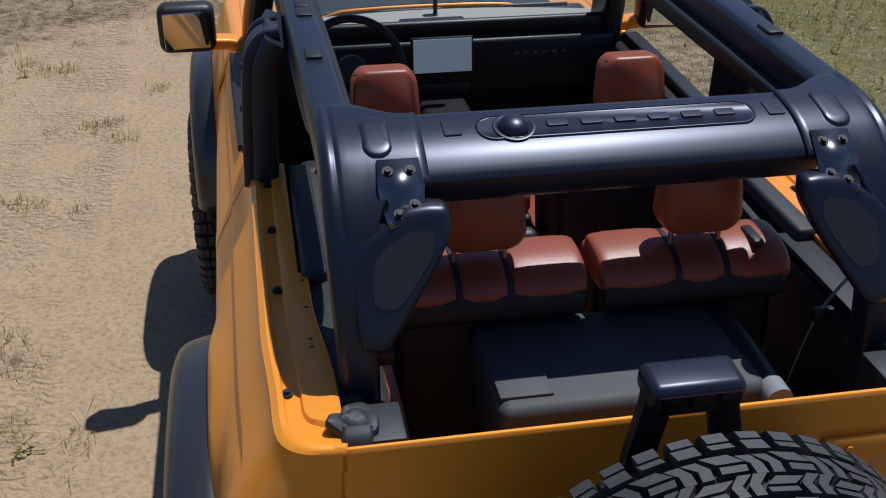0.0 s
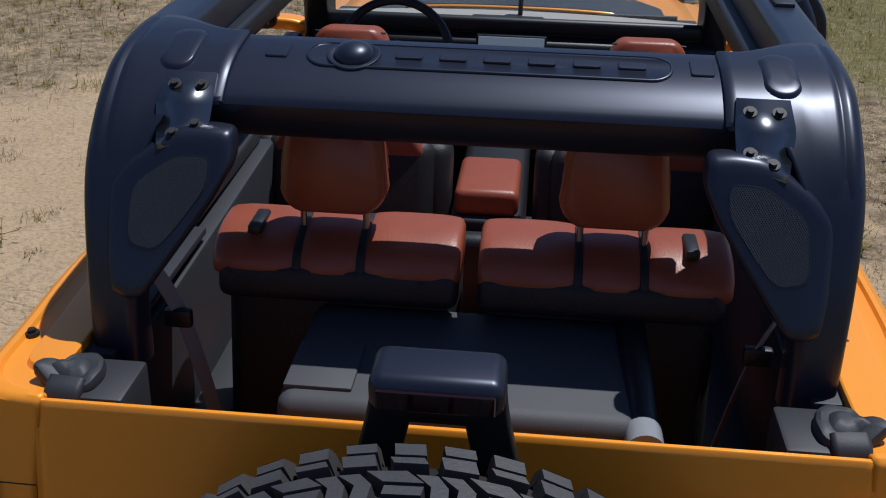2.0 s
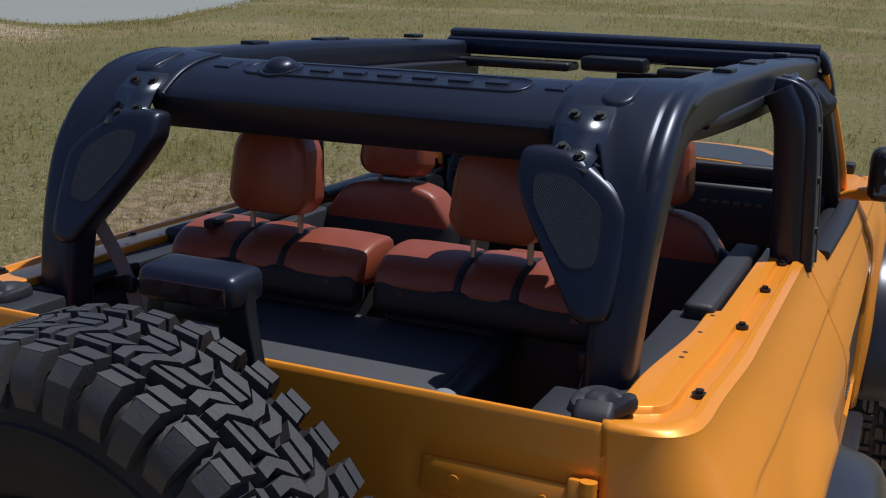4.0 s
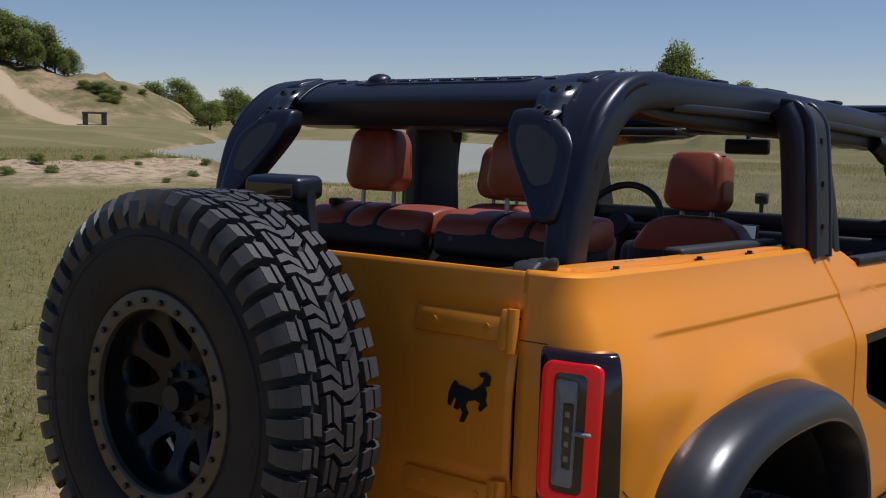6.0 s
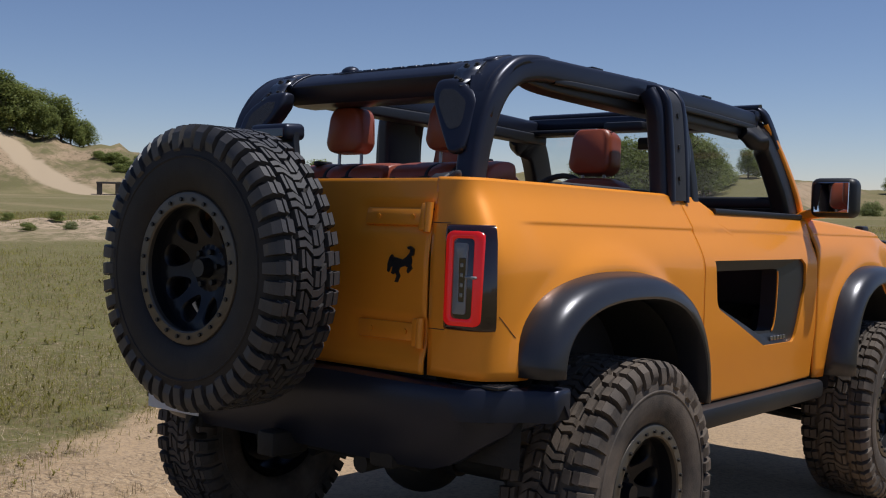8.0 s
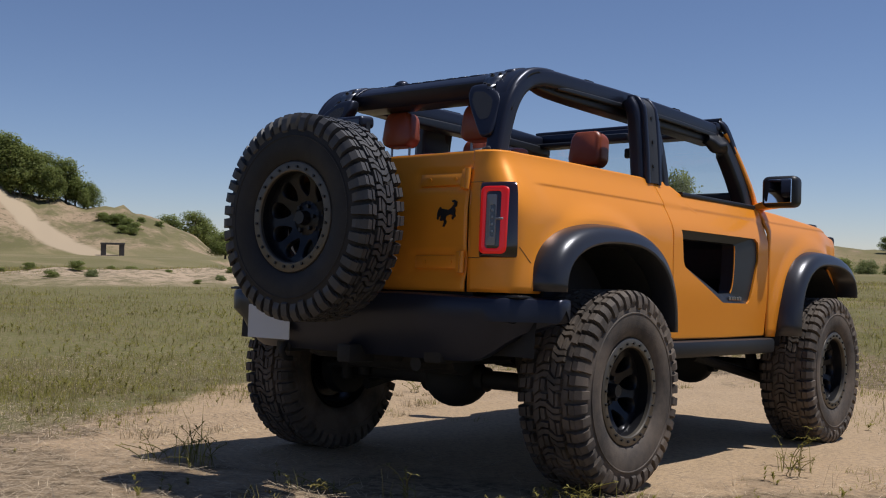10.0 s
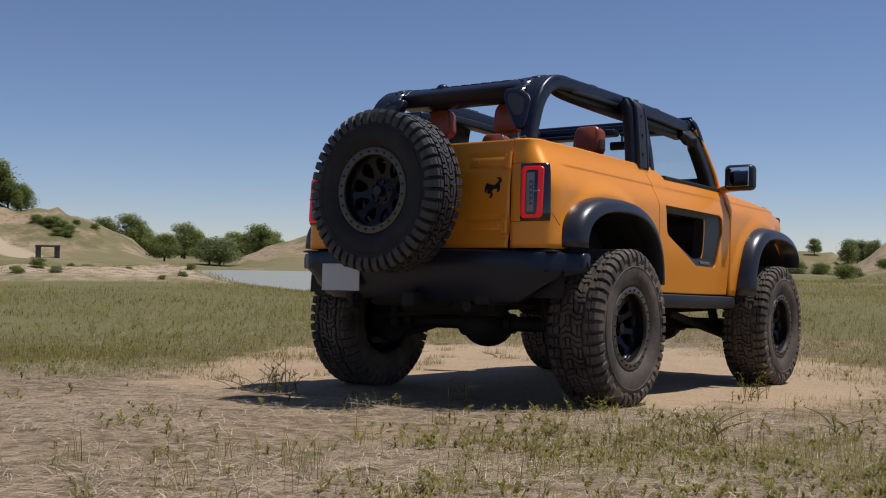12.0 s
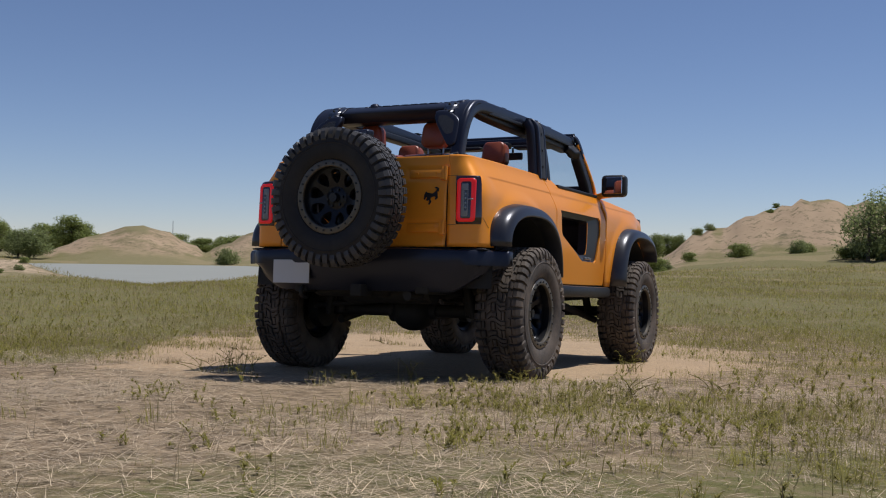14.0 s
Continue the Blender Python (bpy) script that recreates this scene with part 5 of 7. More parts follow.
def b_pillar(s):
    bm = bmesh.new()
    sweep(bm, [(0.715 * s, 0.682, 1.44), (0.709 * s, 0.672, 1.55), (0.702 * s, 0.658, 1.68), (0.690 * s, 0.646, 1.79), (0.655 * s, 0.637, 1.862)],
          [(0.135, 0.036), (0.128, 0.036), (0.122, 0.036), (0.118, 0.036), (0.110, 0.034)], 0.022, side=(0, 1, 0))
    ob = part("b_pillar", bm, SATIN, car, "graphite door pillar")
    b2 = bmesh.new()
    sweep(b2, [(0.760 * s, 0.640, 1.435), (0.755 * s, 0.636, 1.55), (0.747 * s, 0.630, 1.68), (0.736 * s, 0.625, 1.79), (0.722 * s, 0.622, 1.828), (0.694 * s, 0.620, 1.854), (0.650 * s, 0.620, 1.862)], [(0.048, 0.013)] * 7, 0.006, side=(0, 1, 0))
    strip = part("seal_channel", b2, TRIM, ob, "dark channel with screws")
    for z, x in ((1.522, 0.770), (1.643, 0.763), (1.765, 0.752)):
        b3 = bmesh.new()
        rod(b3, ((x - 0.006) * s, 0.627, z), ((x + 0.006) * s, 0.627, z), 0.010, 12)
        part("screw", b3, BLACK, strip)
    for y0 in (0.574, 0.688):
        b3 = bmesh.new()
        sweep(b3, [(0.756 * s, y0 + 0.012, 1.43), (0.751 * s, y0 + 0.008, 1.55), (0.743 * s, y0 + 0.002, 1.68), (0.732 * s, y0, 1.79), (0.718 * s, y0, 1.828), (0.692 * s, y0, 1.856), (0.650 * s, y0, 1.864)], [(0.014, 0.020)] * 7, 0.010, side=(0, 1, 0))
        part("door_seal", b3, SATIN, ob, "dark rounded door seal")
    b3 = bmesh.new()
    sweep(b3, [(0.735 * s, 0.80, 1.42), (0.722 * s, 0.79, 1.55), (0.70 * s, 0.765, 1.70), (0.655 * s, 0.735, 1.83)], [(0.030, 0.026)] * 4, 0.012, side=(0, 1, 0))
    part("front_seal", b3, BLACK, ob, "black front seal of the pillar")


PODX, PODY, PODZ = 0.02, 2.02, 1.55


def windscreen():
    top, base = 1.885, 1.42
    yt, yb = 1.665, 1.985
    for s in (1, -1):
        bm = bmesh.new()
        sweep(bm, [(0.742 * s, yb - 0.02, base - 0.04), (0.722 * s, yb - 0.10, base + 0.12), (0.686 * s, yb - 0.22, base + 0.31), (0.660 * s, yt + 0.015, top - 0.055)], [(0.022, 0.022), (0.020, 0.022), (0.017, 0.020), (0.013, 0.018)], 0.010, side=(0, 1, 0))
        part("a_pillar", bm, PAINT, car, "orange windscreen pillar")
        bm = bmesh.new()
        sweep(bm, [(0.700 * s, yb - 0.085, base - 0.02), (0.685 * s, yb - 0.16, base + 0.13), (0.652 * s, yb - 0.285, base + 0.32), (0.634 * s, yt - 0.085, top - 0.110), (0.612 * s, yt - 0.150, top - 0.085)], [(0.084, 0.044), (0.080, 0.042), (0.078, 0.040), (0.076, 0.036), (0.060, 0.028)], 0.02, side=(0, 1, 0))
        part("pillar_trim", bm, BLACK, car, "black inner pillar trim")
    bm = bmesh.new()
    block(bm, (0, yt - 0.01, top - 0.02), (1.30, 0.11, 0.06), 0.02)
    hd = part("header", bm, SATIN, car, "graphite windscreen header")
    for s in (1, -1):
        b2 = bmesh.new()
        block(b2, (0.36 * s, yt - 0.075, top - 0.072), (0.42, 0.13, 0.030), 0.012, 3)
        part("sun_visor", b2, BLACK, hd, "folded dark sun visor")
    b2 = bmesh.new()
    block(b2, (0, yt - 0.10, top - 0.055), (0.22, 0.10, 0.05), 0.015)
    part("overhead_console", b2, BLACK, hd, "black overhead console")
    b2 = bmesh.new()
    half_ = [(0.690, yt + 0.10, top - 0.16), (0.672, yt + 0.045, top - 0.06), (0.652, yt + 0.015, top - 0.005), (0.612, yt + 0.003, top + 0.018), (0.54, yt, top + 0.022)]
    sweep(b2, half_ + [(-x, y, z) for x, y, z in half_[::-1]], [(0.024, 0.015)] * 10, 0.011, side=(0, 1, 0.25), steps=5)
    part("screen_hoop", b2, SATIN, hd, "graphite hoop over the windscreen frame")
    b2 = bmesh.new()
    block(b2, (0.05, yt + 0.10, top - 0.120), (0.19, 0.03, 0.064), 0.012)
    rod(b2, (0.05, yt + 0.11, top - 0.12), (0.04, yt + 0.13, top - 0.045), 0.010, 8)
    part("rear_view_mirror", b2, BLACK, hd, "black rear-view mirror")
    b2 = bmesh.new()
    block(b2, (PODX, PODY, PODZ), (0.055, 0.035, 0.05), 0.01)
    rod(b2, (PODX, PODY, 1.455), (PODX, PODY, PODZ), 0.009, 10)
    part("dash_camera", b2, BLACK, car, "small black camera on a stalk on the dash")
    bm = bmesh.new()
    loops = []
    for i in range(17):
        u = i / 8 - 1
        loops.append([(u * (0.71 - 0.075 * f), (yb + 0.02) * (1 - f) + (yt + 0.05) * f + (0.11 - 0.05 * f) * (1 - u * u), base + (top - 0.04 - base) * f) for f in (0, 0.5, 1.0)])
    rings(bm, loops, False, False)
    g = thick(part("windscreen", bm, GLASS, car, "clear windscreen glass"), 0.005)
    g.visible_shadow = False


# ---- seats and inside ----
def headrest(c, w, h, t, lean, taper=0.82):
    """A padded rest: rounded slab, narrower at the top, with a soft face."""
    bm = bmesh.new()
    m = Matrix.Translation(c) @ Matrix.Rotation(radians(lean), 4, "X")
    loops = []
    K = 10
    for i in range(K + 1):
        f = -1 + 2 * i / K
        # depth steps from back to front, rounded at both faces
        q = math.cos(math.asin(max(-1, min(1, f)))) ** 0.5 if abs(f) < 1 else 0.0
        g = 0.80 + 0.20 * q
        loop = []
        for u, v in rounded(w, h, 0.042, 7):
            k = 1 - (1 - taper) * smooth01(v, -0.2 * h, h) - 0.06 * smooth01(-v, 0.3 * h, h)
            loop.append(m @ Vector((u * k * g, f * t, v * (0.5 + 0.5 * g))))
        loops.append(loop)
    rings(bm, loops)
    return bm


def rear_seat(s):
    x = 0.241 * s
    rec = Matrix.Rotation(radians(-9), 4, "X")
    bm = bmesh.new()
    block(bm, (x, -0.130, 1.22), (0.445, 0.140, 0.53), 0.035, 3, rec)
    seat = part("rear_seat", bm, DARKL, car, "rear seat with tan top and black back")
    b2 = bmesh.new()
    cuts = sorted((x - 0.2235 * s, 0.254 * s - 0.056 * s, 0.254 * s + 0.062 * s, x + 0.234 * s))
    for a, b in zip(cuts, cuts[1:]):
        b3 = bmesh.new()
        shape = chaikin([(-0.032, 1.462), (-0.030, 1.520), (-0.046, 1.544), (-0.115, 1.5445), (-0.165, 1.533), (-0.200, 1.514), (-0.215, 1.490), (-0.213, 1.460), (-0.12, 1.452)], 2)
        ends = [(a - 0.001, 0.80), (a + 0.003, 0.91), (a + 0.010, 0.965), (a + 0.022, 0.99)]
        ends += [(a + (b - a) * q, 1.0 + 0.020 * math.sin(math.pi * q)) for q in (0.25, 0.4, 0.5, 0.6, 0.75)]
        ends += [(b - 0.022, 0.99), (b - 0.010, 0.965), (b - 0.003, 0.91), (b + 0.001, 0.80)]
        rings(b3, [[(px, -0.125 + (py + 0.125) * k, 1.490 + (pz - 1.490) * k) for py, pz in shape] for px, k in ends])
        part("backrest_roll", b3, LEATHER, seat, "tan leather segment of the top roll", 60)
    block(b2, (x, -0.04, 1.27), (0.43, 0.05, 0.46), 0.02, 3, rec)
    part("backrest_front", b2, LEATHER, seat, "tan leather front of the backrest", 60)
    b2 = bmesh.new()
    block(b2, (x, -0.190, 1.455), (0.448, 0.062, 0.074), 0.022, 3, rec)
    part("backrest_back", b2, DARKL, seat, "black back of the top roll")
    b2 = bmesh.new()
    block(b2, (x, 0.20, 0.985), (0.46, 0.48, 0.14), 0.04, 3)
    part("seat_cushion", b2, LEATHER, seat, "tan leather seat cushion")
    hc = Vector((0.254 * s, -0.130, 1.668))
    hr = part("headrest", headrest(hc, 0.100, 0.088, 0.046, -4), LEATHER, seat, "tan leather headrest", 60)
    b2 = bmesh.new()
    for side in (-0.030, 0.030):
        sweep(b2, [hc + Vector((u * 0.1, side * 1.0, v * 0.088)) for u, v in ((-0.93, -0.2), (-0.86, 0.4), (-0.64, 0.90), (0, 0.985), (0.64, 0.90), (0.86, 0.4), (0.93, -0.2))], [(0.002, 0.002)] * 7, 0.0015, n=1, steps=4)
    part("seam", b2, LEATHER, hr, "stitched piping")
    for dx in (0.062, -0.056):
        b2 = bmesh.new()
        rod(b2, (hc.x + dx * s, -0.130, 1.50), (hc.x + dx * s, -0.128, 1.60), 0.0065, 10)
        part("headrest_post", b2, STEEL, hr, "steel headrest post")
        # dark strip between the roll segments, painting the groove's shade
        b2 = bmesh.new()
        sweep(b2, [(hc.x + dx * s, -0.040, 1.529), (hc.x + dx * s, -0.080, 1.540), (hc.x + dx * s, -0.120, 1.539), (hc.x + dx * s, -0.160, 1.5295), (hc.x + dx * s, -0.190, 1.514), (hc.x + dx * s, -0.206, 1.495), (hc.x + dx * s, -0.2125, 1.472)], [(0.0075, 0.0030)] * 7, 0.002, side=(1, 0, 0))
        part("backrest_groove", b2, DARKL, seat, "dark strip for the shade in the groove")
    for px in (0.083, 0.438):
        b2 = bmesh.new()
        rod(b2, (px * s, -0.206, 1.468), (px * s, -0.220, 1.468), 0.008, 10)
        part("stud", b2, FLARE, seat)
    # belt guide on the outer shoulder
    b2 = bmesh.new()
    block(b2, (0.40 * s, -0.135, 1.543), (0.026, 0.085, 0.020), 0.006)
    part("belt_guide", b2, BLACK, seat, "black belt guide")
    return seat


def front_seat(s):
    x = 0.365 * s
    rec = Matrix.Rotation(radians(-12), 4, "X")
    bm = bmesh.new()
    block(bm, (x, 0.615, 1.20), (0.44, 0.12, 0.50), 0.045, 4, rec)
    seat = part("front_seat", bm, DARKL, car, "front bucket seat in tan and black leather")
    b2 = bmesh.new()
    prism(b2, [(x + u, v) for u, v in ((-0.205, 1.36), (-0.195, 1.43), (-0.14, 1.505), (-0.08, 1.525), (0.08, 1.525), (0.14, 1.505), (0.195, 1.43), (0.205, 1.36))], "y", 0.600, 0.715, 0.022, 4)
    block(b2, (x, 0.71, 1.23), (0.32, 0.06, 0.40), 0.025, 3, rec)
    part("backrest_top", b2, LEATHER, seat, "tan leather upper backrest", 60)
    for q in (-1, 1):
        b2 = bmesh.new()
        block(b2, (x + 0.215 * q, 0.68, 1.28), (0.085, 0.15, 0.30), 0.036, 4, rec)
        part("backrest_bolster", b2, DARKL, seat, "black side bolster", 60)
    b2 = bmesh.new()
    block(b2, (x, 0.98, 0.97), (0.46, 0.50, 0.16), 0.05, 3)
    part("seat_cushion", b2, LEATHER, seat, "tan leather seat cushion")
    hr = part("headrest", headrest(Vector((x, 0.672, 1.630)), 0.103, 0.092, 0.055, -8, 0.86), LEATHER, seat, "tan leather headrest", 60)
    for dx in (-0.05, 0.05):
        b2 = bmesh.new()
        rod(b2, (x + dx, 0.66, 1.50), (x + dx, 0.66, 1.56), 0.007, 10)
        part("headrest_post", b2, STEEL, hr)
    b2 = bmesh.new()
    sweep(b2, [(x - 0.088, 0.655, 1.712), (x, 0.655, 1.716), (x + 0.088, 0.655, 1.712)], [(0.0025, 0.0025)] * 3, 0.002, n=1)
    part("seam", b2, DARKL, hr)


def inside():
    # tub: floor and inner walls
    bm = bmesh.new()
    block(bm, (0, 0.55, 0.80), (1.24, 2.4, 0.06), 0.01)
    part("cabin_floor", bm, CHASSIS, car, "black carpeted floor")
    for s in (1, -1):
        bm = bmesh.new()
        prism(bm, [(-0.655, 0.82), (-0.655, 1.37), (-0.45, 1.40), (0.55, 1.43), (0.64, 1.43), (0.64, 0.82)], "x", 0.560 * s, 0.632 * s, 0.01)
        wall_ = part("side_trim", bm, TRIM, car, "grey plastic side trim")
        b2 = bmesh.new()
        block(b2, (0.53 * s, -0.02, 0.98), (0.16, 0.80, 0.28), 0.05, 3)
        part("wheel_house", b2, TRIM, wall_, "grey wheel housing cover")
        b2 = bmesh.new()
        block(b2, (0.600 * s, -0.22, 1.437), (0.075, 0.52, 0.016), 0.004)
        block(b2, (0.622 * s, 0.30, 1.452), (0.060, 0.62, 0.048), 0.012, 3)
        part("rail_trim", b2, TRIM, wall_, "dark grey trim strip along the rail")
        # latch post and cap at the rear corner
        b2 = bmesh.new()
        block(b2, (0.545 * s, -0.56, 1.365), (0.10, 0.12, 0.17), 0.008)
        part("corner_post", b2, TRIM, wall_, "grey corner post")
        b2 = bmesh.new()
        cap = [(0.548, -0.602), (0.585, -0.618), (0.612, -0.606), (0.650, -0.585), (0.640, -0.560), (0.618, -0.548), (0.610, -0.520), (0.572, -0.512), (0.552, -0.530), (0.543, -0.565)]
        curl = lambda x, y: 0.016 * smooth01(x, 0.612, 0.650) - 0.010 * smooth01(y, -0.585, -0.62)
        rows = []
        for k, dz in ((0.93, -0.012), (1.0, -0.006), (1.0, 0.004), (0.94, 0.011), (0.80, 0.014), (0.55, 0.012), (0.38, 0.019), (0.22, 0.020)):
            rows.append([((0.590 + (x - 0.590) * k) * s, -0.563 + (y + 0.563) * k, 1.456 + dz + curl(x, y) * k) for x, y in corners(cap)])
        rings(b2, rows)
        sweep(b2, [(0.588 * s, -0.590, 1.462), (0.590 * s, -0.613, 1.446), (0.592 * s, -0.612, 1.415), (0.593 * s, -0.604, 1.385)], [(0.030, 0.012), (0.029, 0.013), (0.024, 0.012), (0.018, 0.010)], 0.009, side=(1, 0, 0))
        part("latch_cover", b2, TRIM, wall_, "moulded grey latch cover")
        # seat belt
        b2 = bmesh.new()
        sweep(b2, [(0.545 * s, -0.36, 1.58), (0.50 * s, -0.31, 1.42), (0.455 * s, -0.30, 1.20), (0.44 * s, -0.28, 1.02)], [(0.014, 0.0015)] * 4, 0.001, side=(0.6, 0.8, 0), n=1)
        belt = part("seat_belt", b2, BELT, car, "grey seat belt webbing")
        b2 = bmesh.new()
        block(b2, (0.505 * s, -0.32, 1.43), (0.05, 0.02, 0.035), 0.006)
        part("belt_buckle", b2, BLACK, belt, "black belt tongue")
    # folded soft box behind the seats
    bm = bmesh.new()
    block(bm, (0.005, -0.335, 1.295), (0.590, 0.355, 0.21), 0.028, 4)
    tote = part("cargo_box", bm, TOTE, car, "grey soft-sided cargo box behind the rear seats")
    b2 = bmesh.new()
    block(b2, (-0.225, -0.40, 1.402), (0.115, 0.15, 0.010), 0.004)
    part("box_flap", b2, TOTE, tote, "grey overlapping flap")
    b2 = bmesh.new()
    rod(b2, (0.300, -0.20, 1.398), (0.306, -0.515, 1.372), 0.028, 20)
    part("roll_tube", b2, BLACK, tote, "black roll-cover tube")
    b2 = bmesh.new()
    rod(b2, (0.3055, -0.49, 1.374), (0.307, -0.535, 1.370), 0.031, 24)
    part("tube_cap", b2, GREYLENS, tote, "pale grey tube end cap")
    # dashboard
    bm = bmesh.new()
    prism(bm, [(1.80, 0.98), (1.80, 1.16), (1.76, 1.22), (1.77, 1.42), (1.82, 1.445), (1.96, 1.43), (1.96, 0.9)], "x", -0.70, 0.70, 0.01)
    dash = part("dashboard", bm, BLACK, car, "black dashboard with a grey top pad")
    b2 = bmesh.new()
    edge = [(-0.68 + 1.36 * i / 12, 1.985 + 0.10 * (1 - (i / 6 - 1) ** 2)) for i in range(13)]
    prism(b2, [(-0.68, 1.805), (0.68, 1.805)] + edge[::-1], "z", 1.441, 1.463, 0.006)
    part("dash_pad", b2, BEIGE, dash, "pale grey dash pad")
    b2 = bmesh.new()
    block(b2, (0, 1.816, 1.470), (1.34, 0.040, 0.056), 0.016, 3)
    part("dash_brow", b2, BLACK, dash, "black brow along the dash")
    b2 = bmesh.new()
    block(b2, (-0.02, 1.86, 1.472), (0.26, 0.06, 0.035), 0.01)
    part("defrost_vent", b2, BLACK, dash)
    b2 = bmesh.new()
    block(b2, (0.0, 1.750, 1.380), (0.245, 0.02, 0.14), 0.006, 2, Matrix.Rotation(radians(-6), 4, "X"))
    scr = part("touch_screen", b2, BLACK, dash, "touch screen showing a pale map")
    b2 = bmesh.new()
    block(b2, (0.0, 1.7385, 1.380), (0.228, 0.004, 0.130), 0.001, 1, Matrix.Rotation(radians(-6), 4, "X"))
    part("display", b2, SCREEN, scr, "bluish grey display")
    for i in range(6):
        b2 = bmesh.new()
        block(b2, (0.30 + i * 0.038, 1.762, 1.365), (0.024, 0.006, 0.012), 0.001, 1)
        part("badge_bar", b2, RING, dash, "small bronze bar")
    b2 = bmesh.new()
    block(b2, (0.0, 1.75, 1.24), (0.22, 0.02, 0.05), 0.005)
    for i in range(3):
        rod(b2, (-0.09 + 0.07 * i, 1.79, 1.12), (-0.09 + 0.07 * i, 1.76, 1.12), 0.02, 16)
    part("climate_panel", b2, FLARE, dash, "grey climate controls")
    # steering wheel
    c = Vector((-0.375, 1.50, 1.425))
    tilt = Matrix.Rotation(radians(65), 4, "X")
    b2 = bmesh.new()
    loops = []
    for i in range(40):
        a = 2 * math.pi * i / 40
        loops.append([c + tilt @ Vector(((0.185 + 0.015 * math.cos(t)) * math.cos(a), (0.185 + 0.015 * math.cos(t)) * math.sin(a), 0.015 * math.sin(t))) for t in [2 * math.pi * k / 8 for k in range(8)]])
    rings(b2, loops + [loops[0]], True, False)
    sw = part("steering_wheel", b2, DARKL, car, "leather steering wheel")
    b2 = bmesh.new()
    for a in (0, 180, 270):
        d = Vector((math.cos(radians(a)), math.sin(radians(a)), 0))
        rod(b2, c + tilt @ (d * 0.03), c + tilt @ (d * 0.18), 0.016, 8)
    bmesh.ops.create_cone(b2, cap_ends=True, segments=20, radius1=0.06, radius2=0.05, depth=0.05, matrix=Matrix.Translation(c) @ tilt)
    part("wheel_hub", b2, BLACK, sw)
    b2 = bmesh.new()
    rod(b2, c, (-0.375, 1.78, 1.30), 0.04, 12)
    part("steering_column", b2, BLACK, sw)
    # centre console
    bm = bmesh.new()
    block(bm, (-0.012, 1.15, 1.05), (0.20, 1.20, 0.34), 0.03, 3)
    con = part("centre_console", bm, BLACK, car, "black centre console with a tan armrest")
    b2 = bmesh.new()
    block(b2, (-0.012, 0.755, 1.285), (0.168, 0.27, 0.075), 0.022, 4)
    part("armrest", b2, LEATHER, con, "tan leather armrest")
    b2 = bmesh.new()
    block(b2, (-0.012, 0.625, 1.225), (0.165, 0.05, 0.055), 0.014, 3)
    part("grab_tray", b2, TRIM, con, "grey rear tray of the console")


def brake_light():
    bm = bmesh.new()
    for s in (1, -1):
        sweep(bm, [(0.098 * s, -0.745, 1.30), (0.088 * s, -0.745, 1.44), (0.066 * s, -0.742, 1.55), (0.060 * s, -0.740, 1.60)], [(0.030, 0.014)] * 4, 0.006, side=(1, 0, 0))
    block(bm, (0, -0.742, 1.555), (0.13, 0.03, 0.03), 0.008)
    block(bm, (0, -0.745, 1.25), (0.30, 0.10, 0.24), 0.02)
    arm = part("spare_carrier", bm, BLACK, car, "black spare wheel carrier with lamp arch")
    b2 = bmesh.new()
    block(b2, (0.000, -0.742, 1.602), (0.180, 0.092, 0.056), 0.019, 4, Matrix.Rotation(radians(4), 4, "X"))
    lamp = part("brake_lamp_housing", b2, SATIN, arm, "graphite lamp housing")
    b2 = bmesh.new()
    block(b2, (0.000, -0.789, 1.597), (0.156, 0.006, 0.030), 0.002, 1)
    part("brake_lens", b2, DARKLENS, lamp, "dark red brake lens")


def side_mirror(s):
    bm = bmesh.new()
    mx = 0.945 - 0.013 * s
    block(bm, (mx * s, 1.885, 1.498), (0.212, 0.110, 0.184), 0.036, 4)
    ob = part("side_mirror", bm, BLACK, car, "black door mirror")
    b2 = bmesh.new()
    block(b2, (mx * s, 1.826, 1.499), (0.168, 0.006, 0.138), 0.002, 1, Matrix.Rotation(radians(-7 * s), 4, "Z") @ Matrix.Rotation(radians(-1), 4, "X"))
    part("mirror_glass", b2, MIRROR, ob, "mirror glass", smooth=0)
    b2 = bmesh.new()
    sweep(b2, [(0.74 * s, 1.93, 1.395), (0.80 * s, 1.92, 1.42), (0.90 * s, 1.90, 1.43)], [(0.045, 0.022)] * 3, 0.014, side=(0, 1, 0))
    part("mirror_arm", b2, PAINT, ob, "orange mirror arm")


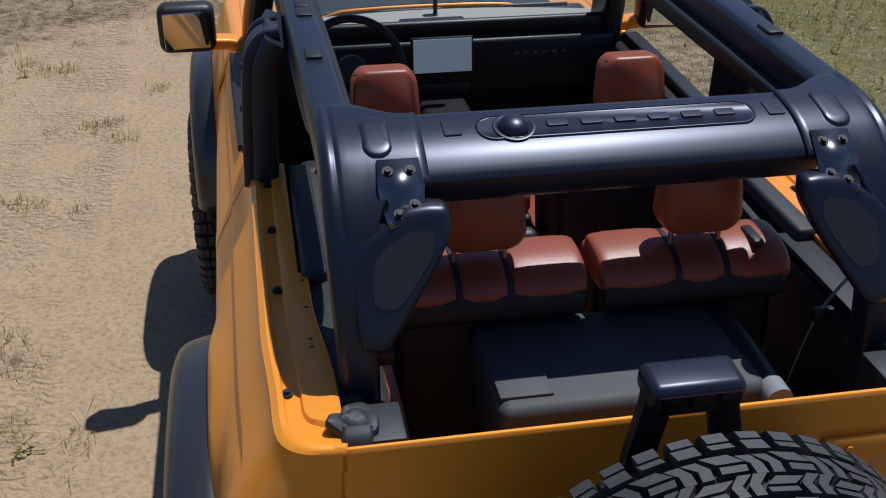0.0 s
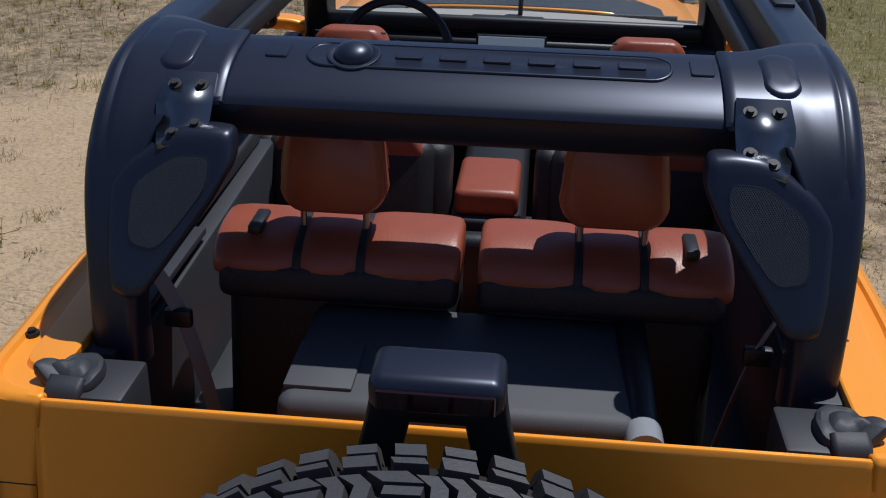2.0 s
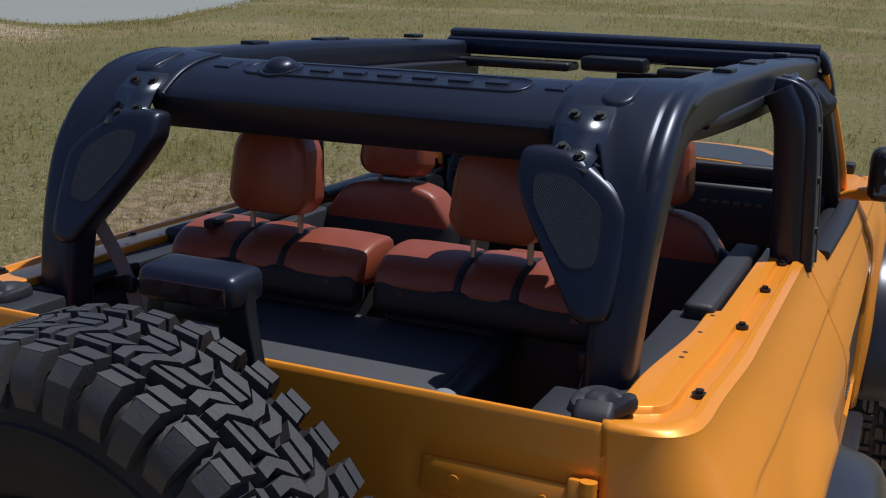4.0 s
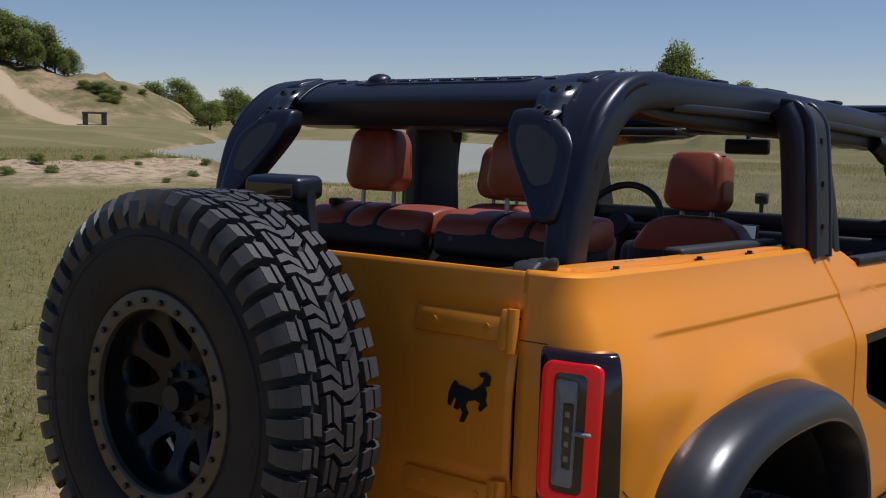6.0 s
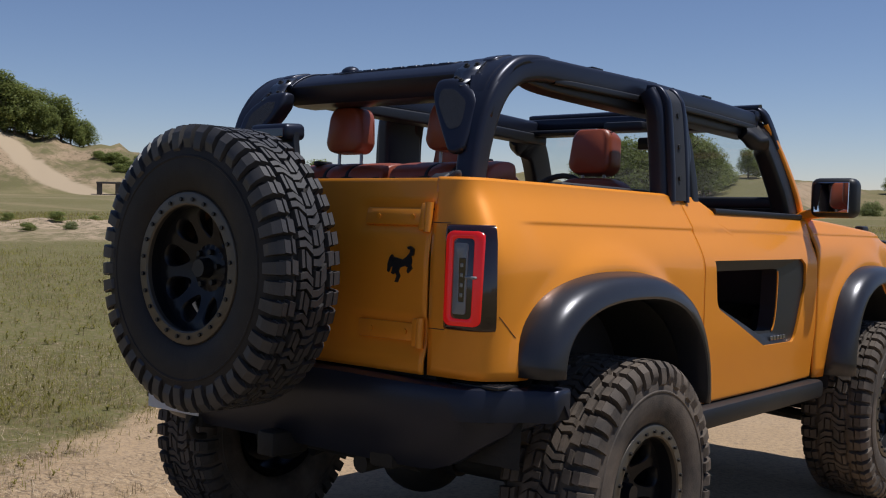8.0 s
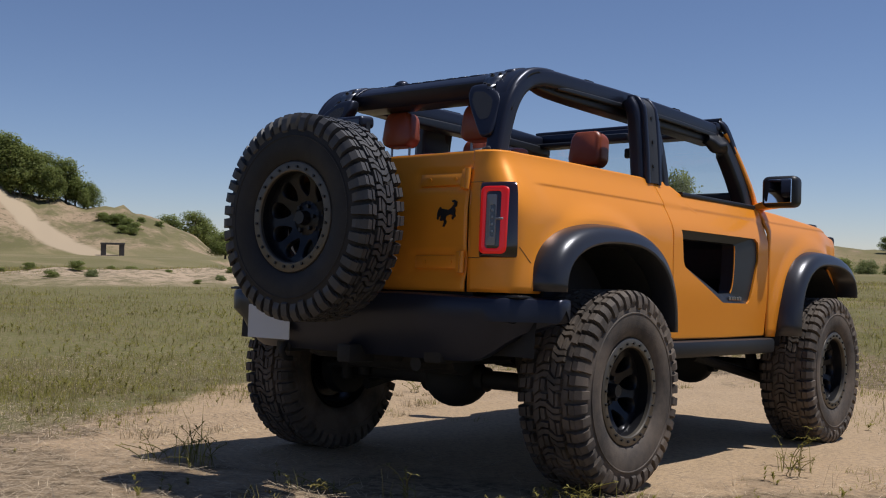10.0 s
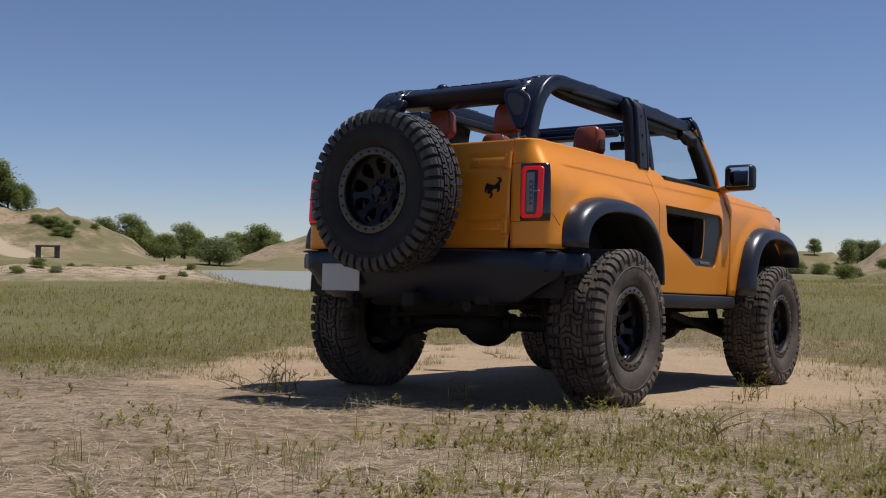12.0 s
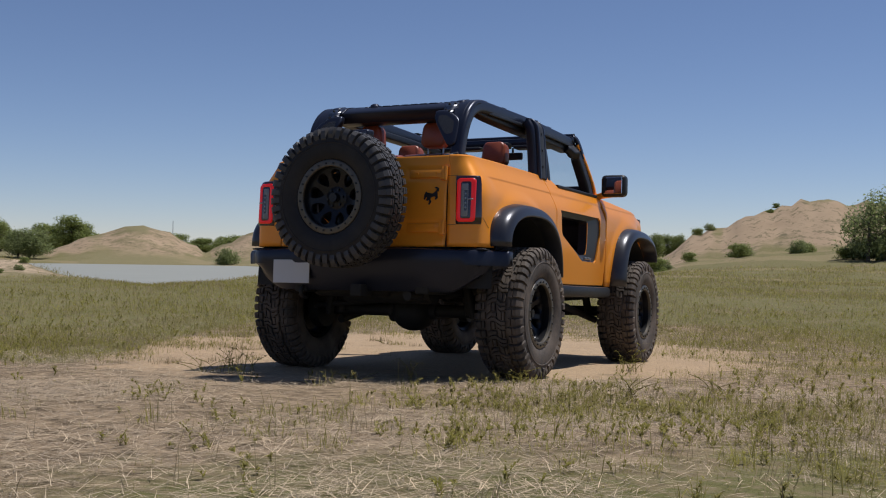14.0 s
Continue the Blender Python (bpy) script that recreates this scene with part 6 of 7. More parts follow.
def underside():
    bm = bmesh.new()
    for s in (1, -1):
        block(bm, (0.46 * s, 1.25, 0.62), (0.10, 3.9, 0.13), 0.015)
    for y in (-0.5, 0.55, 1.4, 2.3):
        block(bm, (0, y, 0.63), (0.95, 0.08, 0.10), 0.01)
    block(bm, (0.30, 0.85, 0.60), (0.40, 0.7, 0.20), 0.04)
    block(bm, (0, 2.6, 0.75), (0.7, 0.7, 0.35), 0.05)
    block(bm, (0, 1.6, 0.60), (0.36, 0.9, 0.20), 0.05)
    part("chassis", bm, CHASSIS, car, "black ladder chassis and skid plates")
    for y in (0.0, 2.55):
        bm = bmesh.new()
        rod(bm, (-0.76, y, 0.44), (0.76, y, 0.44), 0.045, 16)
        rod(bm, (-0.12, y, 0.44), (0.24, y, 0.44), 0.085, 18, 0.06)
        axle = part("axle", bm, CHASSIS, car, "black live axle tube")
        bm = bmesh.new()
        bmesh.ops.create_uvsphere(bm, u_segments=20, v_segments=12, radius=0.16, matrix=Matrix.Translation((0.05, y, 0.43)) @ Matrix.Diagonal((1, 1, 0.85, 1)))
        part("differential", bm, CHASSIS, axle, "round black differential housing")
        for s in (1, -1):
            for name, p, q, r, n in (("brake_drum", (0.68 * s, y, 0.44), (0.76 * s, y, 0.44), 0.14, 24),
                                     ("strut", (0.52 * s, y - 0.06, 0.42), (0.47 * s, y - 0.16, 0.86), 0.035, 12),
                                     ("trailing_link", (0.56 * s, y, 0.36), (0.46 * s, y + (0.75 if y < 1 else -0.8), 0.52), 0.03, 10)):
                bm = bmesh.new()
                rod(bm, p, q, r, n)
                part(name, bm, CHASSIS, axle)
        bm = bmesh.new()
        rod(bm, (-0.7, y - 0.14, 0.46), (0.5, y - 0.16, 0.56), 0.02, 10)
        part("cross_link", bm, CHASSIS, axle)
    bm = bmesh.new()
    rod(bm, (0.34, -0.66, 0.545), (0.36, -0.25, 0.56), 0.032, 16)
    rod(bm, (-0.25, -0.42, 0.58), (0.42, -0.42, 0.58), 0.09, 18)
    part("exhaust", bm, CHASSIS, car, "dark exhaust silencer and pipe")
    bm = bmesh.new()
    block(bm, (-0.16, -0.36, 0.66), (0.62, 0.42, 0.26), 0.06, 3)
    block(bm, (0.36, 0.30, 0.60), (0.30, 0.50, 0.20), 0.05, 3)
    part("fuel_tank", bm, CHASSIS, car, "black skid-plated fuel tank")
    for s in (1, -1):
        bm = bmesh.new()
        sweep(bm, [(0.40 * s + 0.066 * math.cos(0.7 * k), -0.05 + 0.066 * math.sin(0.7 * k), 0.50 + 0.0058 * k) for k in range(56)], [(0.009, 0.009)] * 56, 0.008, side=(0, 0, 1), n=2, steps=1)
        part("coil_spring", bm, CHASSIS, car, "black coil spring")
        bm = bmesh.new()
        rod(bm, (0.58 * s, -0.13, 0.40), (0.50 * s, -0.20, 0.80), 0.030, 12)
        part("damper", bm, CHASSIS, car, "black damper")
    for s in (1, -1):
        bm = bmesh.new()
        block(bm, (0.845 * s, 1.24, 0.605), (0.13, 1.30, 0.085), 0.02)
        part("rock_rail", bm, BLACK, car, "black rock rail below the door")
        bm = bmesh.new()
        block(bm, (0.70 * s, 1.25, 0.72), (0.26, 1.28, 0.16), 0.02)
        part("sill", bm, CHASSIS, car, "black inner sill")
        bm = bmesh.new()
        block(bm, (0.0 + 0.44 * s, 2.72, 0.95), (0.1, 0.7, 0.6), 0.02)
        part("engine_bay_wall", bm, CHASSIS, car)
        bm = bmesh.new()
        block(bm, (0.66 * s, 1.90, 1.05), (0.2, 0.10, 0.66), 0.01)
        part("bulkhead", bm, CHASSIS, car)
    bm = bmesh.new()
    block(bm, (0, 2.0, 1.05), (1.3, 0.04, 0.6), 0.01)
    part("firewall", bm, CHASSIS, car)
    bm = bmesh.new()
    block(bm, (0, -0.64, 0.89), (1.3, 0.06, 0.14), 0.01)
    part("rear_sill", bm, CHASSIS, car, "black rear sill")


cage()
windscreen()
for s in (1, -1):
    rear_seat(s)
    front_seat(s)
    side_mirror(s)
inside()
brake_light()
underside()


# ---- plants ----
GREENBLADE = material("green_blades", (0.27, 0.245, 0.062), 0.7, 0, 0.45, 1.2, stain=(0.28, 0.232, 0.11), stain_scale=0.35, stain_amount=0.7, spread=0.35)
DRYBLADE = material("dry_blades", (0.31, 0.245, 0.145), 0.8, 0, 0.3, 1.5, spread=0.35)
STRAW = material("straw_litter", (0.42, 0.325, 0.210), 0.75, 0, 0.3, 1.5, spread=0.65)
LEAVES = material("broad_leaves", (0.245, 0.280, 0.085), 0.6, 0, 0.4, 0.35, spread=0.35)
PALELEAVES = material("willow_leaves", (0.25, 0.285, 0.115), 0.6, 0, 0.35, 0.35, spread=0.35)
BARK = material("bark", (0.09, 0.07, 0.05), 0.9, 0, 0.3, 12, 0.4, 40)


def let_light_through(m, share):
    """Thin leaves pass part of the light."""
    n, l = m.node_tree.nodes, m.node_tree.links
    b, out = n["Principled BSDF"], n["Material Output"]
    b.inputs["Specular IOR Level"].default_value = 0.2
    t, x = n.new("ShaderNodeBsdfTranslucent"), n.new("ShaderNodeMixShader")
    l.new(b.inputs["Base Color"].links[0].from_socket, t.inputs["Color"])
    x.inputs[0].default_value = share
    l.new(b.outputs[0], x.inputs[1])
    l.new(t.outputs[0], x.inputs[2])
    l.new(x.outputs[0], out.inputs[0])


for m_ in (GREENBLADE, DRYBLADE, LEAVES, PALELEAVES):
    let_light_through(m_, 0.58)
rng_ = np.random.default_rng(11)


def at_bearing(az, r):
    return CENTRE.x - r * math.sin(radians(az)), CENTRE.y + r * math.cos(radians(az))


def blades(name, spots, mat, label, flat=False):
    """One mesh of bent, tapered blades. spots: rows of x, y, z, height, width, lean, heading."""
    s = np.array(spots)
    k = len(s)
    hd, ln, h, w = s[:, 6], s[:, 5], s[:, 3], s[:, 4]
    dx, dy = np.cos(hd), np.sin(hd)
    px, py = -dy, dx
    v = np.zeros((k, 5, 3))
    for i, (f, wf, bend) in enumerate(((0, -1, 0), (0, 1, 0), (0.55, -0.75, 0.35), (0.55, 0.75, 0.35), (1, 0, 1))):
        v[:, i, 0] = s[:, 0] + px * w * 0.5 * wf + dx * ln * bend * h
        v[:, i, 1] = s[:, 1] + py * w * 0.5 * wf + dy * ln * bend * h
        v[:, i, 2] = s[:, 2] + h * 0.05 * f if flat else s[:, 2] + h * f * np.sqrt(np.maximum(0.002, 1 - np.minimum(ln, 0.999) ** 2 * f))
    base = np.arange(k)[:, None] * 5
    tris = np.concatenate([base + np.array([[0, 1, 3]]), base + np.array([[0, 3, 2]]), base + np.array([[2, 3, 4]])], 1).reshape(-1)
    me = bpy.data.meshes.new(name)
    me.vertices.add(k * 5)
    me.vertices.foreach_set("co", v.reshape(-1))
    n = k * 3
    me.loops.add(n * 3)
    me.loops.foreach_set("vertex_index", tris.astype(np.int32))
    me.polygons.add(n)
    me.polygons.foreach_set("loop_start", np.arange(0, n * 3, 3, dtype=np.int32))
    me.update()
    me.validate()
    me.materials.append(mat)
    ob = new(name, me)
    return tagged(ob, label, "grass", kind="stuff")


def bare_patch(x, y):
    """How worn the ground is: one on the clearing and the track, nothing in the meadow."""
    d = math.hypot(x + 1.1, (y - 2.6) * 0.75)
    a = 1 - smooth01(d + 1.0 * noise.noise((x * 0.7, y * 0.7, 9)), 2.3, 3.9)
    track = math.exp(-((x + 2.6 + 0.5 * noise.noise((0, y * 0.2, 3))) / 1.3) ** 2) * smooth01(y, -3, 1) * (1 - smooth01(y, 4.5, 8))
    a *= 1 - (1 - smooth01(x + 0.6 * y, -3.4, -2.0)) * smooth01(y, -2.2, -0.8)
    return max(a, 0.95 * track)


def trodden(x, y):
    """The flattened stretch behind the car."""
    return smooth01(x, -3.4, -1.8) * (1 - smooth01(x, 4.6, 6.5)) * smooth01(y, -8.5, -6.5) * (1 - smooth01(y, 0.0, 1.4))


def sow():
    green, dry, litter = [], [], []
    R = rng_

    def tuft(out, x, y, z, n, spread, h, w, lean):
        a = R.uniform(0, 2 * math.pi, n)
        q = R.uniform(0, 1, n) ** 0.7 * spread
        hh = h * R.uniform(0.45, 1.15, n)
        for i in range(n):
            out.append((x + q[i] * math.cos(a[i]), y + q[i] * math.sin(a[i]), z - 0.01, hh[i], w * R.uniform(0.6, 1.2), lean * R.uniform(0.2, 1.3), R.uniform(0, 2 * math.pi)))

    # near ground: sparse green tufts, dry stalks, flattened straw
    n = 0
    while n < 33000:
        x, y = R.uniform(-7, 10), R.uniform(-7.5, 10)
        n += 1
        wear = bare_patch(x, y)
        if R.random() < wear * 0.985:
            continue
        z = ground_z(x, y)
        thick_ = 0.5 + 0.9 * noise.noise((x * 0.45, y * 0.45, 12)) + 0.02 * math.hypot(x, y - 2)
        lush = 0.45 + noise.noise((x * 0.3, y * 0.3, 20)) + 0.35 * smooth01(math.hypot(x + 1, y - 1.6), 4, 8) + 1.2 * math.exp(-((x - 3.1) / 1.5) ** 2 - ((y + 2.2) / 1.7) ** 2)
        tr = trodden(x, y)
        stand = 1 - 0.90 * tr
        if R.random() < (0.45 * lush + 0.12) * stand:
            tuft(green, x, y, z, int(5 + 10 * max(0, thick_) + 6 * max(0.0, lush - 0.8)), 0.09, (0.050 + 0.05 * max(0.0, thick_) + 0.03 * max(0.0, lush - 0.8)) * (1 - 0.45 * tr), 0.0027 - 0.0006 * tr, 1.05 + 0.1 * tr)
        if R.random() < 0.65 * stand:
            tuft(dry, x, y, z, 4, 0.09, 0.060 - 0.015 * tr, 0.0018, 1.0)
        for _ in range(3):
            xx, yy = x + R.normal(0, 0.12), y + R.normal(0, 0.12)
            litter.append((xx, yy, ground_z(xx, yy) + 0.004 + 0.012 * R.random(), R.uniform(0.05, 0.20), 0.0026, 0.999, R.uniform(0, 2 * math.pi)))
    # straw trodden flat behind the car
    for _ in range(150000):
        x, y = R.uniform(-3.5, 5.2), R.uniform(-5.6, 0.2)
        if R.random() < 0.35 + 0.8 * noise.noise((x * 0.8, y * 0.8, 40)) and R.random() > 0.72 * bare_patch(x, y):
            litter.append((x, y, ground_z(x, y) + 0.004 + 0.014 * R.random(), R.uniform(0.05, 0.22), 0.0027, 0.999, R.uniform(0, 2 * math.pi)))
    # tall dry stalks
    for _ in range(2600):
        x, y = R.uniform(-12, 9), R.uniform(-6, 14)
        if R.random() > bare_patch(x, y) + 0.1 + 0.55 * trodden(x, y):
            tuft(dry, x, y, ground_z(x, y), 3, 0.05, R.uniform(0.12, 0.30), 0.0020, 0.6)
    # meadow further off, seen at a low angle: growing clumps
    n = 0
    while n < 62000:
        n += 1
        r = 7.5 * (60 / 7.5) ** R.random()
        az = R.uniform(-22, 72)
        x, y = at_bearing(az, r)
        if R.random() < bare_patch(x, y):
            continue
        z = ground_z(x, y)
        if z < WATER + 0.1:
            continue
        dense = 0.68 + 0.8 * noise.noise((x * 0.16, y * 0.16, 31))
        berm = smooth01(az, 46, 50) * (1 - smooth01(az, 64, 70)) * math.exp(-((r - 31) / 4.5) ** 2)
        if R.random() > dense - 0.8 * berm:
            continue
        size = 0.055 + 0.0022 * r
        tuft(green if R.random() < 0.74 else dry, x, y, z, 9, 0.08 + 0.014 * r, size * (1.0 + 0.7 * noise.noise((x * 0.3, y * 0.3, 2))), 0.0018 + 0.00030 * r, 1.10)
    # rank green growth on the trodden straw
    for _ in range(900):
        x, y = R.normal(2.45, 0.95), R.normal(-1.75, 1.0)
        if R.random() > 0.9 * bare_patch(x, y) and R.random() < 0.6 + noise.noise((x * 1.1, y * 1.1, 50)):
            tuft(green if R.random() < 0.8 else dry, x, y, ground_z(x, y), 20, 0.10, R.uniform(0.04, 0.15), 0.0034, 1.15)
    # leafy herbs: a stem with short broad leaves
    def herb(x, y, h, n, broad):
        z = ground_z(x, y)
        hd = R.uniform(0, 2 * math.pi)
        lean = R.uniform(0.3, 0.9)
        green.append((x, y, z - 0.005, h, 0.0016, lean, hd))
        for k in range(n):
            f = R.uniform(0.0, 0.95)
            ux, uy = x + lean * f * f * h * math.cos(hd), y + lean * f * f * h * math.sin(hd)
            green.append((ux, uy, z + h * f * math.sqrt(max(0.0, 1 - lean * lean * f)), broad * R.uniform(3.0, 6.0) * (1.2 - 0.6 * f), broad * R.uniform(0.6, 1.1), R.uniform(0.86, 0.999), R.uniform(0, 2 * math.pi)))
    n = 0
    while n < 850:
        x, y = R.normal(2.3, 1.15), R.normal(-1.6, 1.1)
        n += 1
        if R.random() > 0.92 * bare_patch(x, y) and R.random() < 0.45 + 1.3 * noise.noise((x * 1.3, y * 1.3, 61)):
            for _ in range(3):
                herb(x + R.normal(0, 0.05), y + R.normal(0, 0.05), R.uniform(0.015, 0.10), 12, 0.0075)
    n = 0
    while n < 5200:
        x, y = R.uniform(-12, 8), R.uniform(-2, 14)
        n += 1
        if R.random() > bare_patch(x, y) + 0.5 * trodden(x, y) and R.random() < 0.40 + 1.1 * noise.noise((x * 0.35, y * 0.35, 71)):
            herb(x, y, R.uniform(0.04, 0.17), 14, 0.011)
    n = 0
    while n < 110:
        x, y = R.uniform(-2.5, 4), R.uniform(-5.5, -0.4)
        n += 1
        if R.random() < 0.35 + 1.2 * noise.noise((x * 0.7, y * 0.7, 81)):
            herb(x, y, R.uniform(0.01, 0.05), 9, 0.007)
    # weedy straw at the edge of the worn sand
    for _ in range(650):
        x, y = R.uniform(-4.6, -1.95), R.uniform(-1.6, 2.2)
        if R.random() < 0.45 + 1.1 * noise.noise((x * 1.1, y * 1.1, 91)) - 0.3 * smooth01(x, -2.5, -2.0):
            herb(x, y, R.uniform(0.03, 0.14), 9, 0.008)
            tuft(dry, x, y, ground_z(x, y), 12, 0.16, 0.09, 0.0022, 0.9)
            tuft(green, x + 0.1, y, ground_z(x, y), 7, 0.12, 0.08, 0.0032, 0.9)
    # upright clumps round the wheels
    for x, y, n, h in ((-0.86, -0.90, 20, 0.30), (-0.74, -0.98, 12, 0.22), (-0.98, -1.02, 12, 0.18), (0.10, -0.96, 14, 0.12), (0.46, -0.90, 10, 0.18), (1.30, 1.2, 16, 0.2), (1.05, -0.4, 20, 0.12)):
        tuft(green, x, y, ground_z(x, y), n, 0.11, h, 0.0046, 0.7)
    # small flat rosettes on the worn sand beside the car
    for _ in range(75):
        x, y = R.uniform(-4.2, -1.35), R.uniform(-0.6, 6.5)
        q = R.uniform(0.5, 1.3)
        tuft(green if R.random() < 0.6 else dry, x, y, ground_z(x, y), int(40 * q), 0.10 * q, 0.075 * q, 0.0046, 0.8)
        tuft(dry, x, y, ground_z(x, y), int(24 * q), 0.14 * q, 0.07 * q, 0.003, 0.8)
    blades("grass", green, GREENBLADE, "sparse green grass growing on the sandy field")
    blades("dry_grass", dry, DRYBLADE, "thin dry grass stalks on the sandy field")
    blades("straw", litter, STRAW, "flattened pale straw lying on the sand", True)


sow()


def weed(x, y, h, n, seed, spread=0.10):
    """A tall weed: stems with long leaves and seed heads."""
    r = random.Random(seed)
    root = new("weed")
    z = ground_z(x, y)
    stems, leaf = bmesh.new(), bmesh.new()
    for i in range(n):
        a, hh = r.uniform(0, 6.28), h * r.uniform(0.5, 1.0)
        bx, by = x + spread * 0.4 * r.uniform(-1, 1), y + spread * 0.4 * r.uniform(-1, 1)
        lean = spread * r.uniform(0.3, 1.4)
        pts = [Vector((bx + lean * f * f * math.cos(a), by + lean * f * f * math.sin(a), z - 0.01 + hh * (f - 0.18 * f ** 3))) for f in (0, 0.35, 0.7, 1.0)]
        sweep(stems, pts, [(0.0016, 0.0016)] * 4, 0.001, n=1, steps=2, side=(0.3, 0.9, 0.1))
        for f, p in zip((0.35, 0.7, 1.0), pts[1:]):
            for _ in range(3):
                b = r.uniform(0, 6.28)
                L = hh * r.uniform(0.15, 0.35)
                d = Vector((math.cos(b), math.sin(b), r.uniform(-0.1, 0.8))).normalized()
                sd = d.cross(Vector((0, 0, 1))).normalized() * 0.0045
                v = [leaf.verts.new(q) for q in (p - sd * 0.4, p + sd * 0.4, p + d * L * 0.5 + sd, p + d * L * 0.5 - sd, p + d * L - Vector((0, 0, L * 0.25)))]
                leaf.faces.new((v[0], v[1], v[2], v[3]))
                leaf.faces.new((v[3], v[2], v[4]))
    tagged(part("stem", stems, GREENBLADE, root, smooth=0), kind="stuff")
    tagged(part("foliage", leaf, GREENBLADE, root, smooth=0), kind="stuff")
    return tagged(root, "tall green weed rooted in bare sand by the car", "weed", "weeds round the car")


for k, (x, y, h, n, sp) in enumerate(((-0.86, -0.88, 0.25, 7, 0.16), (-0.70, -0.97, 0.20, 5, 0.14), (-1.0, -1.0, 0.14, 6, 0.16), (0.50, -0.88, 0.21, 4, 0.06), (0.15, -0.95, 0.11, 8, 0.14), (1.02, -0.35, 0.13, 9, 0.12), (1.22, 1.35, 0.26, 5, 0.10), (1.35, 1.05, 0.16, 5, 0.10), (2.0, -1.2, 0.20, 10, 0.14), (2.3, -0.4, 0.16, 12, 0.16), (-2.4, 1.9, 0.12, 7, 0.12), (-2.6, 2.8, 0.14, 8, 0.14), (-2.2, 3.6, 0.10, 6, 0.12), (-1.75, 1.3, 0.07, 5, 0.10))):
    weed(x, y, h, n, 50 + k, sp)


def tree(name, seed, h, w, mat, lobes=9, leaves=2600, leaf=0.20, trunk=True, squat=1.0):
    """A tree with trunk, limbs and an uneven crown of leaves."""
    r = random.Random(seed)
    root = new(name)
    if trunk:
        bm = bmesh.new()
        top = Vector((0.04 * h * r.uniform(-1, 1), 0.04 * h * r.uniform(-1, 1), h * 0.72))
        sweep(bm, [(0, 0, -0.4), (0.01 * h, 0, h * 0.25), tuple(top * 0.7), tuple(top)], [(0.030 * h, 0.030 * h), (0.022 * h, 0.022 * h), (0.013 * h, 0.013 * h), (0.005 * h, 0.005 * h)], 0.02 * h, n=2, steps=3)
        for i in range(7):
            a, z0 = r.uniform(0, 6.28), h * r.uniform(0.22, 0.6)
            tip = Vector((0.42 * w * math.cos(a), 0.42 * w * math.sin(a), z0 + h * r.uniform(0.12, 0.3)))
            rod(bm, (0, 0, z0), tip, 0.010 * h, 6, 0.003 * h)
        part("trunk", bm, BARK, root)
    cs = []
    for i in range(lobes):
        a, f = r.uniform(0, 6.28), r.uniform(0.0, 1.0)
        zc = h * (0.20 + 0.66 * f) * squat + (0 if trunk else -0.1 * h)
        rad = 0.5 * w * (1 - 0.75 * abs(f - 0.35)) * r.uniform(0.25, 0.75)
        cs.append((Vector((rad * math.cos(a), rad * math.sin(a), zc)), w * r.uniform(0.20, 0.34) * (1 - 0.30 * f), h * r.uniform(0.12, 0.21)))
    vs, fs = [], []
    for i in range(leaves):
        c, rr, rz = cs[r.randrange(lobes)] if r.random() < 0.97 else (Vector((0, 0, h * 0.5)), w * 0.5, h * 0.42)
        d = Vector((r.gauss(0, 1), r.gauss(0, 1), r.gauss(0, 1))).normalized()
        q = r.uniform(0.55, 1.12)
        p = c + Vector((d.x * rr * q, d.y * rr * q, d.z * rz * q))
        if p.z < 0.02 * h:
            p.z = 0.02 * h + 0.1 * r.random()
        u = Vector((r.gauss(0, 1), r.gauss(0, 1), r.gauss(0, 0.6))).normalized()
        v = u.cross(d + Vector((0.1, 0, 0.3))).normalized()
        s_ = leaf * r.uniform(0.5, 1.2)
        b = len(vs)
        vs += [p - u * s_ - v * s_ * 0.4, p + u * s_ - v * s_ * 0.3, p + v * s_ * 0.9]
        fs.append((b, b + 1, b + 2))
    me = bpy.data.meshes.new("crown")
    me.from_pydata([tuple(q) for q in vs], [], fs)
    me.materials.append(mat)
    cr = new("crown", me)
    cr.parent = root
    return root


def plant(proto, az, r, scale, label, cat, group, turn=0.0, widen=1.0, sink=0.0):
    x, y = at_bearing(az, r)
    m = Matrix.Translation((x, y, ground_z(x, y) - sink)) @ Matrix.Rotation(turn, 4, "Z") @ Matrix.Diagonal((scale * widen, scale * widen, scale, 1))
    made = copy_thing(proto, Matrix())
    made.matrix_basis = m
    return tagged(made, label, cat, group)


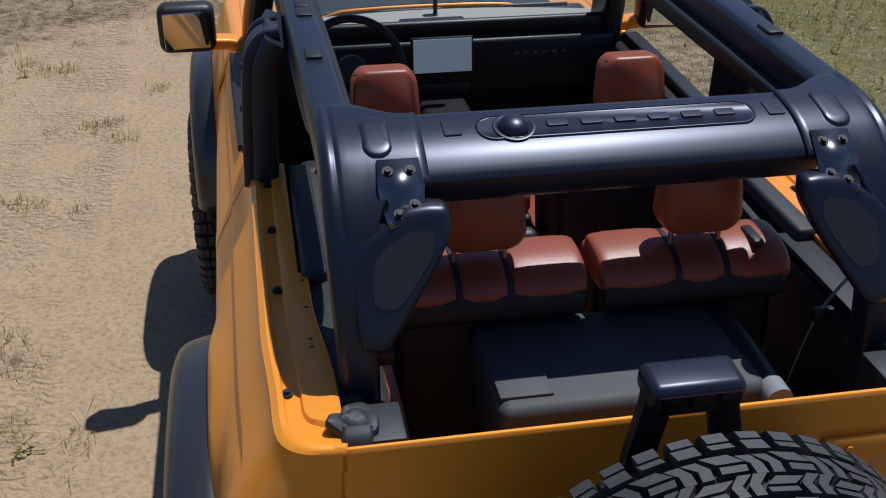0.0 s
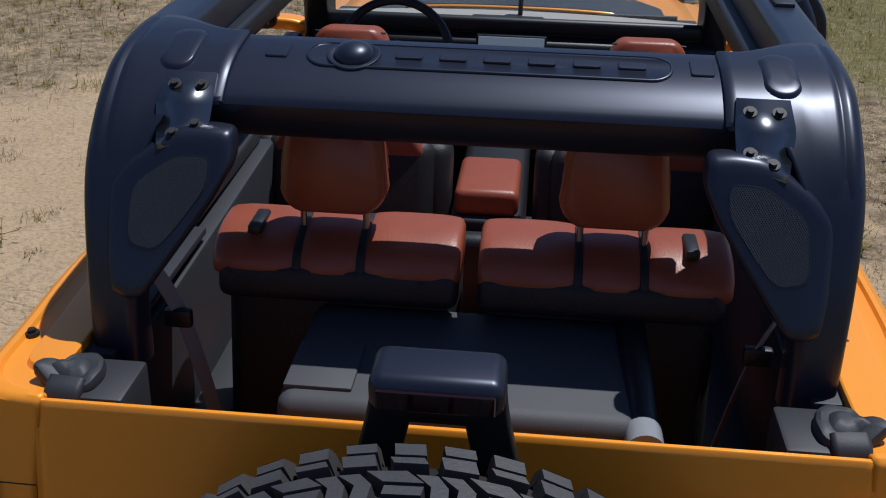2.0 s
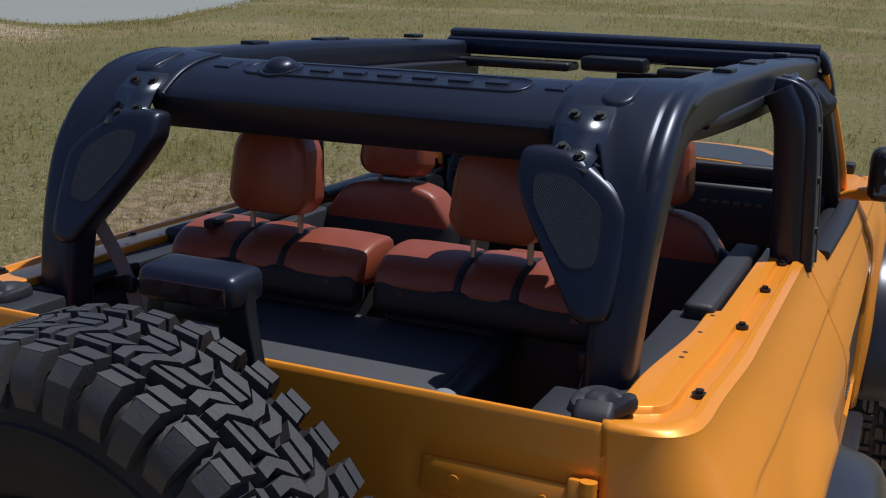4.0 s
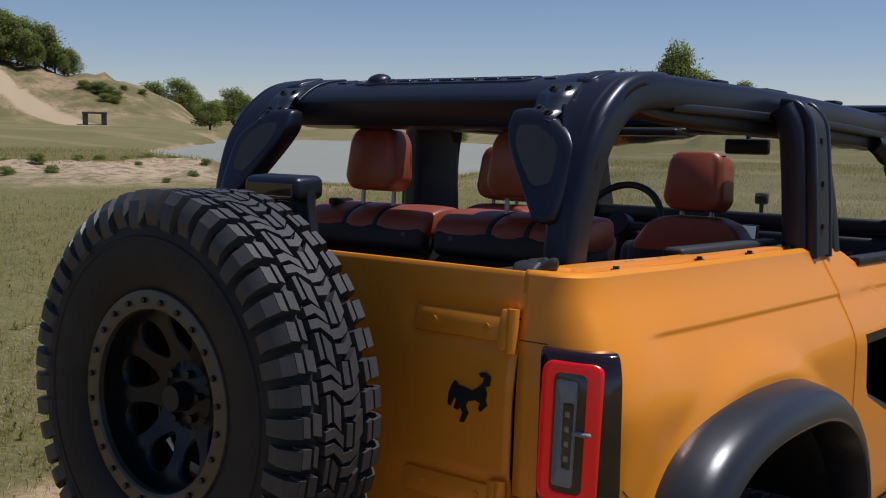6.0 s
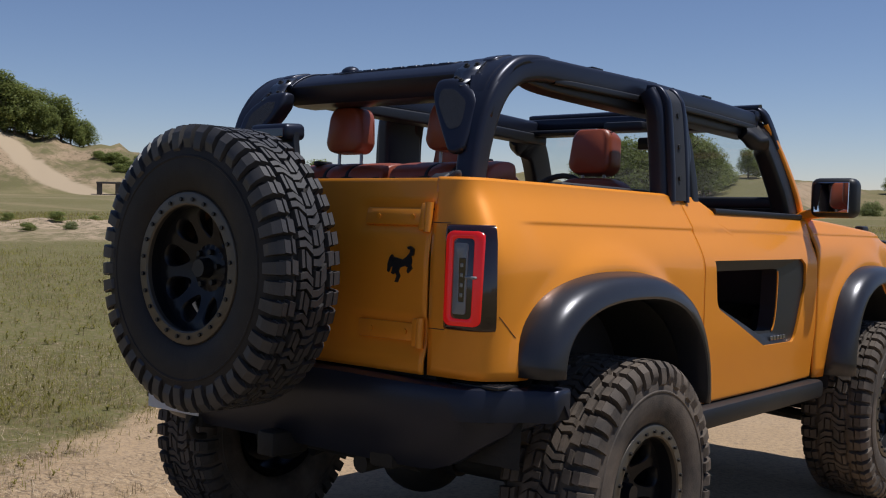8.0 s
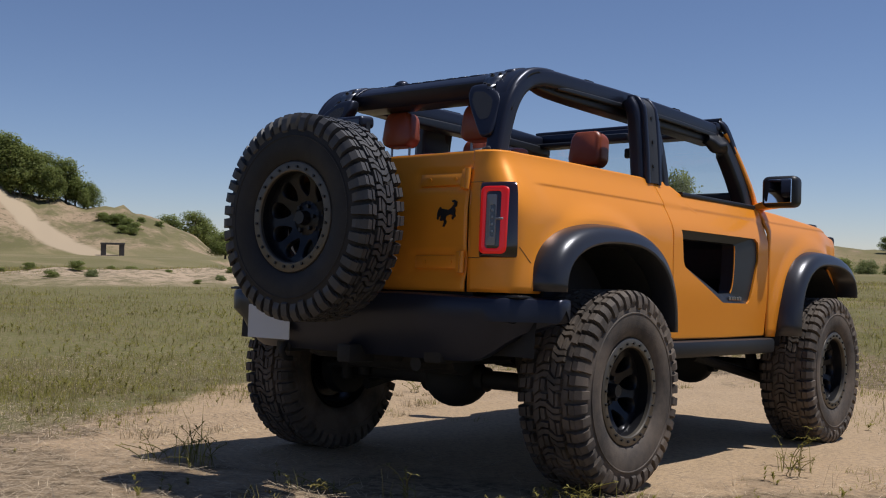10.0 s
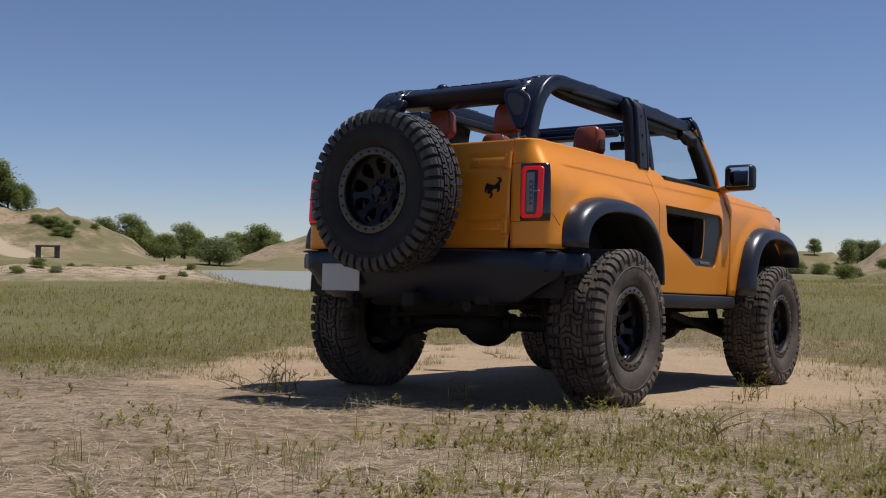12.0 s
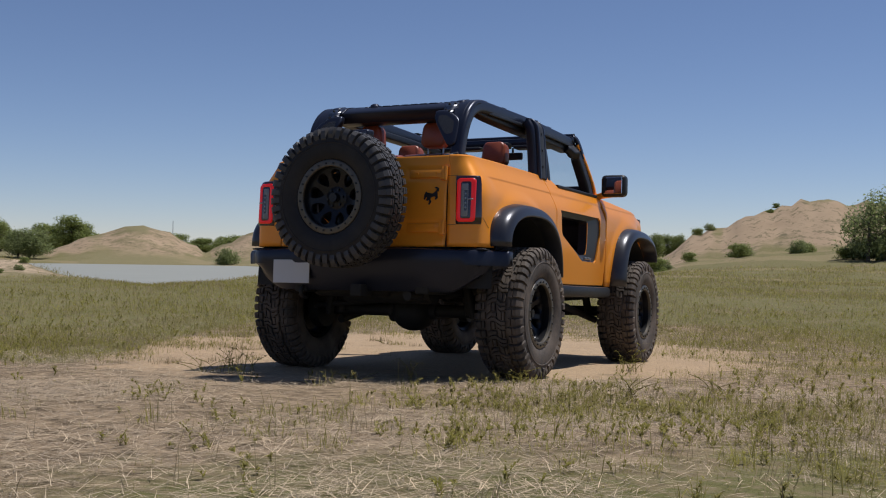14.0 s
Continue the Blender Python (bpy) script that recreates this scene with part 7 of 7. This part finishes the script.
def woods():
    broad = [tree("tree", 5 + i, 1.0, 0.85, LEAVES, 24, 7000, 0.0235) for i in range(3)]
    tall = [tree("tree", 25 + i, 1.0, 0.55, LEAVES, 22, 6500, 0.0225) for i in range(2)]
    willow = [tree("tree", 35 + i, 1.0, 0.95, PALELEAVES, 24, 7000, 0.022, squat=0.85) for i in range(2)]
    sparse = tree("tree", 77, 1.0, 0.75, PALELEAVES, 15, 1700, 0.024)
    shrub = [tree("shrub", 45 + i, 1.0, 1.5, (LEAVES, PALELEAVES)[i % 2], 18, 4200, 0.036, trunk=False, squat=0.8) for i in range(3)]
    r = random.Random(8)
    far = "dark green broad-leaved tree far across the field"
    # far side of the pond
    for az, d, h, k in ((53.1, 285, 8.4, 0), (52.6, 300, 6.0, 1), (51.9, 270, 8.4, 0), (51.4, 275, 7.6, 1), (50.9, 280, 5.6, 0), (50.2, 152, 4.1, 1), (49.2, 245, 8.0, 0), (48.6, 255, 6.6, 0), (47.9, 154, 4.6, 2), (47.4, 153, 5.0, 2), (46.6, 260, 7.0, 1), (46.0, 262, 6.4, 0), (45.3, 250, 8.2, 0), (44.8, 255, 6.8, 0)):
        plant((broad[0], broad[1], willow[0])[k], az, d, h, far if k < 2 else "pale green willow on the pond's far bank", "tree", "trees past the pond", r.uniform(0, 6), 1.3)
    for i in range(30):
        plant(broad[i % 3], 34 + 19.0 * i / 29 + r.uniform(-0.3, 0.3), 320 + r.uniform(-15, 30), r.uniform(4.2, 6.2), "low dark tree in the distant tree line", "tree", "distant tree line", r.uniform(0, 6), 2.2)
    # tall clump on the green mound
    for az, d, h, k, w in ((31.2, 92, 4.3, 0, 1.1), (30.6, 95, 4.9, 3, 1.0), (30.1, 91, 5.0, 1, 1.1), (29.5, 93, 5.7, 4, 1.0), (29.0, 92, 5.6, 0, 1.0), (28.4, 95, 4.6, 5, 1.0), (27.9, 92, 4.4, 1, 1.0), (27.3, 94, 4.8, 3, 1.0), (26.8, 93, 6.4, 0, 0.7), (26.3, 92, 7.9, 1, 0.62), (25.8, 94, 5.8, 2, 0.75), (25.3, 92, 4.6, 0, 1.0), (24.8, 95, 3.2, 3, 1.1), (24.3, 96, 2.2, 1, 1.2), (28.7, 96, 5.0, 3, 1.1), (30.4, 98, 4.2, 4, 1.1)):
        plant((broad + willow[:1] + tall)[k], az, d, h, "leafy green tree in a clump on the mound", "tree", "clump on the mound", r.uniform(0, 6), w)
    for az, d, h, k in ((23.2, 102, 2.5, 0), (22.8, 103, 1.9, 2), (15.0, 118, 2.6, 0), (14.4, 120, 2.9, 1), (13.8, 118, 2.4, 2), (16.6, 122, 1.8, 1)):
        plant(broad[k], az, d, h, "small leafy tree on the green mound", "tree", "clump on the mound", r.uniform(0, 6), 1.1)
    # wooded crest of the sand hill
    for i in range(22):
        az = 57.0 + 8.0 * i / 21 + r.uniform(-0.15, 0.15)
        h = 5.0 + 4.2 * smooth01(az, 57.4, 60.0) + r.uniform(-1.2, 1.2) + (1.8 if i % 7 == 3 else 0)
        plant((tall[i % 2], broad[i % 3])[i % 3 == 0], az, 222 + r.uniform(-5, 6), h, "dark green tree on the crest of the sand hill", "tree", "trees on the sand hill", r.uniform(0, 6), 1.15)
    for az, d, h in ((56.4, 212, 2.2), (56.0, 211, 2.9), (55.6, 211, 3.0), (55.2, 210, 2.7), (54.8, 209, 2.4), (55.4, 206, 2.3), (54.9, 206, 2.0), (53.6, 218, 1.8), (54.5, 216, 1.6)):
        plant(shrub[0], az, d, h * 0.9, "dense dark shrub on the sandy slope", "shrub", "shrubs on the slope", r.uniform(0, 6), 1.0)
    # scrub on the rubbly bank before the pond
    for i in range(34):
        plant(shrub[i % 3], 49 + 17 * i / 33 + r.uniform(-0.4, 0.4), 34 + r.uniform(-6, 12), r.uniform(0.16, 0.42), "small green bush on the rubbly bank", "shrub", "bushes on the rubbly bank", r.uniform(0, 6), 1.1)
    # bank to the right
    for az, d, h, k in ((14.9, 66, 1.15, 0), (14.5, 67, 0.9, 1), (13.2, 84, 1.0, 0), (12.8, 101, 1.0, 0), (12.2, 99, 0.8, 1), (10.7, 78, 1.35, 0), (10.4, 79, 1.0, 1), (7.7, 80, 1.2, 1), (7.3, 81, 0.9, 2), (9.2, 100, 0.6, 2), (8.9, 101, 0.6, 0), (16.2, 90, 1.3, 0), (17.4, 95, 1.5, 1), (18.6, 100, 1.7, 0), (19.4, 96, 1.2, 2), (37.7, 143, 2.6, 1), (33.8, 143, 1.8, 1), (4.6, 66, 1.5, 1), (3.4, 66, 1.7, 1), (5.4, 66, 0.9, 0)):
        plant(shrub[k], az, d, h * 1.1, "green shrub on the bare bank", "shrub", "shrubs on the bank", r.uniform(0, 6), 0.95)
    for az, d, h in ((5.0, 66, 3.2), (4.3, 64, 4.0), (3.4, 65, 4.4), (2.4, 66, 4.2)):
        plant(sparse, az, d, h, "young tree with open branches on the bank", "tree", "young trees on the bank", r.uniform(0, 6), 1.0)
    for proto in broad + tall + willow + shrub + [sparse]:
        for o in (*proto.children_recursive, proto):
            bpy.data.objects.remove(o)


woods()

# ---- far things ----
CONCRETE = material("dark_concrete", (0.07, 0.062, 0.058), 0.85, 0, 0.3, 2, 0.3, 10)


def portal():
    x, y = at_bearing(55.85, 188)
    z = ground_z(x, y)
    root = new("concrete_portal")
    turn = Matrix.Translation((x, y, z)) @ Matrix.Rotation(radians(56), 4, "Z")
    for u in (-1.45, 1.45):
        bm = bmesh.new()
        block(bm, (u, 0, 0.8), (0.85, 1.6, 2.2), 0.08, 1)
        bmesh.ops.transform(bm, matrix=turn, verts=bm.verts)
        part("pier", bm, CONCRETE, root)
    bm = bmesh.new()
    block(bm, (0, 0, 1.98), (3.9, 1.7, 0.34), 0.06, 1)
    bmesh.ops.transform(bm, matrix=turn, verts=bm.verts)
    part("lintel", bm, CONCRETE, root)
    tagged(root, "low dark concrete portal at the foot of the sand hill", "portal")


def mast():
    x, y = at_bearing(40.3, 330)
    z = ground_z(x, y)
    bm = bmesh.new()
    rod(bm, (x, y, z), (x, y, z + 9.5), 0.14, 6, 0.08)
    ob = finish(bm, "radio_mast", STEEL)
    tagged(ob, "thin grey mast far behind the spoil heaps", "mast")


portal()
mast()
